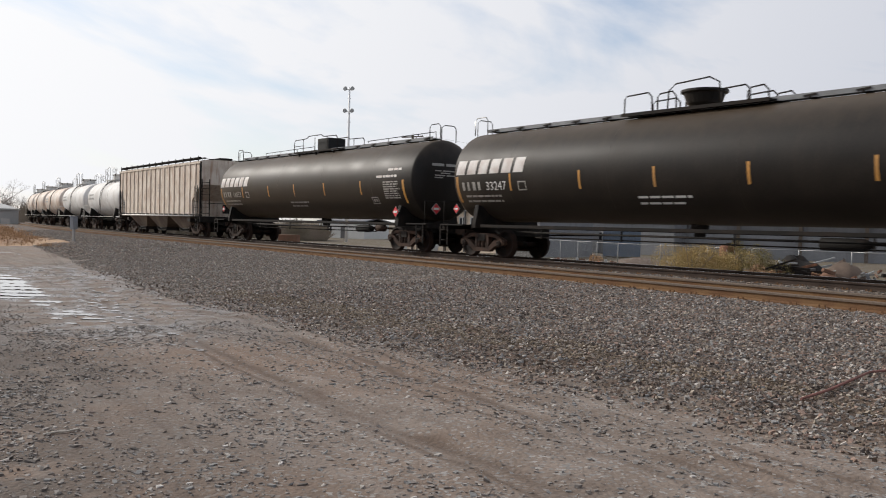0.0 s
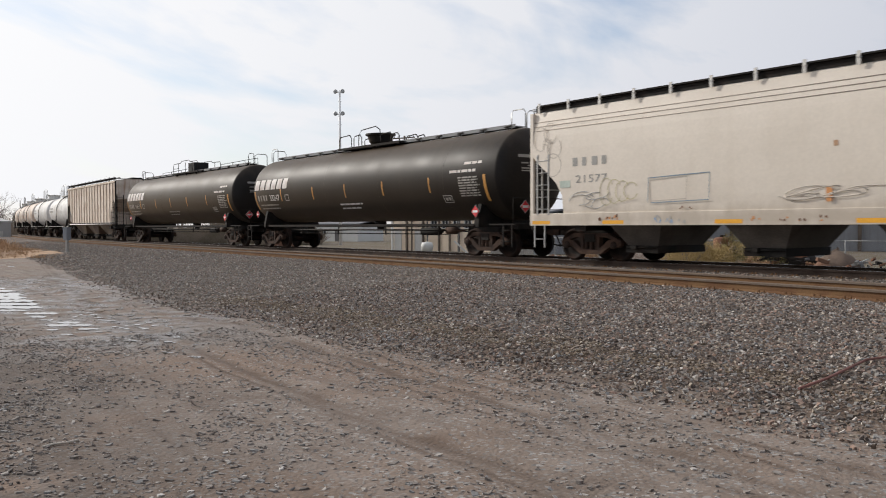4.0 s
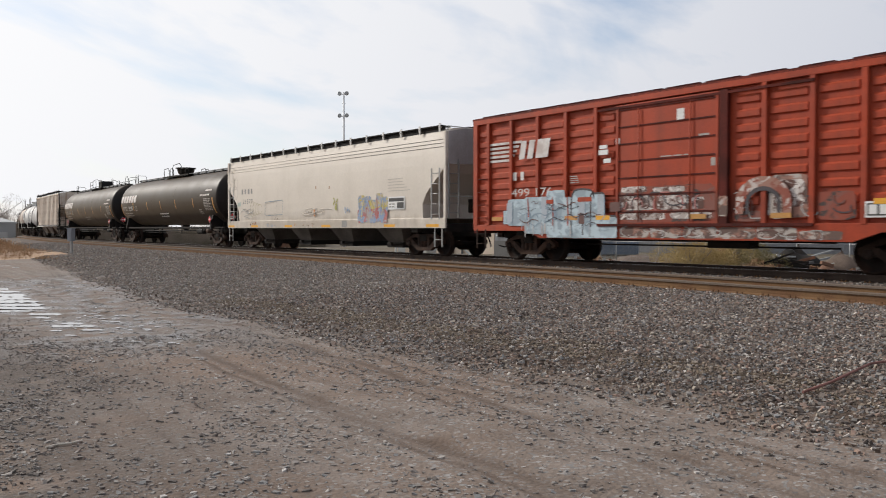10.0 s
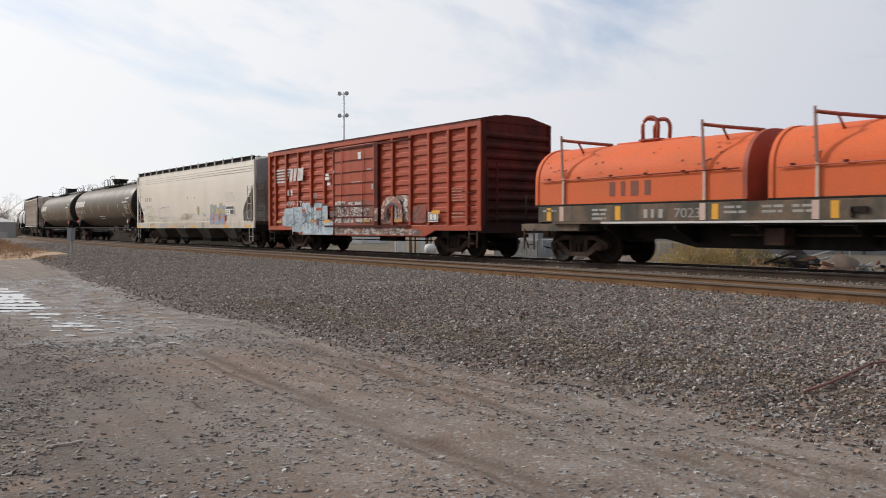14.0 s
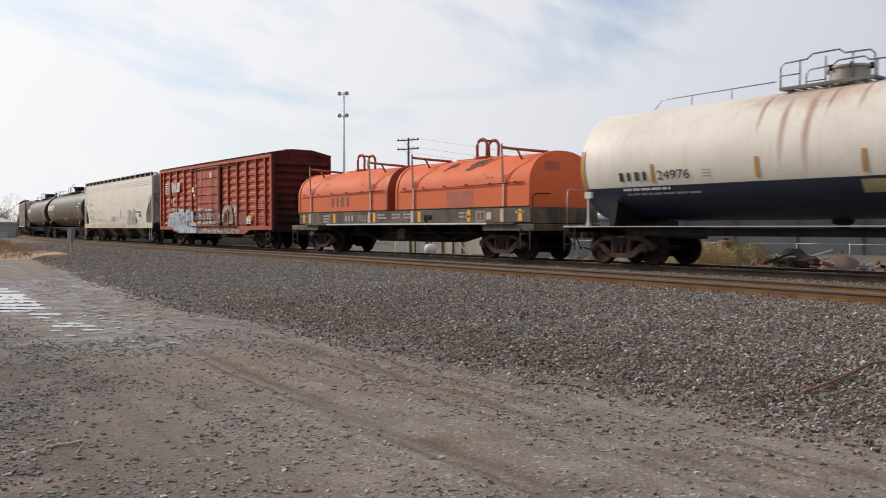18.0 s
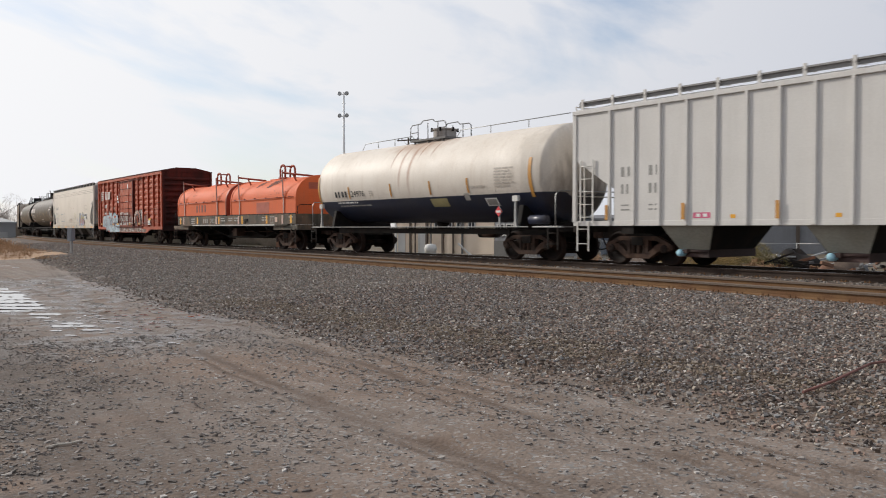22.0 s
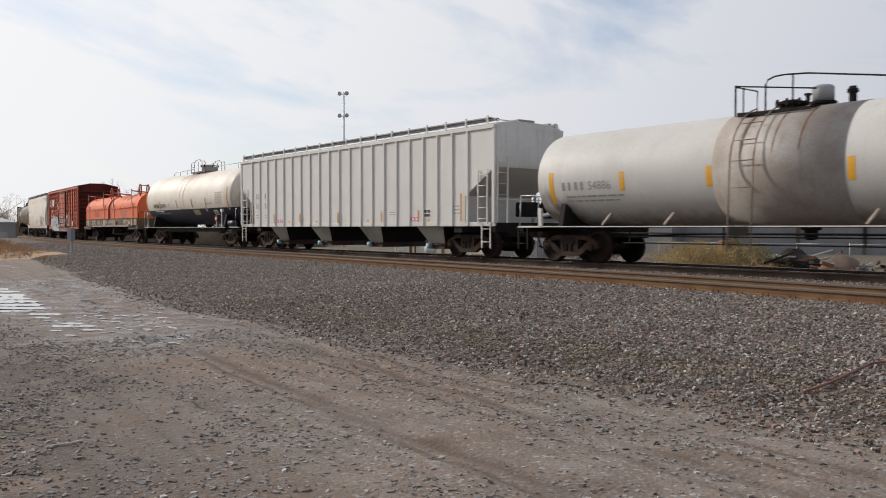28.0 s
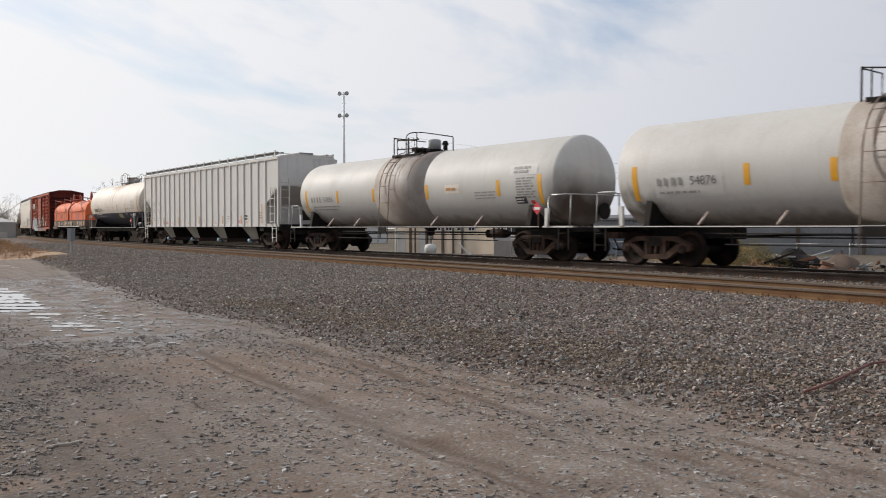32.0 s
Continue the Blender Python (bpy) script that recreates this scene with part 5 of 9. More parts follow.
def spray(car, x, z, w, h, y, mats, n, seed):
    """Sprayed colour: overlapping rounded strokes, each a little proud of the last."""
    rnd = random.Random(seed)
    for mi, mname in enumerate(mats):
        for k in range(n):
            cx, cz = x + rnd.uniform(0.08, 0.92) * w, z + rnd.uniform(0.1, 0.9) * h
            lw, lh, a = rnd.uniform(0.10, 0.22) * max(h, 0.3), rnd.uniform(0.25, 0.6) * h, rnd.uniform(-0.7, 0.7)
            pts = []
            for i in range(10):
                t = i * 2 * math.pi / 10
                q = 1 + 0.2 * rnd.uniform(-1, 1)
                px, pz = lw / 2 * q * math.copysign(abs(math.cos(t)) ** 0.6, math.cos(t)), lh / 2 * q * math.copysign(abs(math.sin(t)) ** 0.6, math.sin(t))
                pts.append((cx + px * math.cos(a) - pz * math.sin(a), cz + px * math.sin(a) + pz * math.cos(a)))
            pts = [(p, max(z, min(z + h, q))) for p, q in pts]
            g = Geo().add([(p, y - 0.0028 * mi - 0.0004 * (k % 6), q) for p, q in pts], [tuple(range(10))])
            part("sprayed_stroke", g, M[mname], car)


def scrawl(car, x, z, w, h, y, mat, n, seed):
    """Thin sprayed outlines."""
    rnd = random.Random(seed)
    g = Geo()
    for k in range(n):
        cx, cz, rx, rz, a0 = x + rnd.uniform(0.2, 0.8) * w, z + rnd.uniform(0.25, 0.75) * h, rnd.uniform(0.1, 0.28) * w, rnd.uniform(0.15, 0.4) * h, rnd.uniform(0, 6)
        g.tube([(cx + rx * math.cos(a0 + t), y, cz + rz * math.sin(a0 + t * (1 + 0.15 * (k % 3)))) for t in [i * 0.42 for i in range(rnd.randint(7, 14))]], 0.012, 4, False)
    g.v = [(p[0], y + (p[1] - y) * 0.15, p[2]) for p in g.v]
    part("sprayed_outline", g, M[mat], car)


def ribbed_hopper(lead, L, paint, end_paint, label, ribs, rib_from, step, kind):
    car, half, sets = hopper_base(label, L, 1.08 if kind == "grey" else 1.2, 0.14, paint, paint if kind == "grey" else "frame", 1.95, 1.515 if kind == "grey" else 1.56)
    h = L / 2
    eave = 4.36 if kind == "grey" else 4.3
    cut = 1.5 if kind == "grey" else 1.35
    st = [(-h, 3.0), (-h + cut, 2.1), (-h + cut + 0.01, 1.2)]
    st = st + [(-x, z) for x, z in st[::-1]]
    part("body", hull(st, 1.55, eave, eave + 0.14, 0.0), M[paint], car)
    part("roof_edge", Geo().box(0, -1.57, eave - 0.05, L, 0.07, 0.12).box(0, 1.57, eave - 0.05, L, 0.07, 0.12), M[paint], car, "", None, 0.01)
    for k in range(ribs):
        x = -h + rib_from + k * step
        for sy in (-1, 1):
            part("rib", shared(("rib", kind), lambda: Geo().prism([(-0.055, 0.0), (-0.04, -0.06), (0.04, -0.06), (0.055, 0.0)], 1.1 if kind == "grey" else 1.2, eave - 0.1, "z").mesh("rib", M[paint])), None, car, "", (x, sy * 1.545, 0)).rotation_euler = (0, 0, 0 if sy < 0 else math.pi)
    roof_walk(car, L, eave, eave + 0.24, "walk_pale" if kind == "grey" else "frame", paint if kind == "grey" else "frame", 18 if kind == "grey" else 13)
    end_cage(car, L, paint if kind == "grey" else "frame", eave, 1.2, "white_metal" if kind == "grey" else "frame")
    slope_sheets(car, L, cut, 2.95, 1.3, end_paint)
    y = -1.632
    s = -h
    if kind == "grey":
        for sx in (-1, 1):
            part("end_sheet", Geo().box(sx * (h - 0.01), 0, 3.7, 0.06, 3.0, 1.3), M["grey_end"], car)
        outlets(car, [-5.95, -1.99, 1.99, 5.95], "pocket", 1.12, 1.6, "pocket_gate", "pale_blue", 0.27, "frame")
        for col in (0, 1):
            mark_bars(s + 1.75 + col * 0.93, 2.42, 0.26, 2, 0.22, M["grey_mark"], car, -1.556, None)
            mark_bars(s + 1.75 + col * 0.93, 1.95, 0.26, 2, 0.18, M["grey_mark"], car, -1.556, None)
            small_print(s + 1.75 + col * 0.93, 1.62, 0.4, 2, M["grey_mark"], car, -1.556, None, 0.04, 0.08, 3 + col)
        stripes_flat(car, [s + q for q in (1.3, 3.8, 6.35, 9.65, 12.9, 15.3)], 1.24, 0.42, "amber", y)
        stripes_flat(car, [s + 17.72], 1.24, 0.95, "amber", y)
        for x in (4.05, 14.72):
            plates([(s + x, 1.27, 0.5, 0.14)], M["pink"], car, "pink_label", -1.556)
            plates([(s + x + 0.09, 1.30, 0.12, 0.08), (s + x + 0.29, 1.30, 0.12, 0.08)], M["white_mark"], car, "label_field", -1.560)
        plates([(s + 15.5, 1.40, 0.44, 0.31)], M["white_mark"], car, "data_panel", -1.556)
        plates([(s + 15.54, 1.57, 0.17, 0.11), (s + 15.74, 1.57, 0.17, 0.11), (s + 15.54, 1.43, 0.36, 0.1)], M["black_mark"], car, "data_block", -1.560)
        small_print(s + 13.35, 1.6, 0.6, 2, M["grey_mark"], car, -1.556, None, 0.03, 0.06, 8)
        small_print(s + 17.1, 1.75, 0.6, 3, M["grey_mark"], car, -1.556, None, 0.04, 0.08, 9)
        for x in (5.1, 7.65, 11.75, 15.72):
            plates([(s + x, 1.26, 0.14, 0.09)], M["yellow"], car, "yellow_label", -1.556)
        plates([(h + 0.03, 0, 0.01, 0.01)], M["grey_mark"], car, "end_print", -1.5)
    else:
        outlets(car, [-4.2, 0.0, 4.2], "tan_pocket", 1.24, 4.1)
        part("lower_rail", Geo().tube([(s + 1.0, -1.6, 1.22), (h - 1.0, -1.6, 1.22)], 0.04, 6), M["white_metal"], car)
        plates([(s + 8.6, 3.1, 0.5, 0.1), (s + 8.6, 2.9, 0.5, 0.1), (s + 8.6, 2.7, 0.5, 0.1)], M["dim_mark"], car, "marking", -1.556)
    join_train(car, lead, L, half, sets)


def stripes_flat(car, xs, z0, h, mat, y, w=0.1):
    for x in xs:
        plates([(x - w / 2, z0, w, h)], M[mat], car, "reflective_stripe", y)


# ---------------------------------------------------------------- boxcar
def boxcar(lead):
    L, z0, eave = 15.55, 1.0, 4.6
    car = thing("boxcar", "faded red-brown boxcar with ribbed sides and sprayed paint", "boxcar", "freight train")
    h, s = L / 2, -L / 2
    half, sets = h - 2.1, []
    part("body", Geo().prism([(-1.5, z0), (1.5, z0), (1.5, eave), (-1.5, eave)], s + 0.05, h - 0.05, "x"), M["boxcar_red"], car)
    part("roof", Geo().prism([(-1.62, eave), (-0.55, eave + 0.22), (0.55, eave + 0.22), (1.62, eave), (1.62, eave - 0.06), (-1.62, eave - 0.06)], s - 0.02, h + 0.02, "x"), M["boxcar_end"], car, "dark red-brown sheet roof")
    for k in range(13):
        x = s + 0.6 + k * (L - 1.2) / 12
        part("roof_rib", shared("roof_rib", lambda: Geo().prism([(-1.6, eave + 0.0), (-0.55, eave + 0.225), (0.55, eave + 0.225), (1.6, eave), (1.6, eave + 0.03), (0.55, eave + 0.255), (-0.55, eave + 0.255), (-1.6, eave + 0.03)], -0.14, 0.14, "x").mesh("roof_rib", M["boxcar_end"])), None, car, "", (x, 0, 0))
    for sy in (-1, 1):
        part("top_chord", Geo().box(0, sy * 1.57, eave - 0.11, L, 0.1, 0.20), M["boxcar_red"], car, "", None, 0.012)
        part("side_sill", Geo().prism([(s, 1.12), (h, 1.12), (h, 0.93), (h - 2.5, 0.93), (h - 3.1, 0.72), (s + 3.1, 0.72), (s + 2.5, 0.93), (s, 0.93)], sy * 1.52, sy * 1.6), M["boxcar_red"], car, "", None, 0.008)
    posts = (0.1, 0.72, 1.8, 2.97, 4.13, 5.28, 10.4, 11.55, 12.68, 13.8, 14.8, 15.45)
    for x in posts:
        w = 0.2 if x in (0.1, 15.45) else 0.13
        part("side_post", Geo().box(s + x, -1.555, (1.1 + eave - 0.2) / 2, w, 0.12, eave - 1.3), M["boxcar_red"], car, "", None, 0.012)
        part("side_post", Geo().box(s + x, 1.555, (1.1 + eave - 0.2) / 2, w, 0.12, eave - 1.3), M["boxcar_red"], car)
    bays = [(posts[i] + 0.09, posts[i + 1] - 0.09) for i in (0, 1, 2, 3, 4, 6, 7, 8, 9, 10)] + [(5.36, 5.95), (9.6, 10.3)]
    for a, b in bays:
        for k in range(9):
            z = 1.32 + k * 0.345
            key = ("bead", round(b - a, 2))
            hw = (b - a) / 2
            part("side_bead", shared(key, lambda: Geo().prism([(0.01, -0.115), (-0.045, -0.075), (-0.045, 0.06), (0.01, 0.115)], -hw + 0.05, hw - 0.05, "x").mesh("side_bead", M["boxcar_red"])), None, car, "", (s + (a + b) / 2, -1.5, z)).rotation_euler = (math.pi / 2 * 0, 0, 0)
    # the plug door
    d0, d1 = s + 6.07, s + 9.2
    door = part("door", Geo().box((d0 + d1) / 2, -1.555, 2.74, d1 - d0, 0.09, 3.22), M["boxcar_red"], car, "red-brown plug door with sprayed paint", None, 0.01)
    for k in range(7):
        part("door_rib", Geo().box((d0 + d1) / 2, -1.608, 1.45 + k * 0.46, d1 - d0 - 0.1, 0.03, 0.035), M["boxcar_end"], door)
    for x in (d0 + 0.02, d1 - 0.02):
        part("door_edge", Geo().box(x, -1.61, 2.74, 0.07, 0.05, 3.2), M["boxcar_red"], door)
    for x in (d0 + 0.75, d0 + 2.35):
        part("lock_rod", Geo().tube([(x, -1.645, 1.2), (x, -1.645, 4.2)], 0.016, 6), M["boxcar_red"], door)
    part("door_post", Geo().box(d1 + 0.16, -1.58, 2.74, 0.22, 0.13, 3.24), M["boxcar_end"], car)
    part("door_track", Geo().box(s + 8.5, -1.63, 1.1, 6.2, 0.06, 0.07), M["boxcar_end"], car)
    part("upper_track", Geo().box(s + 8.5, -1.62, 4.28, 6.2, 0.05, 0.06), M["boxcar_end"], car)
    # ends
    for sx in (-1, 1):
        e = sx * (h - 0.05)
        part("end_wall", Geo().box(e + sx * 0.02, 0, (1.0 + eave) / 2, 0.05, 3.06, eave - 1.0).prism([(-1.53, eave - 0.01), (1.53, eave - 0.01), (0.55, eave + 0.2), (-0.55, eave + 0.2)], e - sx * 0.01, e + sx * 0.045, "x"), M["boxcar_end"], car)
        for k in range(9):
            zr = 1.35 + k * 0.345
            part("end_rib", Geo().prism([(e + sx * a, zr + b) for a, b in ((0.02, -0.14), (0.13, -0.07), (0.155, 0.0), (0.12, 0.05), (0.02, 0.14))][::sx], -1.46, 1.46), M["boxcar_end"], car)
        for sy in (-1, 1):
            part("corner_post", Geo().box(e + sx * 0.05, sy * 1.5, (1.0 + eave) / 2, 0.2, 0.1, eave - 1.0), M["boxcar_end"], car, "", None, 0.02)
        part("end_sill", Geo().box(e, 0, 0.98, 0.14, 3.1, 0.26), M["boxcar_end"], car)
        part("stub_sill", Geo().box(e - sx * 0.9, 0, 0.85, 1.9, 0.4, 0.34), M["frame"], car)
        part("bolster", Geo().box(sx * half, 0, 0.9, 0.4, 2.9, 0.22), M["frame"], car)
        sets += [(w, sx * half + o) for w, o in truck(car, sx * half)]
        coupler(car, h * sx, sx)
        for k in range(4):
            z = 1.35 + k * 0.42
            part("grab_iron", shared("grab", lambda: Geo().tube([(-0.22, 0.05, 0), (-0.22, -0.03, 0), (0.22, -0.03, 0), (0.22, 0.05, 0)], 0.014, 5).mesh("grab_iron", M["boxcar_end"])), None, car, "", (sx * (h - 0.5), -1.62, z))
        ladder(car, sx * (h - 0.4), -1.6, 0.36, 0.98, M["truck"], 2, 0.42, name="stirrup")
        ladder(car, sx * (h + 0.1), -1.2, 1.2, 3.2, M["boxcar_end"], 5, 0.42, "y")
    part("center_sill", Geo().box(0, 0, 0.82, L - 3, 0.4, 0.28), M["frame"], car)
    part("brake_gear", Geo().box(1.2, -0.6, 0.66, 1.2, 0.4, 0.3).tube([(-3.6, -0.7, 0.55), (4.0, -0.7, 0.55)], 0.025, 6).tube([(-3.6, -0.9, 0.68), (4.0, -0.9, 0.68)], 0.02, 6), M["frame"], car)
    y = -1.563
    # mark: three bars and two slabs
    for k in range(5):
        plates([(s + 0.78, 3.12 + k * 0.135, 1.45 - 0.10 * (4 - k), 0.075)], M["logo_white"], car, "maker_mark", y, None, "", 0.15)
    logo(s + 2.2, 3.14, 0.56, [0.24, 0.24, 0.52], 0.12, M["logo_white"], car, -1.626, None, 0.2)
    mark_bars(s + 1.85, 2.5, 0.26, 2, 0.36, M["logo_white"], car, y, None)
    lettering("499 176", 0.24, M["logo_white"], car, s + 1.87, 2.0, -1.629, "number", 1.6)
    plates([(s + 5.45, 3.22, 0.28, 0.1), (s + 5.42, 3.05, 0.34, 0.14), (s + 5.6, 2.82, 0.26, 0.12), (s + 6.03, 3.3, 0.14, 0.16)], M["white_mark"], car, "label_panel", y - 0.06)
    small_print(s + 4.3, 2.5, 0.35, 4, M["dim_mark"], car, y, None, 0.03, 0.03, 3)
    small_print(s + 13.95, 2.35, 0.75, 5, M["faint_mark"], car, y, None, 0.03, 0.07, 4)
    small_print(s + 13.95, 1.5, 0.7, 2, M["faint_mark"], car, y, None, 0.05, 0.07, 5)
    plates([(s + 8.0, 3.75, 0.22, 0.3)], M["white_mark"], door, "label_panel", -1.604)
    plates([(s + 8.65, 3.28, 0.3, 0.08), (s + 9.0, 2.55, 0.26, 0.2)], M["dim_mark"], door, "label_panel", -1.604)
    small_print(s + 7.5, 2.86, 0.9, 1, M["dim_mark"], door, -1.604, None, 0.03, 0.05, 6)
    for x, mm in ((0.95, "amber"), (4.15, "amber"), (8.4, "amber"), (10.6, "amber"), (12.9, "yellow"), (5.35, "yellow")):
        plates([(s + x, 1.52 if x in (12.9,) else 1.25, 0.5, 0.12)], M[mm], car, "reflective_stripe", -1.64)
    plates([(s + 12.72, 1.24, 0.56, 0.34)], M["white_mark"], car, "data_panel", -1.628, None, "white-framed data panel")
    plates([(s + 12.76, 1.28, 0.48, 0.26)], M["black_mark"], car, "data_field", -1.632)
    plates([(s + 12.8, 1.31, 0.17, 0.2), (s + 13.02, 1.31, 0.17, 0.2)], M["white_mark"], car, "data_block", -1.636)
    # sprayed paint
    ys = -1.63
    block_spray(car, s + 1.65, 0.72, 4.2, 1.5, ys, 21)
    # the lower door: soot, then worn white patches between the ribs, then loose strokes
    worn(door, d0 + 0.05, 1.18, d1 - d0 - 0.1, 0.95, -1.6025, "sooty_red", 61)
    for k, (a, b, z, hh) in enumerate(((0.08, 1.25, 1.50, 0.38), (1.3, 2.35, 1.50, 0.36), (2.4, 2.75, 1.5, 0.3), (0.15, 1.0, 1.97, 0.16), (1.2, 2.2, 1.95, 0.13), (0.1, 1.6, 1.24, 0.18), (1.75, 2.95, 1.26, 0.16))):
        worn(door, d0 + a, z, b - a, hh, -1.606, "flaked_white", 70 + k)
    strokes(door, d0 + 0.15, 1.45, 2.7, 0.5, -1.612, 6, None, ["spray_dark", "spray_shadow", "spray_red"], 0.018, 31, 3)
    worn(car, d1 + 0.05, 1.3, 0.24, 0.5, -1.648, "smeared_grey", 84)
    # arch-shaped patch and a block in the next bays
    for k, (cx0, r0, w0) in enumerate(((s + 10.40, 0.60, 0.13), (s + 10.40, 0.40, 0.05))):
        pts = [(cx0 - r0, 1.35)] + [(cx0 - r0 * math.cos(t), 1.62 + 0.5 * (r0 / 0.62) * math.sin(t)) for t in [i * math.pi / 9 for i in range(10)]] + [(cx0 + r0, 1.35)]
        part("sprayed_arch", ribbon(pts, w0, -1.628 - 0.004 * k), M["smeared_white"] if k == 0 else M["spray_dark"], car, "worn white sprayed arch")
    worn(car, s + 9.6, 1.18, 0.75, 0.25, -1.566, "sooty_red", 81)
    worn(car, s + 10.5, 1.25, 0.95, 0.98, -1.562, "smeared_grey", 82)
    worn(car, s + 10.62, 1.5, 0.75, 0.62, -1.566, "flaked_white", 83)
    worn(car, s + 11.66, 1.2, 0.85, 0.62, -1.562, "sooty_red", 85)
    strokes(car, s + 9.5, 1.25, 2.9, 0.75, -1.572, 6, None, ["spray_dark", "spray_grey", "spray_shadow"], 0.016, 33, 2)
    # smeared lower sill
    for k in range(6):
        worn(car, s + 6.15 + k * 1.02, 0.76, 1.0, 0.28 if k < 5 else 0.2, -1.604, "smeared_grey", 90 + k)
    strokes(car, s + 6.2, 0.76, 5.6, 0.3, -1.609, 10, None, ["spray_white", "spray_shadow", "spray_grey"], 0.014, 35, 2)
    join_train(car, lead, L, half, sets)


def ribbon(pts, w, y):
    """A flat stroke of sprayed paint along pts in x, z."""
    v, n = [], len(pts)
    for k in range(n):
        a, b = pts[max(0, k - 1)], pts[min(n - 1, k + 1)]
        dx, dz = b[0] - a[0], b[1] - a[1]
        m = math.hypot(dx, dz) or 1
        ww = w * (0.75 + 0.25 * math.sin(math.pi * k / max(1, n - 1)))
        v += [(pts[k][0] - dz / m * ww, y, pts[k][1] + dx / m * ww), (pts[k][0] + dz / m * ww, y, pts[k][1] - dx / m * ww)]
    return Geo().add(v, [(2 * k, 2 * k + 1, 2 * k + 3, 2 * k + 2) for k in range(n - 1)])


def strokes(car, x, z, w, h, y, cells, edge, fills, wide, seed, per=3):
    """Crossing curved strokes with a darker edge, with no words in them."""
    rnd = random.Random(seed)
    k = 0
    for c in range(cells):
        for _ in range(per):
            x0 = x + (c + rnd.uniform(0.0, 0.9)) * w / cells
            cx, cz = x0, z + rnd.uniform(0.3, 0.7) * h
            rx, rz, a0, turn = rnd.uniform(0.15, 0.6) * w / cells, rnd.uniform(0.2, 0.5) * h, rnd.uniform(0, 6.28), rnd.uniform(1.6, 4.6)
            pts = [(min(x + w, max(x, cx + rx * math.cos(a0 + turn * i / 9))), min(z + h, max(z, cz + rz * math.sin(a0 + turn * i / 9)))) for i in range(10)]
            pts = [p for i, p in enumerate(pts) if i == 0 or math.dist(p, pts[i - 1]) > 0.012]
            if len(pts) < 3:
                continue
            k += 1
            d = 0.0003 * (k % 9)
            if edge:
                part("sprayed_edge", ribbon(pts, wide * 1.7, y - d), M[edge], car)
            part("sprayed_stroke", ribbon(pts, wide, y - 0.004 - d), M[fills[k % len(fills)]], car)


def worn(parent, x, z, w, h, y, mat, seed):
    """A ragged-edged patch of old sprayed paint."""
    pts, n = [], 28
    for i in range(n):
        t = i * 2 * math.pi / n
        q = 1 + 0.09 * noise.noise(Vector((math.cos(t) * 3, math.sin(t) * 3, seed * 0.7)))
        pts.append((x + w / 2 + w / 2 * q * math.copysign(abs(math.cos(t)) ** 0.3, math.cos(t)), z + h / 2 + h / 2 * q * math.copysign(abs(math.sin(t)) ** 0.3, math.sin(t))))
    return part("sprayed_patch", Geo().add([(p, y, q) for p, q in pts], [tuple(range(n))]), M[mat], parent)


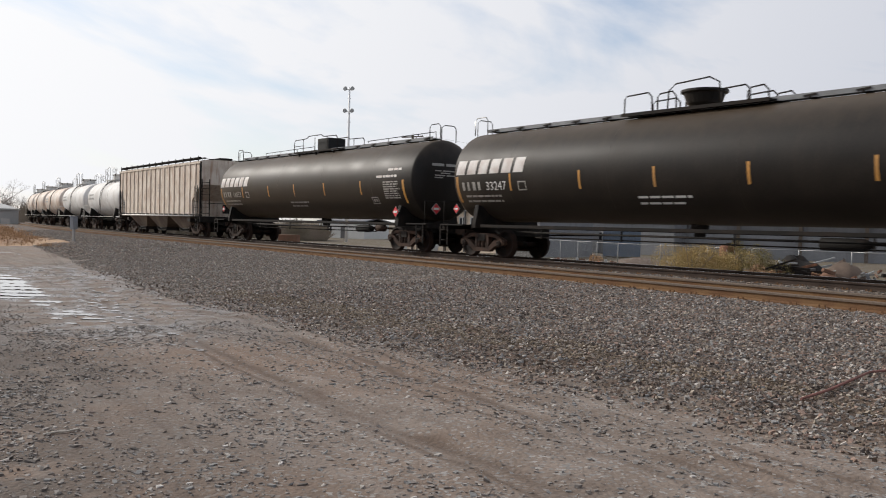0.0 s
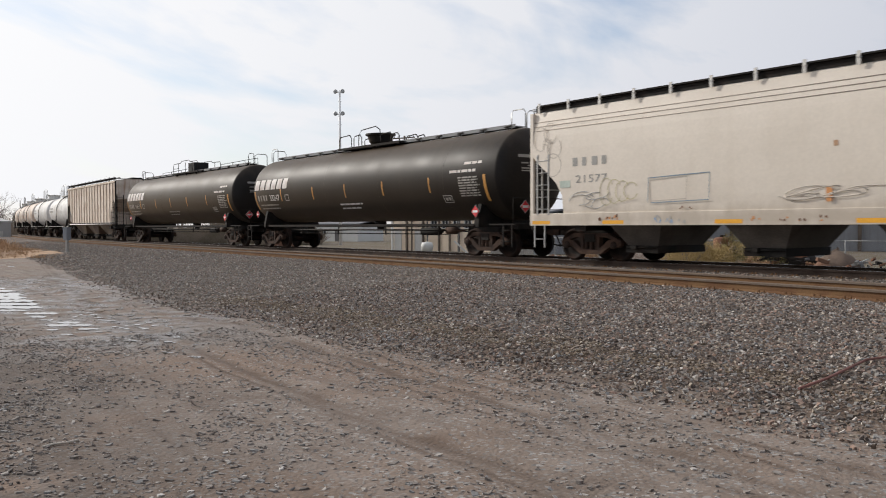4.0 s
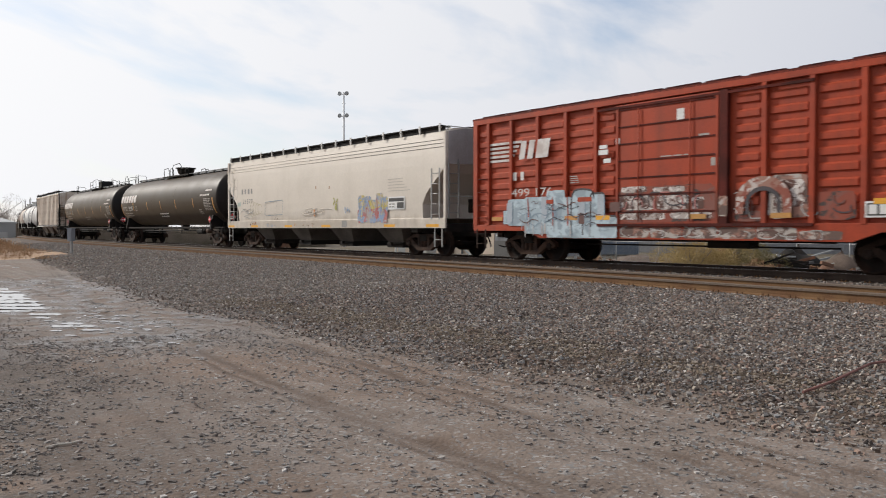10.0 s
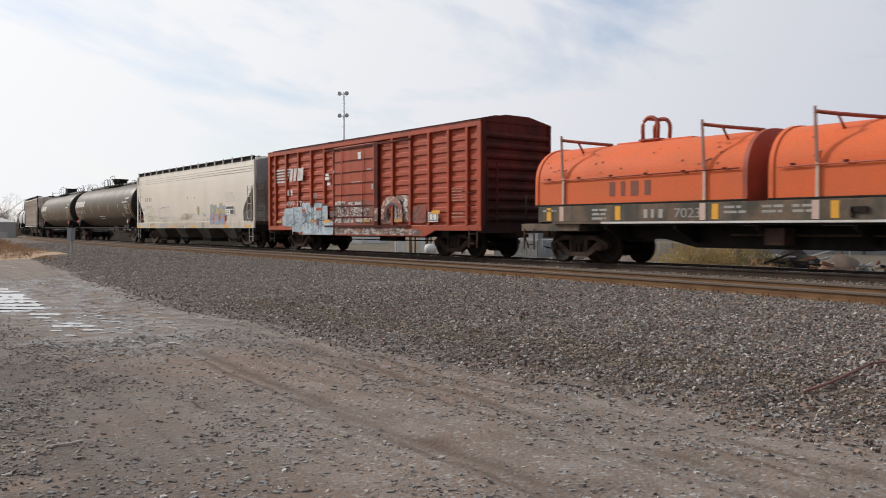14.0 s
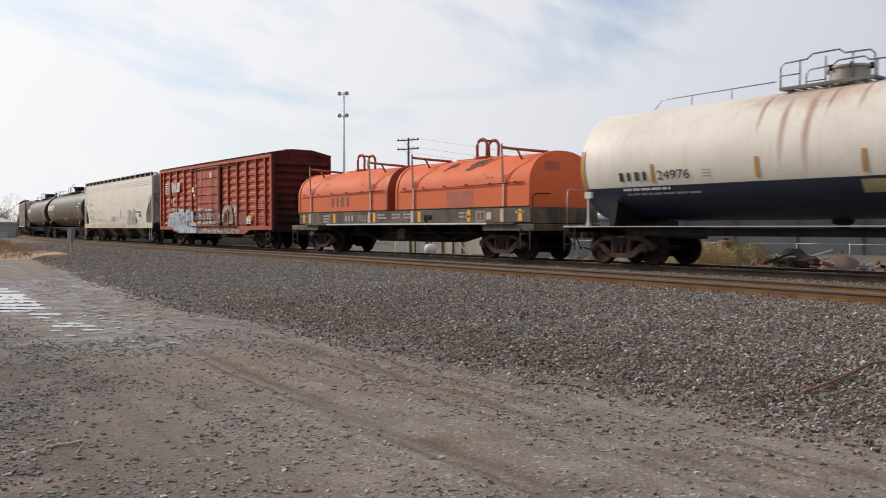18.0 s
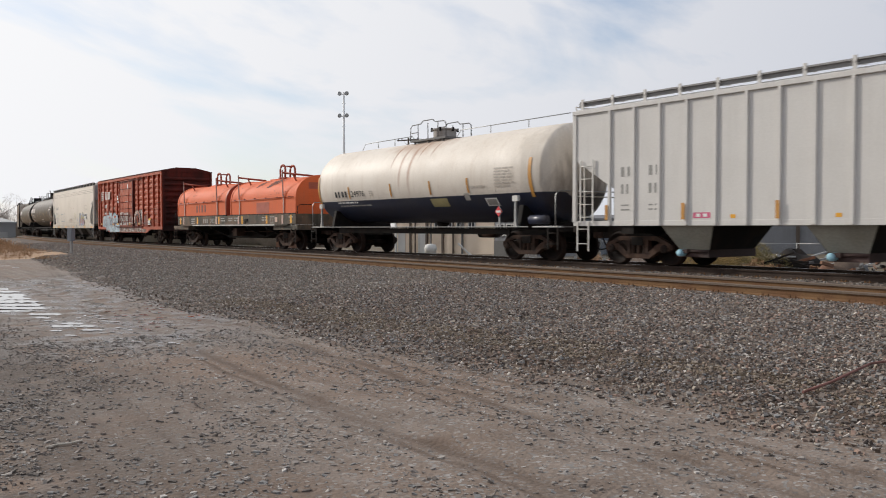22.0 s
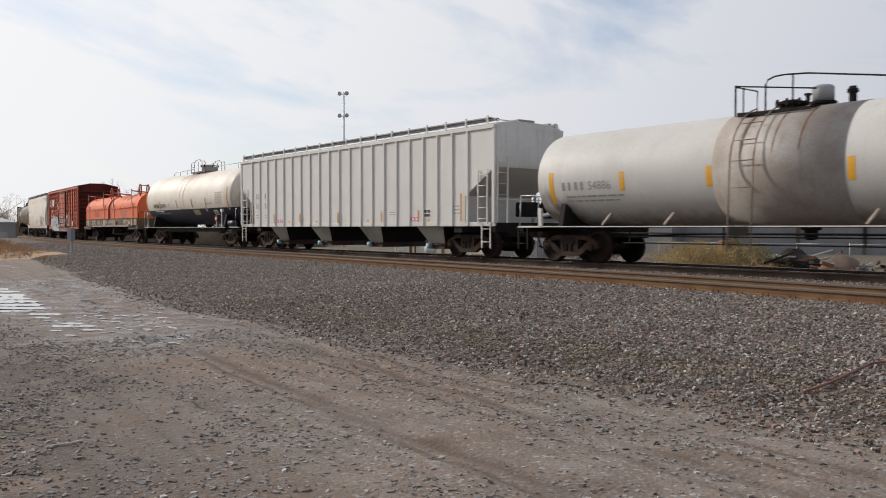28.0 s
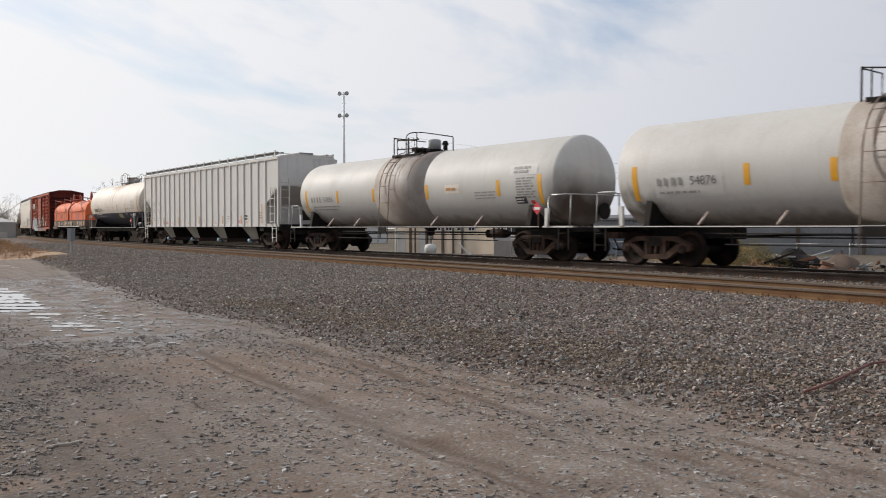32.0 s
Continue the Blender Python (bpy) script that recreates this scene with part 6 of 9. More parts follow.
def block_spray(car, x, z, w, h, y, seed):
    """Pale blue square shapes run together, a taller rounded one at the end, thin dark lines over them."""
    rnd = random.Random(seed)
    low, mid, high = z + 0.02, z + h * 0.80, z + h * 0.93
    blocks = [(-0.15, 0.15, z + 0.42, z + 0.85), (0.05, 1.0, low + 0.35, mid), (0.8, 1.9, low + 0.1, mid + 0.04), (1.75, 2.5, low, mid + 0.22), (2.2, 3.0, low, mid), (2.75, 3.65, low, high + 0.02), (3.5, 4.0, low + 0.15, high - 0.12), (3.2, 4.45, low, z + h * 0.42)]
    for k, (a, b, z0, z1) in enumerate(blocks):
        m, n, pts = (a + b) / 2, 22, []
        p = 0.16 if k != 5 else 0.55
        for i in range(n):
            t = (i + 0.5) * 2 * math.pi / n
            e = p if math.sin(t) > 0 else 0.16
            q = 1 + 0.05 * noise.noise(Vector((math.cos(t) * 2, math.sin(t) * 2, k + 3.0)))
            pts.append((x + m + (b - a) / 2 * q * math.copysign(abs(math.cos(t)) ** e, math.cos(t)), (z0 + z1) / 2 + (z1 - z0) / 2 * q * math.copysign(abs(math.sin(t)) ** e, math.sin(t))))
        part("sprayed_fill", Geo().add([(u, y - 0.0009 * k, v) for u, v in pts], [tuple(range(n))]), M["pale_spray"], car, "pale blue sprayed shape")
        if k in (5, 6, 7):
            part("sprayed_line", ribbon(pts[1:12], 0.028, y - 0.009), M["spray_dark"], car)
    # grey uprights with rounded feet, a red gap and dark ends
    for px, z0, z1 in ((0.02, low + 0.4, mid - 0.1), (1.55, low + 0.55, mid + 0.05), (3.05, low + 0.5, mid), (3.75, low + 0.5, high - 0.15)):
        worn(car, x + px, z0, 0.24, z1 - z0, y - 0.0098, "spray_column", int(px * 10))
        part("sprayed_line", ribbon([(x + px + 0.25, z1), (x + px + 0.26, z0 + 0.1), (x + px + 0.14, z0 - 0.02)], 0.016, y - 0.0108), M["spray_steel"], car)
    for px, pz, ww, hh, mm in ((3.0, 1.05, 0.55, 0.13, "boxcar_red"), (1.75, 1.02, 0.3, 0.12, "boxcar_red"), (4.2, 0.75, 0.36, 0.26, "spray_shadow"), (3.05, 0.42, 0.22, 0.3, "spray_shadow"), (0.9, 0.55, 0.18, 0.22, "spray_steel"), (2.0, 0.55, 0.2, 0.25, "spray_steel")):
        worn(car, x + px, z + pz, ww, hh, y - 0.011, mm, int(px * 7))
    for px in (0.98, 2.62, 2.02):
        part("sprayed_gap", ribbon([(x + px, low + 0.35), (x + px + 0.02, mid - 0.5), (x + px - 0.02, mid + 0.02)], 0.022, y - 0.0118), M["boxcar_red"], car)
    for k in range(24):
        px, pz, ln = rnd.uniform(0.1, w - 0.9), z + rnd.uniform(0.25, 0.72) * h, rnd.uniform(0.3, 0.9)
        pts = [(x + px + ln * i / 6, pz + 0.05 * math.sin(i * 1.3 + k) + rnd.uniform(-0.02, 0.02)) for i in range(7)]
        part("sprayed_line", ribbon(pts, rnd.uniform(0.008, 0.016), y - 0.0135), M[rnd.choice(("spray_shadow", "spray_dark", "spray_steel"))], car)
    for k in range(12):
        px, pz = rnd.uniform(0.1, w - 0.1), low + rnd.uniform(0.0, 0.25)
        part("sprayed_drip", ribbon([(x + px, pz), (x + px + 0.01, pz + 0.15), (x + px, pz + rnd.uniform(0.25, 0.45))], rnd.uniform(0.012, 0.03), y - 0.0125), M[rnd.choice(("spray_column", "spray_steel", "spray_white"))], car)


# ---------------------------------------------------------------- coil car
def coil_car(lead):
    L = 15.7
    car = thing("coil_car", "steel coil flatcar with two orange arched hoods", "coil car", "freight train")
    h, s = L / 2, -L / 2
    half, sets = h - 1.95, []
    for sy in (-1, 1):
        part("side_sill", Geo().prism([(s + 0.75, 1.2), (h - 0.12, 1.2), (h - 0.12, 1.66), (s + 0.75, 1.66)], sy * 1.46, sy * 1.54), M["sill_dark"], car, "", None, 0.01)
        part("lower_flange", Geo().box(0.3, sy * 1.54, 1.17, L - 2.2, 0.16, 0.05), M["sill_dark"], car)
    part("flange_edge", Geo().box(0.6, -1.625, 1.17, L - 5.4, 0.012, 0.055), M["white_metal"], car, "scraped pale edge of the flange")
    part("deck", Geo().box(0, 0, 1.13, L - 0.4, 2.9, 0.08), M["frame"], car)
    part("center_sill", Geo().prism([(s + 0.4, 1.08), (h - 0.4, 1.08), (h - 0.4, 0.75), (h - 4.6, 0.72), (h - 5.6, 0.5), (s + 5.6, 0.5), (s + 4.6, 0.72), (s + 0.4, 0.75)], -0.45, 0.45), M["frame"], car)
    for x in (-4.5, -2.2, 0.1, 2.4, 4.6):
        part("cross_bearer", Geo().prism([(-1.5, 1.1), (1.5, 1.1), (1.5, 1.0), (0.5, 0.62), (-0.5, 0.62), (-1.5, 1.0)], x - 0.05, x + 0.05, "x"), M["frame"], car)
    part("brake_gear", Geo().box(0.4, -1.0, 0.82, 0.5, 0.5, 0.4).tube([(-1, -0.8, 0.85), (5, -0.8, 0.85)], 0.03, 6), M["truck"], car)
    for sx in (-1, 1):
        e = sx * h
        part("end_platform", Geo().box(e - sx * 1.2, 0, 1.04, 2.4, 3.05, 0.22), M["sill_dark"], car, "", None, 0.015)
        part("end_wall", Geo().box(e - sx * (0.75 if sx < 0 else 0.14), 0, 1.43, 0.1, 2.95, 0.5), M["sill_dark"], car)
        sets += [(w, sx * half + o) for w, o in truck(car, sx * half)]
        coupler(car, e, sx)
        bent_rail(car, [(e - sx * 0.12, -1.45, 1.15), (e - sx * 0.12, -1.45, 2.0), (e - sx * 0.12, -1.3, 2.1), (e - sx * 0.12, -0.7, 2.1)], M["frame"])
        ladder(car, e - sx * 0.35, -1.54, 0.36, 1.0, M["truck"], 2, 0.42, name="stirrup")
    for x in (1.2, 3.82, 6.86, 9.82, 12.62, 15.12):
        plates([(s + x - 0.09, 1.24, 0.18, 0.38)], M["yellow"], car, "reflective_stripe", -1.546)
    mark_bars(s + 4.7, 1.29, 0.23, 3, 0.24, M["dim_mark"], car, -1.546, None)
    lettering("7023", 0.24, M["dim_mark"], car, s + 5.65, 1.29, -1.546, "number", 1.2)
    for x, n in ((0.95, 1), (2.9, 3), (7.1, 2), (8.1, 2), (8.85, 2), (12.1, 2), (14.9, 1)):
        small_print(s + x, 1.5, 0.6, n, M["dim_mark"], car, -1.546, None, 0.06, 0.06, int(x * 10))
    plates([(s + 13.0, 1.24, 0.46, 0.34)], M["dim_mark"], car, "data_panel", -1.546)
    plates([(s + 13.05, 1.28, 0.16, 0.26), (s + 13.25, 1.28, 0.16, 0.26)], M["sill_dark"], car, "data_field", -1.550)
    plates([(s + 13.52, 1.3, 0.24, 0.24)], M["peach"], car, "label_panel", -1.546)
    part("tie_hook", Geo().box(s + 10.35, -1.56, 1.42, 0.35, 0.05, 0.12).box(s + 10.2, -1.56, 1.35, 0.06, 0.05, 0.2), M["frame"], car)
    small_print(h - 0.1, 1.5, 0.05, 1, M["dim_mark"], car, -1.2)
    for i, (a, b) in enumerate(((0.55, 7.68), (8.22, 15.45))):
        hood(car, s + a, s + b, i)
    join_train(car, lead, L, half, sets)


def hood(car, a, b, second):
    """One removable arched hood with ribs, stakes, lifting arch and rod line."""
    def arch(w, spring, top, n=40):
        pts = [(-w, 1.67)]
        for k in range(n + 1):
            t = math.pi * k / n
            pts.append((-w * math.copysign(abs(math.cos(t)) ** 0.85, math.cos(t)), spring + (top - spring) * math.sin(t) ** 0.9))
        return pts + [(w, 1.67)]
    p = part("hood", Geo().prism(arch(1.45, 2.35, 3.46), a + 0.12, b - 0.12, "x"), M["orange"], car, "faded orange arched steel hood", None, 0.01)
    for x in (a + 0.06, b - 0.06):
        g = Geo()
        g.prism(arch(1.475, 2.36, 3.49), x - 0.06, x + 0.06, "x")
        part("end_rim", g, M["orange_dark"] if x > (a + b) / 2 and not second else M["orange"], p)
    part("base_flange", Geo().box((a + b) / 2, -1.48, 1.69, b - a, 0.07, 0.05), M["frame"], p)
    part("lock_rod", Geo().tube([(a + 0.25, -1.5, 2.42), (b - 0.2, -1.5, 2.46)], 0.018, 6), M["orange_dark"], p)
    for k in range(6):
        x = a + 0.6 + k * (b - a - 1.2) / 5
        part("rod_clip", shared("rod_clip", lambda: Geo().box(0, 0, 0, 0.10, 0.045, 0.05).mesh("rod_clip", M["boxcar_end"])), None, p, "", (x, -1.495, 2.47))
    part("top_plate", Geo().box((a + b) / 2 - 0.1, 0, 3.47, 2.6, 0.55, 0.06), M["orange"], p, "", None, 0.01)
    cx = (a + b) / 2 - (0.0 if second else 0.2)
    for y in (-0.27, 0.27):
        g = Geo()
        pts = [(cx - 0.25, y, 3.46)] + [(cx - 0.27 * math.cos(t), y, 3.88 + 0.27 * math.sin(t)) for t in [i * math.pi / 10 for i in range(11)]] + [(cx + 0.25, y, 3.46)]
        g.tube(pts, 0.055, 6)
        part("lifting_arch", g, M["orange_dark"], p, "dark red lifting arch")
    part("arch_tie", Geo().box(cx, 0, 4.10, 0.30, 0.56, 0.05).box(cx, 0, 3.52, 0.7, 0.7, 0.04), M["orange_dark"], p)
    for x in (a + 1.17, b - 1.17):
        part("stake", Geo().box(x, -1.485, 2.12, 0.075, 0.03, 0.86), M["stake_pink"], p, "chalky pinkish white stake on the hood")
        part("stake_post", Geo().prism([(x - 0.035, 2.5), (x + 0.035, 2.5), (x - 0.03, 3.72), (x - 0.085, 3.72)], -1.53, -1.49).tube([(x - 0.1, -1.5, 2.62), (x + 0.35, -1.15, 2.98), (x + 0.9, -0.8, 3.2)], 0.012, 5), M["stake_grey"], p)
        part("stake_arm", Geo().tube([(x - 0.05, -1.5, 3.60), (x + 0.35, -1.1, 3.53), (x + 1.05, -0.5, 3.43)], 0.045, 4).tube([(x + 0.28, -1.15, 3.53), (x + 0.36, -1.0, 3.22)], 0.035, 4), M["orange_dark"], p, "dark red brace of the stake")
        plates([(x - 0.09, 1.22, 0.17, 0.42)], M["stake_pink"], car, "stake_pocket", -1.548)
    rnd = random.Random(5 + second)
    for k in range(30 if not second else 52):
        if second and k > 8:
            t = rnd.uniform(0.17, 0.34) * math.pi
            x = a + (2.55 if k < 20 else 3.75) + rnd.uniform(0.0, 0.3 if k < 20 else 0.75) + (t - 0.6) * 1.1
            w = rnd.uniform(0.061, 0.12)
        else:
            x, t, w = a + rnd.uniform(0.3, b - a - 0.6), rnd.uniform(0.01, 0.25) * math.pi, rnd.uniform(0.02, 0.06)
        g = Geo()
        for j in range(2):
            t0, t1 = t + j * (0.06 if w > 0.06 else 0.02), t + (j + 1) * (0.06 if w > 0.06 else 0.02)
            q = [(-1.462 * abs(math.cos(v)) ** 0.85, 2.35 + 1.122 * math.sin(v) ** 0.9) for v in (t0, t1)]
            sh = (0.12 if w > 0.06 else 0.02) * j
            g.add([(x + sh, q[0][0] - 0.004, q[0][1] + 0.002), (x + sh + w, q[0][0] - 0.004, q[0][1] + 0.002), (x + sh + w + 0.4 * w, q[1][0] - 0.004, q[1][1] + 0.006), (x + sh + 0.4 * w, q[1][0] - 0.004, q[1][1] + 0.006)], [(0, 1, 2, 3)])
        part("scratch", g, M["scrape"], p, "rusty scrape in the orange paint")
    if second:
        plates([(a + 3.1, 1.74, 1.4, 0.53)], M["orange_patch"], p, "repaint_patch", -1.456, None, "dull red repainted patch")
        part("end_patch", Geo().box(b + 0.004, -0.45, 2.98, 0.008, 0.7, 0.3), M["orange_patch"], p)
    else:
        logo(a + 2.9, 1.90, 0.4, [0.2, 0.14, 0.26, 0.2], 0.2, M["hood_mark"], p, -1.456)


for nm, col in (("spray_yellow", (0.58, 0.50, 0.22)), ("spray_blue", (0.27, 0.36, 0.50)), ("spray_red", (0.44, 0.17, 0.15)), ("spray_olive", (0.40, 0.38, 0.12)), ("spray_grey", (0.36, 0.35, 0.33)), ("spray_orange", (0.55, 0.24, 0.08)), ("spray_white", (0.50, 0.46, 0.43)), ("spray_dark", (0.05, 0.04, 0.045)), ("spray_shadow", (0.12, 0.05, 0.04)), ("spray_steel", (0.20, 0.27, 0.33)), ("spray_pale", (0.34, 0.415, 0.45)), ("spray_column", (0.38, 0.42, 0.46)), ("pink", (0.62, 0.12, 0.22)), ("pale_green", (0.42, 0.48, 0.42)), ("dull_olive", (0.46, 0.41, 0.24)), ("peach", (0.6, 0.42, 0.32)), ("pale_blue", (0.28, 0.5, 0.6)), ("brass_panel", (0.36, 0.31, 0.15)), ("orange_dark", (0.33, 0.062, 0.028)), ("orange_patch", (0.40, 0.09, 0.05)), ("rusty_white", (0.40, 0.31, 0.26)), ("rust_run", (0.42, 0.25, 0.14))):
    M[nm] = surface(nm, col, 0.6, 0, tuple(0.7 * c for c in col), 0.6, 0.15, 2, 0.05)
M["walk_board"] = surface("pale_grey_grating_edge", (0.20, 0.205, 0.21), 0.6, 0, (0.13, 0.13, 0.13), 0.6, 0.1, 2)
M["stake_pink"] = surface("chalky_pink_paint", (0.56, 0.40, 0.33), 0.7, 0, (0.42, 0.24, 0.18), 0.6, 0.15, 3, 0.05)
M["stake_grey"] = surface("dusty_mauve_steel", (0.29, 0.155, 0.125), 0.7, 0, (0.20, 0.09, 0.07), 0.6, 0.15, 3, 0.05)
M["grey_end"] = surface("pale_grey_end_paint", (0.60, 0.58, 0.55), 0.55, 0, (0.48, 0.46, 0.43), 0.6, 0.08, 1, 0.05, 0.3)
M["cream_print"] = surface("faded_brown_print", (0.44, 0.39, 0.335), 0.6, 0, (0.49, 0.435, 0.37), 0.6, 0.1)
M["scrape"] = surface("dark_rusty_scrape", (0.07, 0.026, 0.018), 0.8, 0, (0.13, 0.045, 0.025), 0.7, 0.2, 3)
M["slope_dark"] = surface("dark_slope_sheet", (0.10, 0.09, 0.08), 0.7, 0, (0.17, 0.15, 0.13), 0.7, 0.15)
M["pocket"] = surface("olive_grey_pocket", (0.33, 0.315, 0.265), 0.65, 0, (0.20, 0.185, 0.15), 0.7, 0.12)
M["pocket_gate"] = surface("red_brown_gate", (0.06, 0.030, 0.025), 0.75, 0, (0.025, 0.018, 0.016), 0.7, 0.2)
# dusty brown, darkened in the colour for the shade below the sill
M["dark_pocket"] = surface("dusty_shaded_pocket", (0.105, 0.09, 0.075), 0.8, 0, (0.05, 0.04, 0.034), 0.8, 0.2)
M["tan_pocket"] = surface("tan_pocket", (0.20, 0.15, 0.11), 0.75, 0, (0.09, 0.06, 0.045), 0.8, 0.2)

V = 3.775


def lead_at(s_i):
    return -V * s_i - 13.74


old_tank(lead_at(-51.9), "rusty_tank", "rust-streaked old white tank car")
old_tank(lead_at(-48.65), "rusty_tank", "rust-streaked old white tank car")
old_tank(lead_at(-45.4), "rusty_tank", "rust-streaked old white tank car")
old_tank(lead_at(-42.2), "white_tank", "chalky white tank car with railed dome")
old_tank(lead_at(-39.05), "white_tank", "chalky white tank car with railed dome")
ribbed_hopper(lead_at(-35.9), 16.1, "tan_hopper", "slope_dark", "weathered tan ribbed covered hopper with rust stains", 17, 0.75, 0.913, "tan")
black_tank(lead_at(-31.15), "16653", 0)
black_tank(lead_at(-25.8), "33247", 1)
cream_hopper(lead_at(-20.46))
boxcar(lead_at(-15.18))
coil_car(lead_at(-10.57))
two_tone_tank(lead_at(-6.1))
ribbed_hopper(lead_at(-1.95), 19.35, "grey_hopper", "slope_dark", "light grey ribbed covered hopper with amber stripes", 21, 1.36, 0.832, "grey")
dusty_tank(lead_at(3.43), "54886", False)
dusty_tank(lead_at(8.28), "54876", True)


# ---------------------------------------------------------------- ground
def bend(x):
    """How far the line of the tracks has moved sideways at x."""
    u = -x
    if u <= BEND_AT:
        return 0.0
    return (min(u, 260) - BEND_AT) ** 2 / (2 * BEND_R) + max(0.0, u - 260) * (260 - BEND_AT) / BEND_R


LEVELS = [(-3000, -0.55), (5.2, -0.545), (6.05, -0.53), (6.7, -0.455), (7.3, -0.40), (8.4, -0.365), (11.0, -0.285), (12.5, -0.205), (13.2, -0.185), (13.6, -0.175), (20.9, -0.175), (22.4, -0.3), (24.5, -1.1), (27.0, -1.6), (32, -1.7), (3000, -1.7)]


def across(x, d):
    """Distance across the line with the toe of the stone bed drawn straight: far down the line the bed is narrower."""
    s = min(4.4, max(0.0, -x - 16.5) * 0.112)
    if s == 0.0 or d >= 12.5:
        return d
    return d - s if d < s + 6.1 else 6.1 + (d - s - 6.1) * 6.4 / (6.4 - s)


def level(x, d):
    e = across(x, d)
    z = float(np.interp(e, [a for a, b in LEVELS], [b for a, b in LEVELS]))
    k = 1.0 if d < 12.0 else (0.0 if d < 21.5 else 1.0)
    p = Vector((x * 0.25, d * 0.25, 0.3))
    z += k * (0.035 * noise.noise(p) + 0.02 * noise.noise(p * 3.1) + (0.012 * noise.noise(p * 9) if d < 9 else 0))
    if 5.8 < e < 12.0:
        z += 0.03 * noise.noise(p * 5.3)
    if d < 6.5:
        for c, w in ((3.29 - 0.069 * x, 0.16), (4.34 - 0.098 * x, 0.13), (-2.5, 0.5)):
            z -= 0.03 * math.exp(-((d - c) / w) ** 2)
    return z


def ground():
    xs = sorted(set([-2500, -1200, -700, -450, -330] + [round(-260 + 4 * k, 2) for k in range(35)] + [round(-120 + 1.0 * k, 2) for k in range(90)] + [round(-30 + 0.22 * k, 3) for k in range(190)] + [14, 18, 24, 32, 45, 70, 120, 300, 900, 2500]))
    ds = sorted(set([-2500, -900, -300, -120, -60, -35, -22, -15, -10, -7] + [round(-5 + 0.2 * k, 2) for k in range(92)] + [13.7, 14.4, 15.1, 16, 17, 18, 18.5, 19.2, 20, 20.9, 21.4, 22, 22.6, 23.5, 24.5, 25.5, 27, 29, 32, 36, 41, 47, 55, 65, 80, 110, 160, 260, 500, 1200, 2500]))
    v = [(x, d + bend(x), level(x, d)) for x in xs for d in ds]
    n = len(ds)
    f = [(i * n + j, (i + 1) * n + j, (i + 1) * n + j + 1, i * n + j + 1) for i in range(len(xs) - 1) for j in range(n - 1)]
    me = bpy.data.meshes.new("ground")
    me.from_pydata(v, [], f)
    me.polygons.foreach_set("use_smooth", [True] * len(f))
    at = me.attributes.new("across", "FLOAT", "POINT")
    at.data.foreach_set("value", [across(x, d) for x in xs for d in ds])
    me.materials.append(M["ground"])
    return tagged(new("ground", me), "stony dirt yard and grey crushed-stone track bed", "ground", "", "structure")


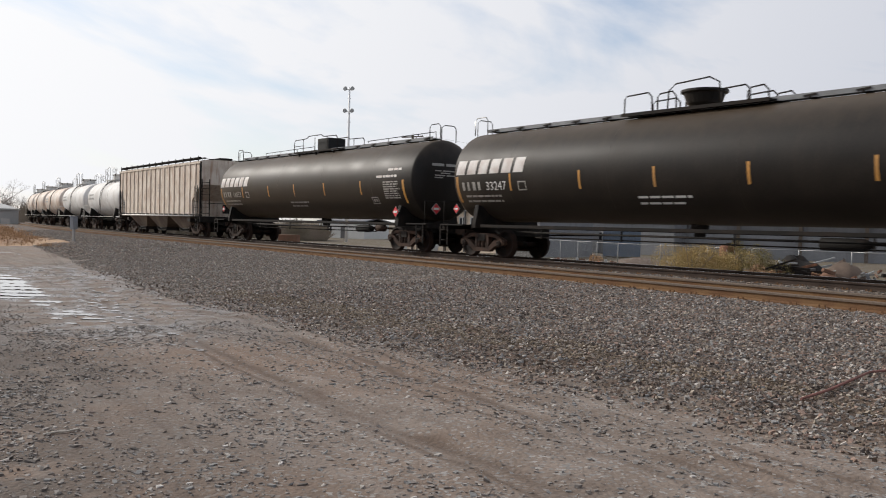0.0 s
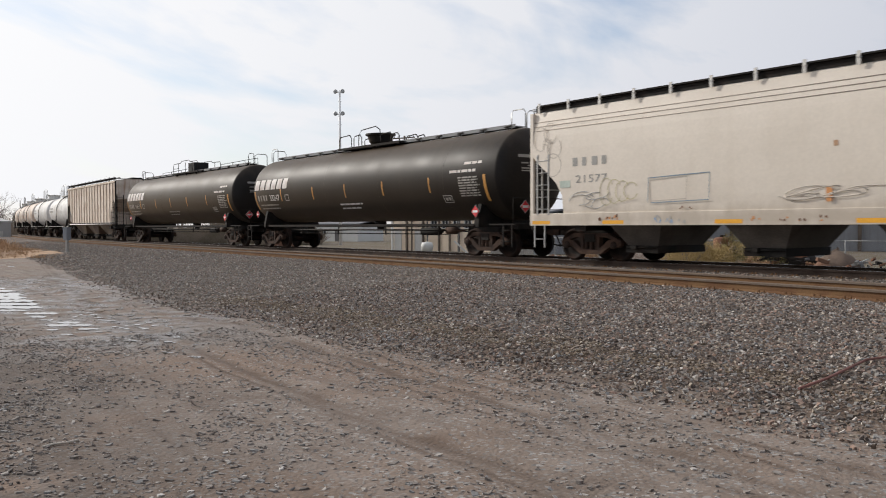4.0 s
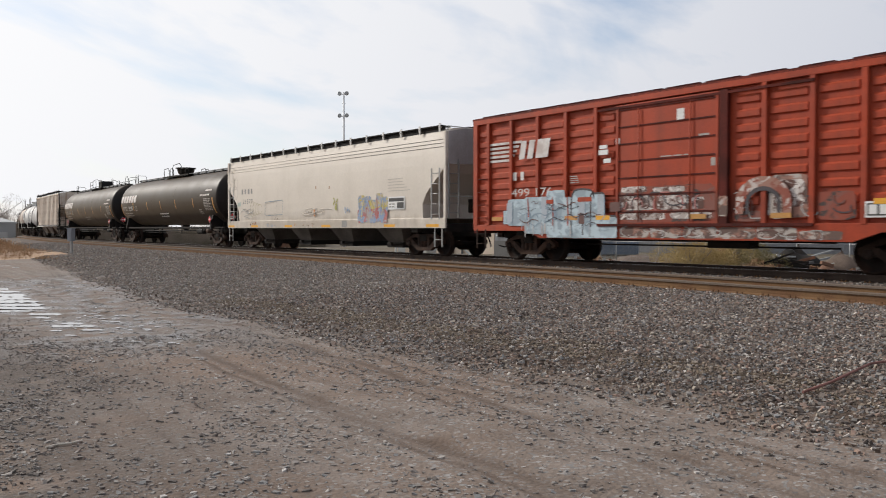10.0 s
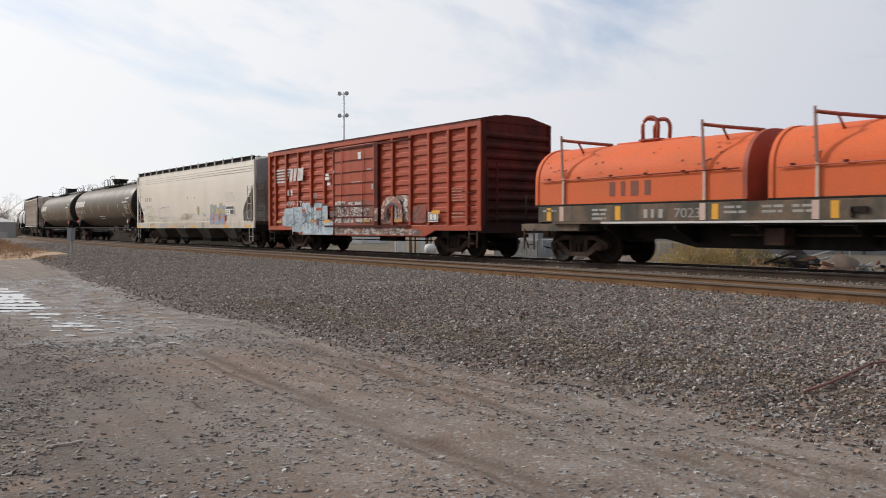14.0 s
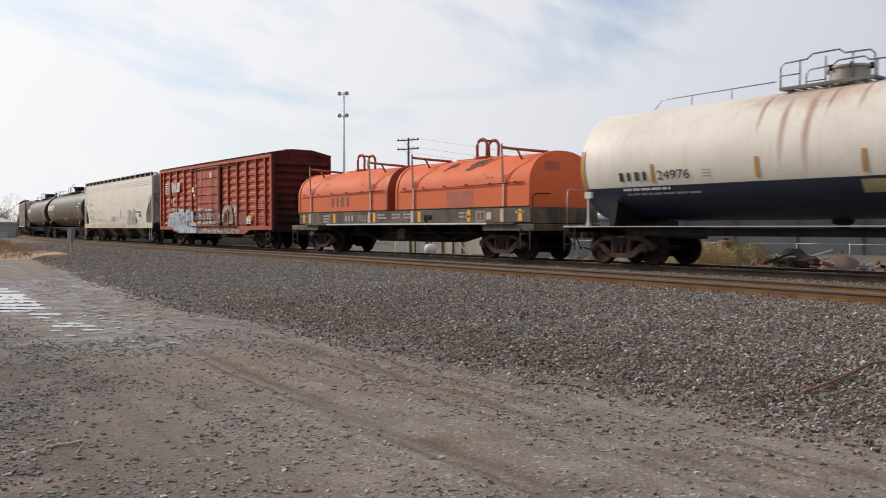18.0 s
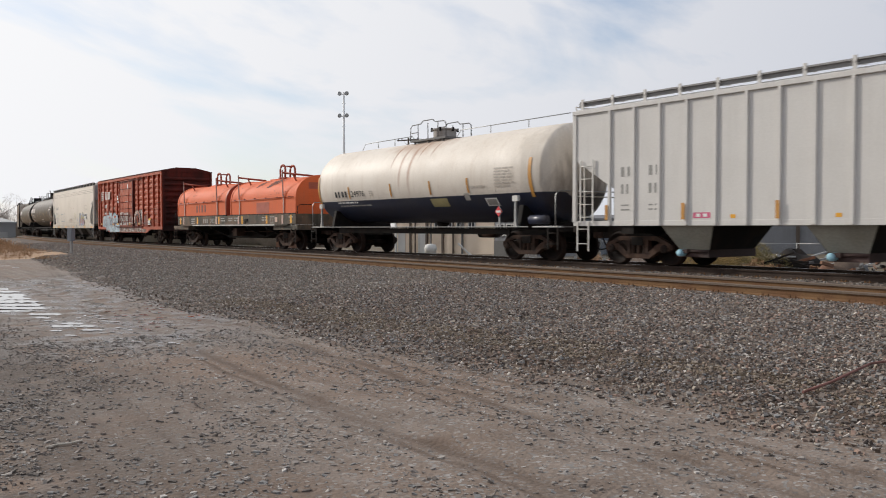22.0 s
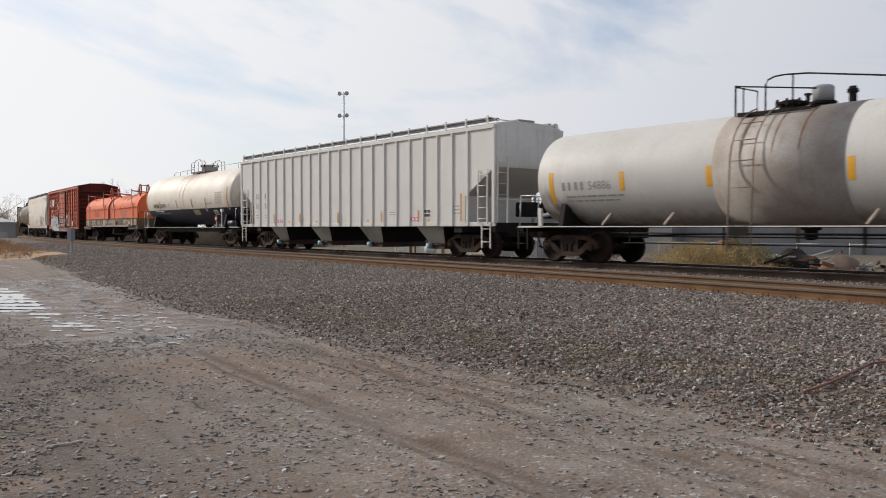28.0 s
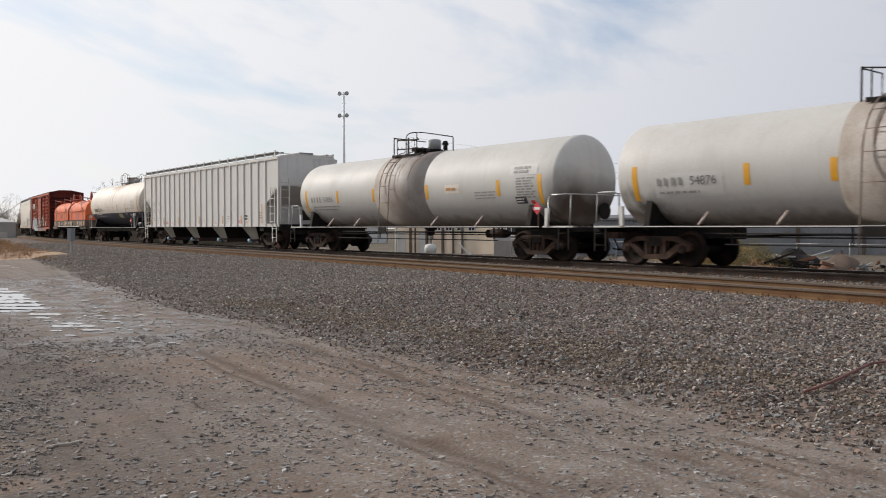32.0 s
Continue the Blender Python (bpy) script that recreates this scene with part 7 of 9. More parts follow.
def ground_material():
    m = bpy.data.materials.new("dirt_and_gravel")
    m.use_nodes = True
    n, l = m.node_tree.nodes, m.node_tree.links
    b = n["Principled BSDF"]
    co = n.new("ShaderNodeNewGeometry")
    at = n.new("ShaderNodeAttribute")
    at.attribute_name = "across"

    def tex(scale, detail=6, kind="ShaderNodeTexNoise"):
        q = n.new(kind)
        q.inputs["Scale"].default_value = scale
        if kind == "ShaderNodeTexNoise":
            q.inputs["Detail"].default_value = detail
        l.new(co.outputs["Position"], q.inputs["Vector"])
        return q

    def ramp(src, a, b2, c0=(0, 0, 0), c1=(1, 1, 1)):
        q = n.new("ShaderNodeValToRGB")
        q.color_ramp.elements[0].position, q.color_ramp.elements[1].position = a, b2
        q.color_ramp.elements[0].color, q.color_ramp.elements[1].color = (*c0, 1), (*c1, 1)
        l.new(src, q.inputs["Fac"])
        return q.outputs["Color"]

    def mix(fac, a, b2):
        q = n.new("ShaderNodeMix")
        q.data_type = "RGBA"
        for key, val in (("Factor", fac), ("A", a), ("B", b2)):
            if isinstance(val, tuple):
                q.inputs[key].default_value = (*val, 1)
            elif isinstance(val, float):
                q.inputs[key].default_value = val
            else:
                l.new(val, q.inputs[key])
        return q.outputs["Result"]

    def math_(op, a, b2):
        q = n.new("ShaderNodeMath")
        q.operation = op
        for i, val in enumerate((a, b2)):
            if isinstance(val, float):
                q.inputs[i].default_value = val
            else:
                l.new(val, q.inputs[i])
        return q.outputs[0]

    n_big, n_mid, n_fine = tex(0.35, 5), tex(2.3, 8), tex(45, 5)
    vor, vor2 = tex(26, 0, "ShaderNodeTexVoronoi"), tex(38, 0, "ShaderNodeTexVoronoi")
    # edge of the stone bed wanders
    wob = math_("MULTIPLY_ADD", n_mid.outputs["Fac"], 1.0)
    wob.node.inputs[2].default_value = -0.5
    d = math_("ADD", at.outputs["Fac"], wob)
    stone_zone = ramp(math_("DIVIDE", d, 20.0), 0.296, 0.328)
    beyond = ramp(math_("DIVIDE", d, 100.0), 0.235, 0.26)
    sep = n.new("ShaderNodeSeparateColor")
    l.new(vor.outputs["Color"], sep.inputs["Color"])
    stones = ramp(sep.outputs[0], 0.0, 1.0, (0.060, 0.050, 0.043), (0.190, 0.162, 0.140))
    stones = mix(ramp(sep.outputs[1], 0.70, 0.74), stones, (0.165, 0.112, 0.086))
    stones = mix(ramp(n_big.outputs["Fac"], 0.45, 0.7), stones, mix(0.5, stones, (0.13, 0.095, 0.07)))
    dirt = mix(ramp(n_mid.outputs["Fac"], 0.38, 0.66), (0.158, 0.122, 0.098), (0.222, 0.180, 0.150))
    dirt = mix(ramp(n_big.outputs["Fac"], 0.42, 0.62), dirt, (0.188, 0.132, 0.098))
    sep2 = n.new("ShaderNodeSeparateColor")
    l.new(vor2.outputs["Color"], sep2.inputs["Color"])
    chips = ramp(sep2.outputs[0], 0.76, 0.80)
    chip_zone = ramp(n_mid.outputs["Fac"], 0.32, 0.52)
    dirt = mix(math_("MULTIPLY", chips, chip_zone), dirt, ramp(sep2.outputs[1], 0.0, 1.0, (0.15, 0.138, 0.127), (0.32, 0.30, 0.28)))
    # bare brown earth shows through the thin toe of the stones
    toe = math_("MULTIPLY", ramp(math_("DIVIDE", d, 20.0), 0.37, 0.44, (1, 1, 1), (0, 0, 0)), ramp(n_mid.outputs["Fac"], 0.36, 0.52))
    stones = mix(math_("MULTIPLY", toe, 0.85), stones, (0.082, 0.055, 0.039))
    # long streaks left by wheels along the road
    sx = n.new("ShaderNodeSeparateXYZ")
    l.new(co.outputs["Position"], sx.inputs["Vector"])
    way = n.new("ShaderNodeMapping")
    way.inputs["Rotation"].default_value, way.inputs["Scale"].default_value = (0, 0, radians(4.5)), (0.32, 5.0, 1.0)
    l.new(co.outputs["Position"], way.inputs["Vector"])
    drawn = n.new("ShaderNodeTexNoise")
    drawn.inputs["Scale"].default_value, drawn.inputs["Detail"].default_value = 1.0, 6
    l.new(way.outputs["Vector"], drawn.inputs["Vector"])
    dirt = mix(math_("MULTIPLY", ramp(drawn.outputs["Fac"], 0.52, 0.68), 0.6), dirt, (0.124, 0.093, 0.074))
    dirt = mix(math_("MULTIPLY", ramp(drawn.outputs["Fac"], 0.34, 0.46, (1, 1, 1), (0, 0, 0)), 0.55), dirt, (0.225, 0.184, 0.156))
    # damp wheel ruts along the road
    for slope, centre, width in ((0.069, 3.29, 0.06), (0.098, 4.34, 0.05), (0.098, 4.66, 0.022), (0.069, 3.09, 0.02), (0.085, 4.05, 0.02), (0.105, 4.95, 0.025)):
        lane = math_("MULTIPLY_ADD", sx.outputs["X"], float(slope))
        l.new(at.outputs["Fac"], lane.node.inputs[2])
        lane = math_("ADD", lane, math_("MULTIPLY", math_("SUBTRACT", n_mid.outputs["Fac"], 0.5), 0.22))
        off = math_("ABSOLUTE", math_("SUBTRACT", lane, float(centre)), 0.0)
        rut = ramp(math_("DIVIDE", off, float(width * 2.2)), 0.15, 1.0, (1, 1, 1), (0, 0, 0))
        rut = math_("MULTIPLY", math_("MULTIPLY", rut, 0.78), ramp(n_big.outputs["Fac"], 0.36, 0.50))
        dirt = mix(rut, dirt, (0.090, 0.061, 0.044))
    col = mix(stone_zone, dirt, stones)
    grass = mix(n_mid.outputs["Fac"], (0.15, 0.115, 0.07), (0.09, 0.078, 0.048))
    pale = mix(ramp(n_big.outputs["Fac"], 0.40, 0.60), grass, (0.15, 0.125, 0.10))
    col = mix(beyond, col, pale)
    # coarser, darker gravel strewn over the near side of the road
    strewn = math_("MULTIPLY", ramp(math_("DIVIDE", d, 10.0), 0.08, 0.30, (1, 1, 1), (0, 0, 0)), 0.9)
    west = ramp(math_("DIVIDE", sx.outputs["X"], -20.0), 0.27, 0.42)
    wide = math_("MULTIPLY", ramp(math_("DIVIDE", d, 10.0), 0.20, 0.34, (1, 1, 1), (0, 0, 0)), west)
    strewn = math_("MAXIMUM", strewn, math_("MULTIPLY", wide, 0.8))
    col = mix(math_("MULTIPLY", strewn, ramp(n_mid.outputs["Fac"], 0.28, 0.5)), col, mix(0.6, stones, (0.066, 0.058, 0.053)))
    # damp ground round the hollows
    damp = None
    for px, py, rad in ((-24.0, 4.5, 8.0), (-18.0, 3.4, 5.0), (-14.0, 4.3, 3.2), (-11.8, 3.5, 2.4)):
        vm = n.new("ShaderNodeVectorMath")
        vm.operation = "DISTANCE"
        vm.inputs[1].default_value = (px, py, -0.55)
        l.new(co.outputs["Position"], vm.inputs[0])
        one = ramp(math_("DIVIDE", vm.outputs["Value"], rad), 0.35, 1.0, (1, 1, 1), (0, 0, 0))
        damp = one if damp is None else math_("MAXIMUM", damp, one)
    damp = math_("MULTIPLY", damp, ramp(n_mid.outputs["Fac"], 0.36, 0.60))
    col = mix(math_("MULTIPLY", damp, 0.62), col, (0.075, 0.062, 0.053))
    l.new(col, b.inputs["Base Color"])
    rg = n.new("ShaderNodeMapRange")
    rg.inputs["To Min"].default_value, rg.inputs["To Max"].default_value = 0.92, 0.27
    l.new(damp, rg.inputs["Value"])
    l.new(rg.outputs["Result"], b.inputs["Roughness"])
    gloss = n.new("ShaderNodeMapRange")
    gloss.inputs["To Min"].default_value, gloss.inputs["To Max"].default_value = 0.25, 0.45
    l.new(damp, gloss.inputs["Value"])
    l.new(gloss.outputs["Result"], b.inputs["Specular IOR Level"])
    bp = n.new("ShaderNodeBump")
    bp.inputs["Strength"].default_value, bp.inputs["Distance"].default_value = 0.8, 0.025
    rough_bed = math_("ADD", math_("MULTIPLY", stone_zone, 0.65), 0.35)
    hgt = math_("MULTIPLY", rough_bed, math_("ADD", math_("MULTIPLY", vor.outputs["Distance"], -1.0), math_("MULTIPLY", n_fine.outputs["Fac"], 1.0)))
    l.new(hgt, bp.inputs["Height"])
    l.new(bp.outputs["Normal"], b.inputs["Normal"])
    return m


M["ground"] = ground_material()
ground()


# ---------------------------------------------------------------- track
def track_line(u, near, side):
    p, a = line(u, TRACK_Y)
    off = side + (near_y(u) - TRACK_Y if near else 0.0)
    return Vector((p.x + off * math.sin(a), p.y + off * math.cos(a), 0)), a


def sweep(profile, near, side, us, zoff=0.0):
    """profile of (across, height) carried along a track line."""
    v, n = [], len(profile)
    for u in us:
        p, a = track_line(u, near, side)
        for c, z in profile:
            v.append((p.x + c * math.sin(a) * 1.0, p.y + c * math.cos(a), z + zoff))
    f = [(i * n + k, i * n + (k + 1) % n, (i + 1) * n + (k + 1) % n, (i + 1) * n + k) for i in range(len(us) - 1) for k in range(n)]
    return Geo().add(v, f)


US = [-40, -30, -20, -14] + [-8 + 4 * k for k in range(13)] + [44 + 4 * k for k in range(60)]
RAIL_LOW = [(-0.075, -0.18), (0.075, -0.18), (0.075, -0.165), (0.012, -0.14), (0.01, -0.045), (-0.01, -0.045), (-0.012, -0.14), (-0.075, -0.165)]
RAIL_HEAD = [(-0.037, -0.045), (0.037, -0.045), (0.037, -0.012), (0.028, 0.0), (-0.028, 0.0), (-0.037, -0.012)]
for far in (False, True):
    tr = tagged(new("railway_track"), "rusty brown rails on dark wooden ties in crushed stone" if not far else "steel rails with polished heads under the train", "railway track", "tracks", "structure")
    for side in (-0.7525, 0.7525):
        low = sweep(RAIL_LOW, not far, side, US)
        part("rail", low, M["rail_far"] if far else M["rail"], tr)
        head = part("rail_head", sweep(RAIL_HEAD, not far, side, US), M["rail_far"] if far else M["dull_head"], tr)
        if far:
            part("running_band", sweep([(-0.022, 0.0), (0.024, 0.0), (0.02, 0.003), (-0.018, 0.003)], False, side, US), M["rail_head"], head, "bright polished running band")
    tie = Geo().box(0, 0, -0.27, 0.22, 2.6, 0.17).mesh("tie", M["tie"])
    plate = Geo().box(0, 0, -0.178, 0.19, 0.34, 0.022).box(-0.05, -0.1, -0.155, 0.025, 0.03, 0.05).box(0.05, -0.1, -0.155, 0.025, 0.03, 0.05).box(0.0, 0.11, -0.155, 0.025, 0.03, 0.05).mesh("tie_plate", M["rail"])
    for k in range(200):
        u = -14 + k * 0.52
        p, a = track_line(u, not far, 0.0)
        o = part("tie", tie, None, tr, "", (p.x, p.y, 0.0))
        o.rotation_euler = (0, 0, -a)
        for side in (-0.7525, 0.7525):
            if side < 0 or k % 2:
                q, a = track_line(u, not far, side)
                part("tie_plate", plate, None, tr, "", (q.x, q.y, 0.0)).rotation_euler = (0, 0, -a)


# ---------------------------------------------------------------- yard and distance
def mat_leaf(name, base, other):
    return surface(name, base, 0.8, 0, other, 0.8, 0.25, 3, 0.1, spec=0.2)


# twig grey is lightened to put the haze of distance into its colour
M["twig"] = surface("hazed_grey_twigs", (0.34, 0.30, 0.275), 0.9, 0, (0.26, 0.225, 0.2), 0.6, 0.15, 1, 0)
M["bark"] = surface("grey_brown_bark", (0.20, 0.165, 0.145), 0.9, 0, (0.13, 0.11, 0.095), 0.7, 0.25, 3, 0.4)
M["straw"] = mat_leaf("dry_straw", (0.42, 0.27, 0.155), (0.29, 0.18, 0.105))
M["gold_bush"] = mat_leaf("golden_dry_leaves", (0.42, 0.30, 0.13), (0.30, 0.225, 0.09))
M["olive_bush"] = mat_leaf("olive_leaves", (0.19, 0.165, 0.07), (0.16, 0.11, 0.05))
M["green_bush"] = mat_leaf("dark_green_leaves", (0.06, 0.07, 0.03), (0.09, 0.07, 0.04))
M["shed_wall"] = surface("grey_sheet_wall", (0.122, 0.121, 0.124), 0.7, 0.0, (0.085, 0.084, 0.087), 0.5, 0.08, 0.6, 0.03, 0.3)
M["pale_wall"] = surface("pale_grey_wall", (0.188, 0.191, 0.200), 0.7, 0, (0.144, 0.146, 0.150), 0.5, 0.06, 0.6, 0.05, 0.3)
M["light_wall"] = surface("light_grey_wall", (0.42, 0.42, 0.41), 0.7, 0, (0.34, 0.34, 0.33), 0.5, 0.06, 0.6)
M["roof_sheet"] = surface("grey_roof_sheet", (0.16, 0.16, 0.17), 0.9, 0.0, (0.12, 0.12, 0.13), 0.6, 0.06, 0.5)
M["tan_wall"] = surface("tan_stucco", (0.72, 0.60, 0.47), 0.85, 0, (0.60, 0.48, 0.36), 0.6, 0.08, 0.6, 0.1)
M["white_wall"] = surface("white_board_wall", (0.58, 0.57, 0.54), 0.7, 0, (0.46, 0.45, 0.42), 0.5, 0.06, 0.6)
M["concrete"] = surface("grey_concrete", (0.13, 0.125, 0.12), 0.85, 0, (0.10, 0.095, 0.09), 0.6, 0.1, 1, 0.15)
M["dark_glass"] = surface("dark_window", (0.03, 0.033, 0.038), 0.12, 0, (0.05, 0.05, 0.055), 0.4, 0.05)
M["box_blue"] = surface("blue_grey_container_paint", (0.11, 0.14, 0.185), 0.55, 0, (0.085, 0.105, 0.13), 0.5, 0.08, 1, 0.05, 0.3)
M["brick_brown"] = surface("brown_timber", (0.17, 0.085, 0.05), 0.85, 0, (0.10, 0.055, 0.035), 0.7, 0.2)
M["soil"] = surface("brown_soil", (0.125, 0.088, 0.065), 0.95, 0, (0.075, 0.052, 0.040), 0.7, 0.25, 2, 0.4)
M["cabinet"] = surface("grey_steel_cabinet", (0.22, 0.235, 0.26), 0.5, 0.2, (0.18, 0.19, 0.21), 0.5, 0.06)
M["pole_wood"] = surface("weathered_pole_wood", (0.11, 0.085, 0.065), 0.9, 0, (0.07, 0.055, 0.045), 0.6, 0.2, 2, 0.3)
M["stick"] = surface("weathered_stick", (0.55, 0.50, 0.43), 0.85, 0, (0.25, 0.21, 0.17), 0.6, 0.2, 4, 0.2)
M["cable"] = surface("black_cable", (0.03, 0.03, 0.03), 0.6)
M["orange_box"] = surface("orange_plastic", (0.62, 0.19, 0.05), 0.5, 0, (0.45, 0.14, 0.05), 0.5, 0.1)
M["hoop_rust"] = surface("rusty_rod", (0.20, 0.085, 0.07), 0.8, 0, (0.12, 0.055, 0.045), 0.8, 0.25, 6, 0.2)
FLOOR = -1.7


def spot(px, z_depth):
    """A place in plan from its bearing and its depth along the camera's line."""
    x = (px - 784) / 1452.0 * z_depth
    return (-(0.7877 * z_depth - 0.6161 * x), 0.6161 * z_depth + 0.7877 * x)


def facing(a, b):
    return math.degrees(math.atan2(b[1] - a[1], b[0] - a[0]))


# ---- stones
def stone_material(name, tones):
    """Broken stone of several kinds: tones of (share, colour)."""
    m = bpy.data.materials.new(name)
    m.use_nodes = True
    n, l = m.node_tree.nodes, m.node_tree.links
    b = n["Principled BSDF"]
    g, r, no = n.new("ShaderNodeNewGeometry"), n.new("ShaderNodeValToRGB"), n.new("ShaderNodeTexNoise")
    e = r.color_ramp.elements
    at = 0.0
    whole = sum(q[0] for q in tones)
    for k, (share, c) in enumerate(tones):
        q = e[k] if k < 2 else e.new(0.99)
        q.position, q.color = at, (*c, 1)
        at += share / whole
    r.color_ramp.interpolation = "CONSTANT"
    l.new(g.outputs["Random Per Island"], r.inputs["Fac"])
    no.inputs["Scale"].default_value = 60
    l.new(g.outputs["Position"], no.inputs["Vector"])
    hs, mr = n.new("ShaderNodeHueSaturation"), n.new("ShaderNodeMapRange")
    mr.inputs["To Min"].default_value, mr.inputs["To Max"].default_value = 0.6, 1.4
    l.new(no.outputs["Fac"], mr.inputs["Value"])
    l.new(mr.outputs["Result"], hs.inputs["Value"])
    l.new(r.outputs["Color"], hs.inputs["Color"])
    l.new(hs.outputs["Color"], b.inputs["Base Color"])
    b.inputs["Roughness"].default_value = 0.85
    b.inputs["Specular IOR Level"].default_value = 0.3
    return m


def stones(name, places, sizes, mat, label, flat=0.7, seed=3):
    """Many angular stones in one mesh: places (n, 3), sizes (n)."""
    rng = np.random.default_rng(seed)
    base = np.array([(i, j, k) for i in (-0.8, 0.8) for j in (-0.8, 0.8) for k in (-0.8, 0.8)])
    tri = np.array([(0, 1, 3), (0, 3, 2), (4, 6, 7), (4, 7, 5), (0, 4, 5), (0, 5, 1), (2, 3, 7), (2, 7, 6), (0, 2, 6), (0, 6, 4), (1, 5, 7), (1, 7, 3)])
    n = len(places)
    a, tl = rng.uniform(0, 2 * np.pi, n), rng.normal(0, 0.45 if flat > 0.55 else 0.28, n)
    v = base[None] * (1 + rng.uniform(-0.5, 0.3, (n, 8, 3)))
    sc = np.stack([rng.uniform(0.8, 1.6, n), rng.uniform(0.55, 1.0, n), rng.uniform(0.4, 0.8, n) * flat / 0.7], 1)
    v = v * sc[:, None]
    v = np.stack([v[..., 0] * np.cos(tl)[:, None] + v[..., 2] * np.sin(tl)[:, None], v[..., 1], -v[..., 0] * np.sin(tl)[:, None] + v[..., 2] * np.cos(tl)[:, None]], -1)
    v = np.stack([v[..., 0] * np.cos(a)[:, None] - v[..., 1] * np.sin(a)[:, None], v[..., 0] * np.sin(a)[:, None] + v[..., 1] * np.cos(a)[:, None], v[..., 2]], -1)
    v = v * (np.asarray(sizes)[:, None, None] / 2) + np.asarray(places)[:, None]
    f = (tri[None] + 8 * np.arange(n)[:, None, None]).reshape(-1, 3)
    me = bpy.data.meshes.new(name)
    me.vertices.add(n * 8)
    me.vertices.foreach_set("co", v.reshape(-1).astype(np.float32))
    me.loops.add(len(f) * 3)
    me.loops.foreach_set("vertex_index", f.reshape(-1).astype(np.int32))
    me.polygons.add(len(f))
    me.polygons.foreach_set("loop_start", np.arange(0, len(f) * 3, 3, dtype=np.int32))
    me.polygons.foreach_set("use_smooth", np.zeros(len(f), dtype=bool))
    me.materials.append(mat)
    me.update(calc_edges=True)
    return tagged(new(name, me), label, "gravel", "", "stuff")


def scatter(n, x0, x1, d0, d1, lo, hi, seed, thin=None, lift=0.25):
    rng = np.random.default_rng(seed)
    out, size = [], []
    while len(out) < n:
        x, d = rng.uniform(x0, x1), rng.uniform(d0, d1)
        if thin and rng.random() > thin(x, d):
            continue
        s = lo * (hi / lo) ** (rng.random() ** 1.3)
        out.append((x, d + bend(x), level(x, d) + s * lift * 0.5))
        size.append(s)
    return out, size


def brown_toe(x, d):
    """Where brown earth has been pushed up against the stone bed."""
    a = across(x, d)
    mid = 7.0 + 0.03 * (x + 10) + 0.25 * noise.noise(Vector((x * 0.5, 5, 1)))
    half = 0.36 + 0.25 * noise.noise(Vector((x * 0.9, 9, 3)))
    return -16 < x < -3 and abs(a - mid) < (half - 0.05 * max(0.0, x + 7)) + 0.25 * noise.noise(Vector((x * 2.1, d * 2.1, 6)))


def bed_edge(x, d):
    """Thins out the crushed stone towards the road and over the brown toe."""
    if d > near_y(-x) - 0.87:
        return 0.0
    a = across(x, d)
    e = 6.15 + 0.3 * noise.noise(Vector((x * 0.35, 0, 1.7))) + 0.2 * noise.noise(Vector((x * 1.3, 3, 0)))
    if a < e:
        return max(0.05 if x > -20 else 0.0, 1 - (e - a) / 0.5)
    if brown_toe(x, d):
        return 0.5
    if a < 8.0 and noise.noise(Vector((x * 0.45, d * 1.3, 7.3))) + 0.5 * noise.noise(Vector((x * 1.6, d * 2.6, 2.3))) > 0.10 * (a - 6.6):
        return 0.5
    return 1.0


def between(x, d):
    return 1.0 if d > near_y(-x) + 0.87 else 0.0


def inside(x, d):
    return 1.0 if abs(d - near_y(-x)) < 0.62 else 0.0


TONES = [(18, (0.072, 0.058, 0.050)), (20, (0.140, 0.115, 0.099)), (16, (0.195, 0.145, 0.116)), (9, (0.240, 0.165, 0.130)), (15, (0.225, 0.205, 0.186)), (10, (0.180, 0.176, 0.172)), (8, (0.315, 0.270, 0.220)), (4, (0.44, 0.40, 0.36))]
M["ballast"] = stone_material("crushed_grey_stone", [(w, tuple(1.28 * (0.62 * q + 0.38 * g) for q, g in zip(c, (0.172, 0.152, 0.128)))) for w, c in TONES])
M["near_ballast"] = stone_material("crushed_grey_stone_mixed", [(w, tuple(1.12 * q for q in c)) for w, c in TONES])
M["road_gravel"] = stone_material("grey_road_gravel", [(w, tuple(0.5 * q + 0.5 * g for q, g in zip(c, (0.145, 0.128, 0.116)))) for w, c in TONES])
M["chips"] = stone_material("dusty_road_stone", [(9, (0.105, 0.090, 0.080)), (30, (0.18, 0.157, 0.14)), (28, (0.245, 0.218, 0.197)), (14, (0.21, 0.203, 0.194)), (10, (0.33, 0.30, 0.27)), (2, (0.46, 0.43, 0.40))])
places, sizes = [], []
p, s = scatter(90000, -15, 4.5, 5.5, 14.2, 0.018, 0.054, 11, bed_edge, 0.3)
stones("track_stone", p, s, M["near_ballast"], "light and dark grey crushed stone beside the track", 0.62, 8)
for args in ((50000, -32, -15, 5.5, 15.2, 0.024, 0.060, 12, bed_edge), (24000, -72, -32, 7.2, 19.5, 0.04, 0.085, 13, bed_edge),
             (6500, -30, 6, 14.9, 18.25, 0.035, 0.08, 14, between), (1500, -30, 4, 13.6, 16.0, 0.04, 0.08, 15, inside), (1800, -30, 4, 18.6, 21.5, 0.04, 0.08, 16)):
    p, s = scatter(*args)
    places += p
    sizes += s
p, s = scatter(7000, -17, -1, 6.0, 9.0, 0.016, 0.05, 17, lambda x, d: 1.0 if brown_toe(x, d) else 0.03, 0.3)
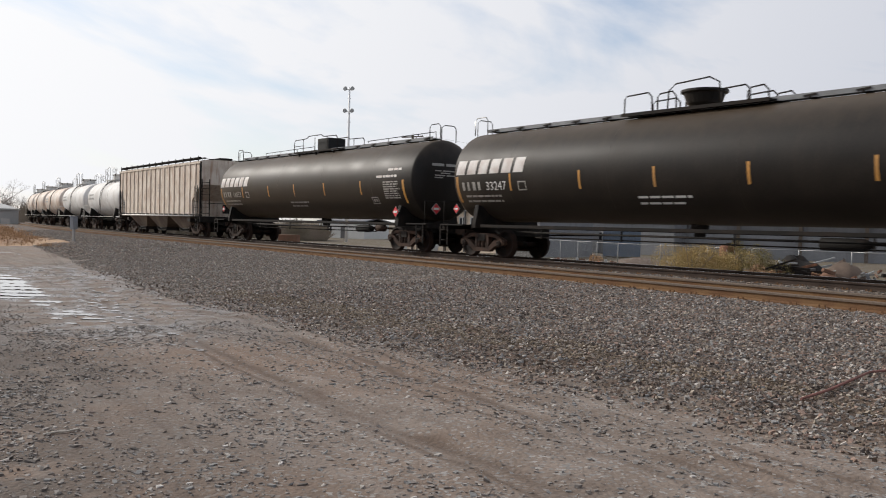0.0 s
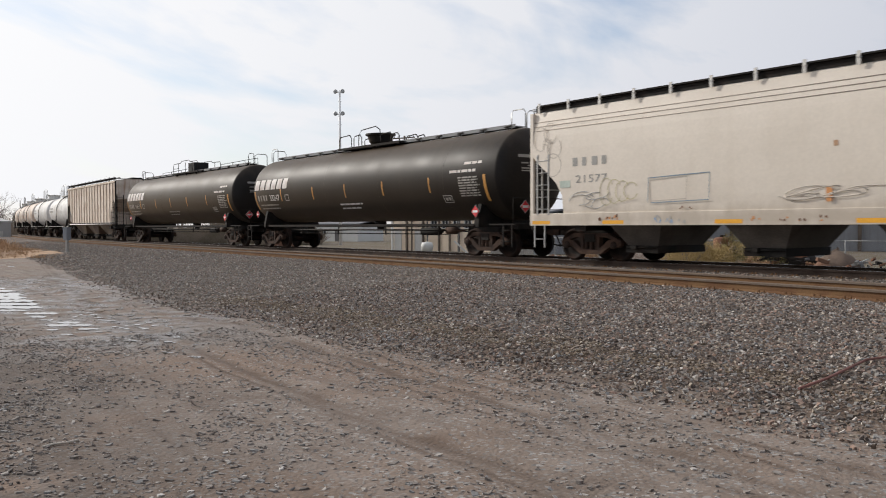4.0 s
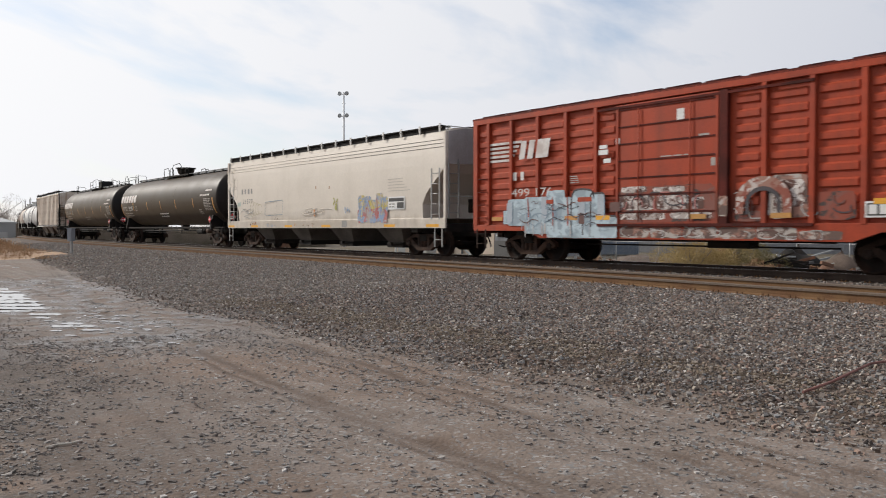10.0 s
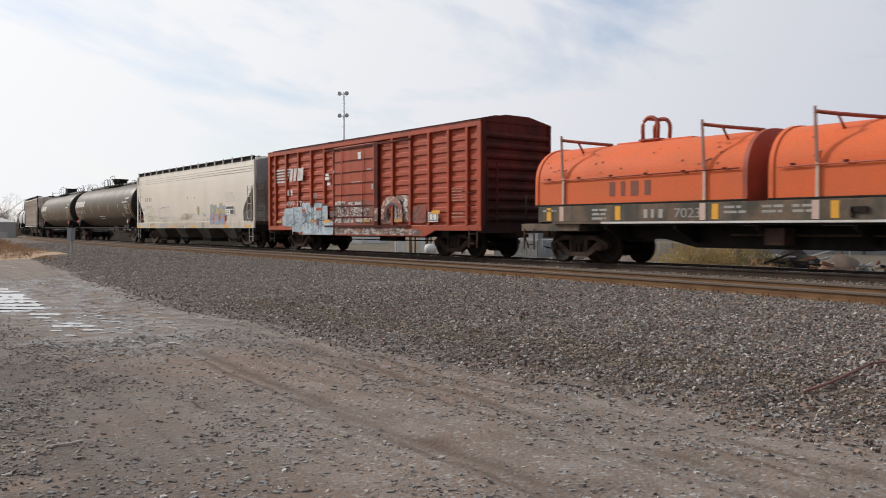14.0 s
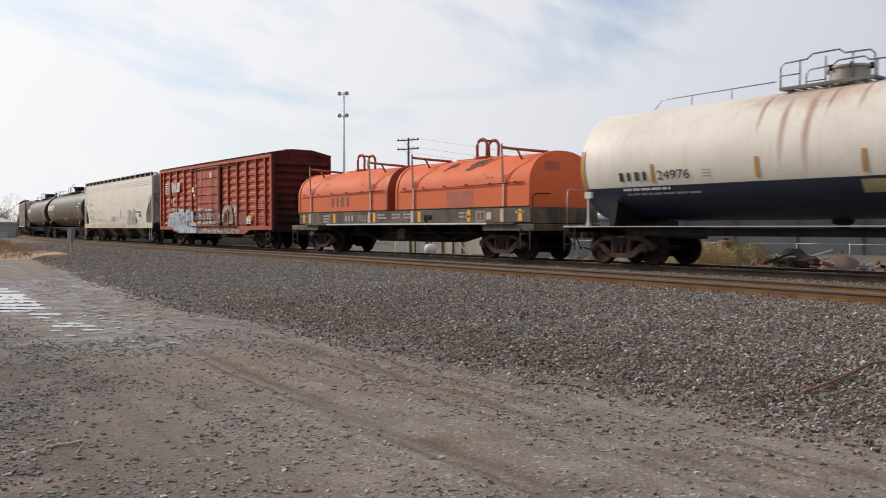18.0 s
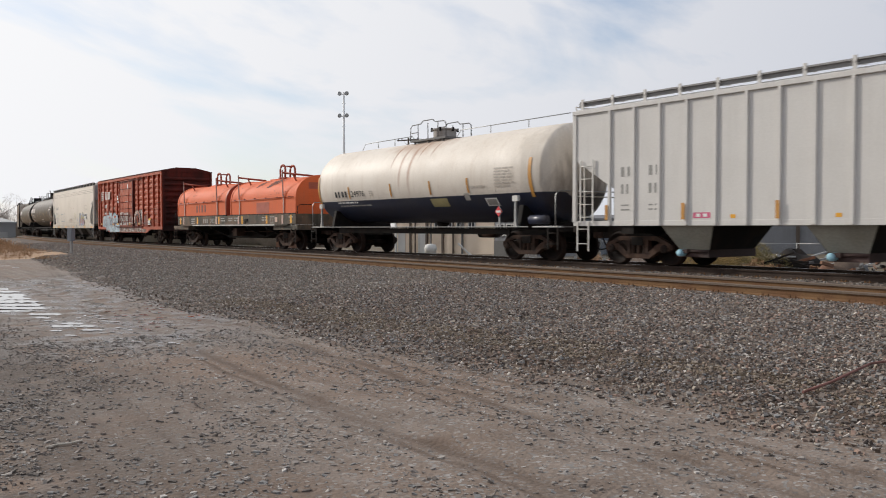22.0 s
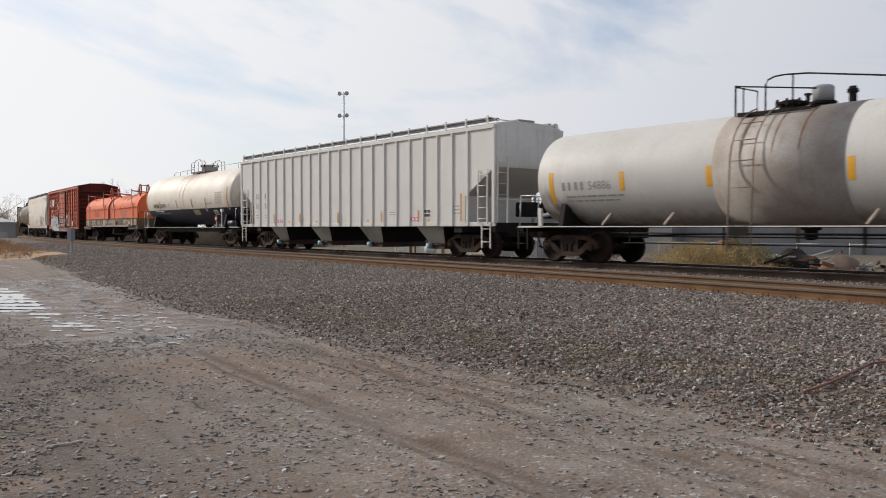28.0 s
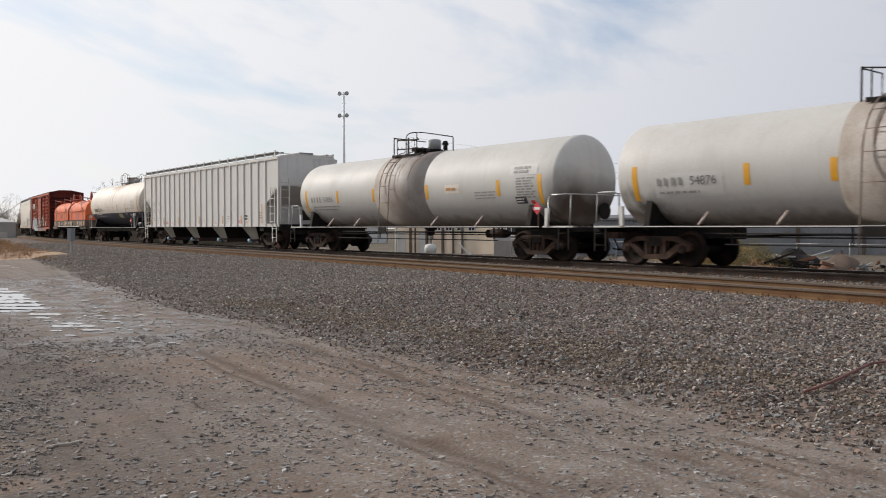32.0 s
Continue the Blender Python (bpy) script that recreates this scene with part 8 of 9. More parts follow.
M["earthy_stone"] = stone_material("earth_coated_stone", [(22, (0.11, 0.082, 0.058)), (30, (0.17, 0.13, 0.093)), (27, (0.225, 0.177, 0.130)), (14, (0.26, 0.215, 0.17)), (7, (0.33, 0.285, 0.24))])
stones("earthy_stone", p, s, M["earthy_stone"], "brown earth-coated stones along the toe of the bed", 0.6, 9)
stones("crushed_stone", places, sizes, M["ballast"], "grey crushed stone of the track bed")


def patchy(x, d):
    q = noise.noise(Vector((x * 0.5, d * 0.9, 4.0))) + 0.6 * noise.noise(Vector((x * 1.7, d * 2.3, 9.0)))
    return max(0.10, min(1.0, 0.42 + 0.9 * q))


places, sizes = scatter(30000, -12, 3.5, 0.6, 7.0, 0.007, 0.022, 21, patchy, 0.12)
p, s = scatter(7500, -12, 3.5, 0.6, 7.2, 0.024, 0.052, 23, patchy, 0.15)
places, sizes = places + p, sizes + s
p, s = scatter(10000, -30, -10, -6, 7.0, 0.015, 0.045, 22, patchy, 0.12)
p2, s2 = scatter(15000, -17, -3.5, -4, 3.2, 0.012, 0.036, 24, lambda x, d: min(1.0, max(0.03, (2.1 + (0.9 if x < -7 else 0.0) - d) / 0.9)) * min(1.0, max(0.1, (-3.8 - x) / 2)) * patchy(x, d), 0.15)
stones("coarse_gravel", p2, s2, M["road_gravel"], "dark coarse gravel strewn on the road", 0.6, 6)
stones("loose_stones", places + p, sizes + s, M["chips"], "small loose stones trodden into the dirt road", 0.42, 5)

# ---- wet hollows
water = bpy.data.materials.new("puddle_water")
water.use_nodes = True
wb = water.node_tree.nodes["Principled BSDF"]
wb.inputs["Base Color"].default_value, wb.inputs["Roughness"].default_value, wb.inputs["IOR"].default_value = (0.20, 0.19, 0.18, 1), 0.04, 1.5
rnd = random.Random(4)


M["wet_mud"] = surface("wet_mud", (0.22, 0.205, 0.19), 0.26, 0, (0.12, 0.105, 0.092), 0.7, 0.3, 4, 0.7, spec=0.8)


def wet_at(px, row):
    """A spot on the road from its bearing and its dip below the horizon."""
    return spot(px, 2276.0 / row)


def wet_strip(px0, px1, row, thick, seed, mat, label):
    """Water lying in one furrow: from one bearing to another, with ragged banks that close at both ends."""
    n = max(6, int((px1 - px0) / 3))
    edge = []
    for k in range(n + 1):
        q = k / n
        body = min(1.0, 6 * q, 6 * (1 - q))
        mid = row + 0.7 * noise.noise(Vector((k * 0.35, seed * 1.9, 1.0)))
        half = thick / 2 * body * (1 + 0.6 * noise.noise(Vector((k * 0.3, seed * 2.7, 4.0))) + 0.3 * noise.noise(Vector((k * 1.3, seed * 0.7, 8.0))))
        half = max(0.05, half)
        edge.append((wet_at(px0 + (px1 - px0) * q, mid - half), wet_at(px0 + (px1 - px0) * q, mid + half)))
    z = (max if mat is water else min)(level(*p) for e in edge[::2] for p in e) + (0.003 if mat is water else 0.012)
    g = Geo().add([(*p, z) for e in edge for p in e], [(2 * k, 2 * k + 1, 2 * k + 3, 2 * k + 2) for k in range(n)])
    return tagged(new("puddle", g.mesh("puddle", mat)), label, "puddle", "puddles in the road", "")


WATER_LABEL, MUD_LABEL = "shallow muddy puddle in a furrow of the road", "patch of wet glistening mud on the road"
k = 0
for row, a, b, thick in ((109, -14, 16, 2.4), (114, -26, 36, 2.8), (120, -30, 48, 5.4), (126, -30, 54, 4.8), (131.6, -34, 70, 5.0), (137, -34, 78, 4.4), (142.4, -34, 86, 4.6), (147.2, -20, 60, 2.6),
                         (152, 44, 110, 3.4), (158, 58, 88, 2.6), (164, 74, 100, 2.0), (171, 104, 146, 3.4), (177, 80, 172, 3.4), (183.5, 138, 182, 2.6), (185, 84, 108, 2.0), (192, 108, 132, 1.8)):
    k += 1
    wet_strip(a, b, row, thick, k, water, WATER_LABEL)
for _ in range(115):
    k += 1
    row, wide = rnd.triangular(122, 236, 152), rnd.uniform(4, 17)
    px = rnd.triangular(110, 360, 130 + (row - 122) * 2.2)
    wet_strip(px - wide / 2, px + wide / 2, row, rnd.uniform(0.6, 1.5), k, water, WATER_LABEL)
for _ in range(110):
    k += 1
    row = rnd.triangular(124, 240, 158)
    px = rnd.triangular(20, 400, 110 + (row - 124) * 1.6) if row > 150 else rnd.triangular(90, 330, 190)
    wide = rnd.uniform(4, 14)
    wet_strip(px - wide / 2, px + wide / 2, row, rnd.uniform(0.5, 1.3), k, M["wet_mud"], MUD_LABEL)
for px, row, wide, thick in ((8, 67, 40, 3.0), (20, 70, 26, 1.6), (48, 108, 20, 1.2), (345, 231, 20, 1.6), (352, 234, 16, 1.2), (232, 206, 24, 1.5), (178, 214, 22, 1.2)):
    k += 1
    wet_strip(px - wide / 2, px + wide / 2, row, thick, k, M["wet_mud"], MUD_LABEL)

# ---- pale stick on the road
stick = thing("stick", "pale weathered stick lying on the road", "stick")
part("stick", Geo().tube([(sx, sy, level(sx, sy) + 0.012) for sx, sy in ((-6.20, 1.32), (-6.23, 1.40), (-6.21, 1.48), (-6.24, 1.57))], 0.008, 6), M["stick"], stick)

# ---- rusty rod on the stones
rod = thing("rusty_rod", "thin rusty red rod lying on the crushed stone", "rod")
part("rod", Geo().tube([(px, py, level(px, py) + up) for px, py, up in ((-3.71, 6.93, 0.03), (-3.67, 7.34, 0.04), (-3.67, 7.77, 0.05), (-3.70, 8.19, 0.06), (-3.64, 8.40, 0.06), (-3.55, 8.9, 0.06))], 0.013, 7), M["hoop_rust"], rod)

# ---- cabinet on a post beside the line
x, y = -46.2, 11.2
cab = thing("signal_cabinet", "grey steel equipment cabinet on a post beside the track", "cabinet")
cab.location = (x, y, level(x, y - bend(x)))
part("post", Geo().box(0, 0, 0.33, 0.11, 0.11, 0.70), M["galv"], cab)
bx = part("housing", Geo().box(0, 0, 0.98, 0.28, 0.28, 0.64), M["cabinet"], cab, "", None, 0.02)
part("door", Geo().box(0.0, -0.15, 0.98, 0.22, 0.02, 0.56), M["cabinet"], bx)
part("roof_cap", Geo().box(0, 0, 1.32, 0.32, 0.32, 0.04), M["cabinet"], bx)
cab.rotation_euler = (0, 0, radians(35))


# ---- dry grass
M["straw_bed"] = surface("flattened_straw", (0.38, 0.24, 0.135), 0.9, 0, (0.24, 0.145, 0.085), 0.8, 0.3, 1.5, 0.6)


def tufts(name, spots, mat, label, blades=26, high=0.4, spread=0.35, seed=2):
    r2 = random.Random(seed)
    g = Geo()
    for x, y, z, s in spots:
        for _ in range(blades):
            a, lean = r2.uniform(0, 6.283), r2.uniform(0.5, 2.2)
            bx, by = x + r2.gauss(0, spread * s), y + r2.gauss(0, spread * s)
            h = high * s * r2.uniform(0.4, 1.1)
            w = 0.016 + 0.01 * r2.random()
            dx, dy = math.cos(a) * h * lean, math.sin(a) * h * lean
            sx, sy = -math.sin(a) * w, math.cos(a) * w
            g.add([(bx - sx, by - sy, z - 0.05), (bx + sx, by + sy, z - 0.05), (bx + dx * 0.45 + sx * 0.8, by + dy * 0.45 + sy * 0.8, z + h * 0.6), (bx + dx * 0.45 - sx * 0.8, by + dy * 0.45 - sy * 0.8, z + h * 0.6), (bx + dx, by + dy, z + h * max(0.15, 1 - 0.42 * lean))], [(0, 1, 2, 3), (3, 2, 4)])
    me = bpy.data.meshes.new(name)
    me.from_pydata(g.v, [], g.f)
    me.materials.append(mat)
    return tagged(new(name, me), label, "grass", "", "stuff")


def mound_z(x, y):
    return 1.0 * math.exp(-((x + 54.5) / 5.5) ** 2 - ((y - 8.0) / 2.0) ** 2) + 0.5 * math.exp(-((x + 60) / 7.5) ** 2 - ((y - 5.0) / 2.8) ** 2) + 0.26 * math.exp(-((x + 47.0) / 1.1) ** 2 - ((y - 10.5) / 0.45) ** 2)


n1 = 26
v = []
for i in range(n1 + 1):
    for j in range(n1 + 1):
        x, y = -78 + 36 * i / n1, -1 + 14.5 * j / n1
        v.append((x, y, level(x, y) - 0.06 + mound_z(x, y) * (1 + 0.25 * noise.noise(Vector((x * 0.5, y * 0.7, 2))))))
m1 = Geo().add(v, [(i * (n1 + 1) + j, (i + 1) * (n1 + 1) + j, (i + 1) * (n1 + 1) + j + 1, i * (n1 + 1) + j + 1) for i in range(n1) for j in range(n1)], True)
tagged(new("bank", m1.mesh("bank", M["straw_bed"])), "low bank under flattened golden straw", "bank", "", "structure")
rnd = random.Random(9)
spots = []
while len(spots) < 900:
    x, y = rnd.uniform(-74, -45), rnd.uniform(1, 12)
    if mound_z(x, y) > rnd.uniform(0.08, 0.5):
        spots.append((x, y, level(x, y) - 0.05 + mound_z(x, y), rnd.uniform(0.6, 1.3)))
tufts("dry_grass", spots, M["straw"], "flattened orange-brown dry grass", 38, 0.06, 0.42, 3)
spots = [(x, y, level(x, y - bend(x)), rnd.uniform(0.5, 1.0)) for x, y in [(rnd.gauss(-44, 1.3), rnd.gauss(9.8, 0.35)) for _ in range(26)]]
tufts("verge_grass", spots, M["straw"], "short brown weeds at the road edge", 26, 0.06, 0.3, 4)
# weeds along the toe of the stones
spots = []
for _ in range(150):
    x = rnd.uniform(-24, 2)
    d = 6.5 + 0.5 * noise.noise(Vector((x * 0.35, 0, 1.7))) + rnd.gauss(0, 0.28)
    spots.append((x, d, level(x, d), rnd.uniform(0.12, 0.3)))
tufts("dead_weeds", spots, M["soil"], "sparse dead brown weeds along the stone edge", 7, 0.10, 0.9, 5)


# ---- bare trees
def tree_meshes(seed, high):
    r2 = random.Random(seed)
    trunk, twigs = Geo(), Geo()

    def grow(p, d, length, r, depth):
        pts, q = [p], p
        for k in range(3):
            d = (d + Vector((r2.gauss(0, 0.12), r2.gauss(0, 0.12), r2.gauss(0.03, 0.08)))).normalized()
            q = q + d * length / 3
            pts.append(q)
        if depth < 2:
            seg = 7 if depth == 0 else 5
            for i in range(3):
                trunk.tube([pts[i], pts[i + 1]], r * (1 - 0.16 * i), seg, False)
        else:
            for i in range(3):
                twigs.tube([pts[i], pts[i + 1]], max(0.010, 0.75 * r * (1 - 0.2 * i)), 3, False)
        if depth < 5:
            for k in range(r2.randint(3, 4) if depth < 4 else 2):
                side = Vector((r2.gauss(0, 1), r2.gauss(0, 1), r2.gauss(0.25, 0.5))).normalized()
                grow(pts[r2.choice((1, 2, 3, 3))], (d * 0.75 + side * 0.75).normalized(), length * r2.uniform(0.55, 0.8), r * 0.55, depth + 1)
    grow(Vector((0, 0, -0.3)), Vector((0, 0, 1)), high * 0.34, high * 0.022, 0)
    return trunk.mesh("trunk", M["bark"]), twigs.mesh("twigs", M["twig"])


TREES = [tree_meshes(31 + k, 10.0) for k in range(3)]


def bare_tree(px, depth, kind, scale, turn):
    x, y = spot(px, depth)
    t = thing("bare_tree", "leafless grey-brown tree with fine twigs", "tree", "bare trees")
    t.location, t.rotation_euler, t.scale = (x, y, FLOOR if y > 26 + bend(x) else -0.55), (0, 0, turn), (scale,) * 3
    part("trunk", TREES[kind][0], None, t)
    part("crown", TREES[kind][1], None, t)


for px, dp, kd, sc, tn in ((-8, 150, 0, 1.05, 0.3), (18, 165, 1, 0.85, 1.7), (-40, 130, 2, 1.0, 2.0), (34, 190, 2, 0.75, 4.0), (0, 140, 1, 0.9, 5.2), (205, 210, 1, 1.7, 0.5), (232, 205, 0, 1.95, 3.0), (262, 220, 2, 1.7, 5.0), (325, 215, 1, 1.8, 2.0),
                           (1300, 125, 2, 0.85, 1.0), (1360, 135, 0, 0.9, 2.2), (1440, 120, 1, 0.88, 2.5), (1478, 130, 0, 1.0, 0.9), (1508, 118, 2, 0.85, 3.3), (1548, 125, 1, 0.95, 4.4), (1590, 120, 0, 0.9, 5.0)):
    bare_tree(px, dp, kd, sc, tn)


# ---- bushes
def bush_mesh(seed, rx, rz, n, leaf):
    r2 = random.Random(seed)
    g = Geo()
    lobes = [(r2.gauss(0, rx * 0.42), r2.gauss(0, rx * 0.3), abs(r2.gauss(rz * 0.35, rz * 0.22)), r2.uniform(0.3, 0.55)) for _ in range(9)]
    for _ in range(n):
        lx, ly, lz, lr = r2.choice(lobes)
        d = Vector((r2.gauss(0, 1), r2.gauss(0, 1), r2.gauss(0, 1))).normalized() * r2.uniform(0.72, 1.04) * lr
        c = Vector((lx + d.x * rx, ly + d.y * rx, max(0.02, lz + d.z * rz)))
        a, b = Vector((r2.gauss(0, 1), r2.gauss(0, 1), r2.gauss(0, 1))).normalized(), Vector((r2.gauss(0, 1), r2.gauss(0, 1), r2.gauss(0.6, 1))).normalized()
        s = leaf * r2.uniform(0.6, 1.5)
        g.add([c - a * s * 0.35, c + b * s, c + a * s * 0.35, c - b * s * 0.7], [(0, 1, 2, 3)])
    return g


def bush(px, depth, rx, rz, mat, label, seed, n=2600, leaf=0.09):
    x, y = spot(px, depth)
    b = thing("bush", label, "bush", "bushes behind the line")
    b.location = (x, y, FLOOR)
    part("foliage", bush_mesh(seed, rx, rz, n, leaf), M[mat], b)
    r2 = random.Random(seed)
    for k in range(7):
        g = Geo()
        g.tube([(0, 0, 0), (r2.gauss(0, rx * 0.3), r2.gauss(0, rx * 0.3), rz * r2.uniform(0.5, 0.9))], 0.025, 5)
        part("stem", g, M["bark"], b)


bush(1222, 47, 2.3, 2.2, "gold_bush", "golden brown dry bush behind the track", 1, 26000, 0.042)
bush(1270, 49, 2.0, 1.9, "gold_bush", "golden brown dry bush behind the track", 2, 20000, 0.042)
bush(1298, 50, 1.1, 2.2, "olive_bush", "olive green bush behind the track", 3, 9000, 0.05)
bush(1345, 48, 1.7, 1.9, "olive_bush", "olive and brown bush behind the track", 4, 12000, 0.05)
bush(1338, 46, 0.8, 0.7, "straw", "rust-brown dry weeds by the fence", 5, 1400)
bush(1050, 63, 0.7, 0.8, "straw", "rust-brown dry weeds by the fence", 6, 1200)
bush(1440, 47, 0.6, 0.6, "straw", "rust-brown dry weeds by the fence", 7, 900)
bush(66, 46, 0.9, 0.35, "green_bush", "dark green low weeds by the road", 8, 800, 0.06)

# ---- far scrub and woods along the horizon
def far_scrub(px0, px1, depth, high, n, label, seed):
    r2 = random.Random(seed)
    g = Geo()
    for _ in range(n):
        px = r2.uniform(px0, px1)
        x, y = spot(px, depth + r2.uniform(-6, 6))
        top = high * (0.62 + 0.55 * noise.noise(Vector((px * 0.03, seed, 0.5))) + 0.3 * noise.noise(Vector((px * 0.15, seed, 3)))) * r2.uniform(0.3, 1.05)
        z = FLOOR + r2.uniform(0.0, 0.75) * top
        ln, w = r2.uniform(0.5, 1.5), r2.uniform(0.03, 0.09)
        lx, lz = r2.gauss(0, 0.45), r2.uniform(0.5, 1.0)
        ux, uy = 0.6161 * w, 0.7877 * w
        q = ln * lx
        g.add([(x - ux, y - uy, z), (x + ux, y + uy, z), (x + 0.6161 * q + ux * 0.5, y + 0.7877 * q + uy * 0.5, z + ln * lz), (x + 0.6161 * q - ux * 0.5, y + 0.7877 * q - uy * 0.5, z + ln * lz)], [(0, 1, 2, 3)])
    me = bpy.data.meshes.new("far_scrub")
    me.from_pydata(g.v, [], g.f)
    me.materials.append(M["scrub"])
    return tagged(new("far_scrub", me), label, "scrub", "", "stuff")


M["scrub"] = surface("bare_brown_scrub", (0.23, 0.185, 0.14), 0.9, 0, (0.15, 0.125, 0.085), 0.8, 0.2, 0.5, 0)
far_scrub(20, 475, 135, 6.6, 36000, "bare brown scrub beyond the tracks", 4)
far_scrub(465, 575, 125, 4.2, 9000, "bare brown scrub beyond the tracks", 5)

# ---- chain-link fence
FENCE = [spot(905, 76), spot(960, 71), spot(1091, 60), spot(1250, 54), spot(1411, 51), spot(1505, 49), spot(1640, 47), spot(1900, 44)]
fence = thing("chain_link_fence", "galvanised chain-link fence behind the tracks", "fence")
posts = []
for a, b in zip(FENCE, FENCE[1:]):
    n = max(1, round(math.dist(a, b) / 3.2))
    posts += [(a[0] + (b[0] - a[0]) * k / n, a[1] + (b[1] - a[1]) * k / n) for k in range(n)]
posts.append(FENCE[-1])
pm = Geo().lathe([(FLOOR, 0.035), (0.08, 0.035), (0.12, 0.0)], 8, "z").mesh("post", M["galv"])
for x, y in posts:
    part("post", pm, None, fence, "", (x, y, 0))
for a, b in zip(posts, posts[1:]):
    part("top_rail", Geo().tube([(*a, 0.05), (*b, 0.05)], 0.022, 6), M["galv"], fence)
    g = Geo()
    L2, hh = math.dist(a, b), 0.05 - FLOOR
    dx, dy = (b[0] - a[0]) / L2, (b[1] - a[1]) / L2
    stepw = 0.12
    w = 0.0022
    k = -hh
    while k < L2:
        for sgn in (1, -1):
            s0, z0, s1, z1 = k, (FLOOR if sgn > 0 else 0.05), k + hh, (0.05 if sgn > 0 else FLOOR)
            if s0 < 0:
                z0 += sgn * -s0
                s0 = 0
            if s1 > L2:
                z1 -= sgn * (s1 - L2)
                s1 = L2
            if s1 - s0 > 0.02:
                g.add([(a[0] + dx * s0, a[1] + dy * s0, z0 - w), (a[0] + dx * s1, a[1] + dy * s1, z1 - w), (a[0] + dx * s1, a[1] + dy * s1, z1 + w), (a[0] + dx * s0, a[1] + dy * s0, z0 + w)], [(0, 1, 2, 3)])
        k += stepw
    me = bpy.data.meshes.new("wire_mesh")
    me.from_pydata(g.v, [], g.f)
    part("wire_mesh", me, None, fence).data.materials.append(M["galv"])


# ---- buildings
def building(name, label, pa, pb, deep, high, mat, roof_mat, windows=(), doors=(), posts_at=(), panel=0.0, over=0.25, wall_mat2=None, base_h=0.0):
    """A plain hall: pa to pb is its near wall in plan."""
    b = thing(name, label, "building")
    ln = math.dist(pa, pb)
    b.location, b.rotation_euler = (*pa, FLOOR), (0, 0, radians(facing(pa, pb)))
    wall = part("wall", Geo().box(ln / 2, 0.1, high / 2, ln, 0.2, high).box(ln / 2, deep - 0.1, high / 2, ln, 0.2, high).box(0.1, deep / 2, high / 2, 0.2, deep - 0.4, high).box(ln - 0.1, deep / 2, high / 2, 0.2, deep - 0.4, high), M[mat], b)
    part("roof", Geo().prism([(-over, high), (deep / 2, high + deep * 0.07), (deep + over, high), (deep + over, high + 0.16), (deep / 2, high + deep * 0.07 + 0.16), (-over, high + 0.16)], -over, ln + over, "x"), M[roof_mat], b)
    part("eave_trim", Geo().box(ln / 2, -over - 0.03, high + 0.08, ln + 2 * over, 0.06, 0.22), M[roof_mat], b)
    if base_h:
        part("base_course", Geo().box(ln / 2, -0.06, base_h / 2, ln, 0.12, base_h), M[wall_mat2], b)
    if panel:
        for k in range(1, int(ln / panel)):
            part("wall_rib", shared(("wr", mat, round(high, 1)), lambda: Geo().box(0, -0.03, high / 2, 0.08, 0.06, high).mesh("wall_rib", M[mat])), None, wall, "", (k * panel, 0, 0))
    for x, z, w, h in windows:
        f = part("window", Geo().box(x + w / 2, -0.03, z + h + 0.05, w + 0.2, 0.1, 0.1).box(x + w / 2, -0.05, z - 0.05, w + 0.24, 0.14, 0.1).box(x - 0.05, -0.03, z + h / 2, 0.1, 0.1, h).box(x + w + 0.05, -0.03, z + h / 2, 0.1, 0.1, h).box(x + w / 2, -0.03, z + h / 2, 0.06, 0.08, h), M["white_wall"], b)
        part("pane", Geo().box(x + w / 2, -0.005, z + h / 2, w, 0.03, h), M["dark_glass"], f)
    for x, w, h, dm in doors:
        d = part("door", Geo().box(x + w / 2, -0.02, h / 2, w, 0.06, h), M[dm], b)
        part("door_frame", Geo().box(x - 0.06, -0.03, h / 2, 0.12, 0.1, h).box(x + w + 0.06, -0.03, h / 2, 0.12, 0.1, h).box(x + w / 2, -0.03, h + 0.06, w + 0.24, 0.1, 0.12), M["white_wall"], d)
    for x, w, pm2 in posts_at:
        part("post", Geo().box(x, -0.25, high / 2, w, w, high), M[pm2], b)
    return b


building("warehouse", "long low blue-grey warehouse with dark doors", spot(1195, 92), spot(1800, 78), 16, 5.55, "shed_wall", "roof_sheet",
         (), [(3 + k * 6.2, 3.4, 2.6, "pale_wall" if k % 2 == 0 else "dark_glass") for k in range(5)], [(6.5 + 6.2 * k, 0.35, "pole_wood") for k in range(5)], 1.3, 0.4, "pale_wall", 2.9)
building("block_building", "grey concrete block building with white-framed windows", spot(876, 80), spot(952, 76), 8, 3.6, "pale_wall", "roof_sheet",
         [(0.4, 2.05, 0.8, 1.0), (1.6, 2.05, 1.2, 1.0), (3.2, 2.05, 0.5, 1.0)], (), (), 0.0, 0.2, "concrete", 1.5)
building("tan_building", "tan stucco building with white bays and dark posts", spot(702, 92), spot(874, 84), 9, 4.3, "tan_wall", "roof_sheet",
         [(5.5 + k * 1.5, 2.5, 0.75, 1.1) for k in range(4)], [(0.35, 0.8, 2.3, "white_wall"), (3.3, 0.9, 2.2, "white_wall")],
         [(0.1, 0.22, "white_wall"), (2.2, 0.2, "pole_wood"), (2.9, 0.14, "pole_wood"), (4.5, 0.2, "pole_wood"), (5.1, 0.12, "concrete"), (6.7, 0.2, "pole_wood"), (8.1, 0.16, "pole_wood"), (9.3, 0.18, "concrete")], 0.0, 0.3)
building("white_building", "small white building beyond the tracks", spot(560, 150), spot(640, 145), 8, 3.0, "white_wall", "roof_sheet", [(2, 1.2, 1.0, 0.9)], [(5, 1.0, 2.1, "concrete")], (), 0.0)
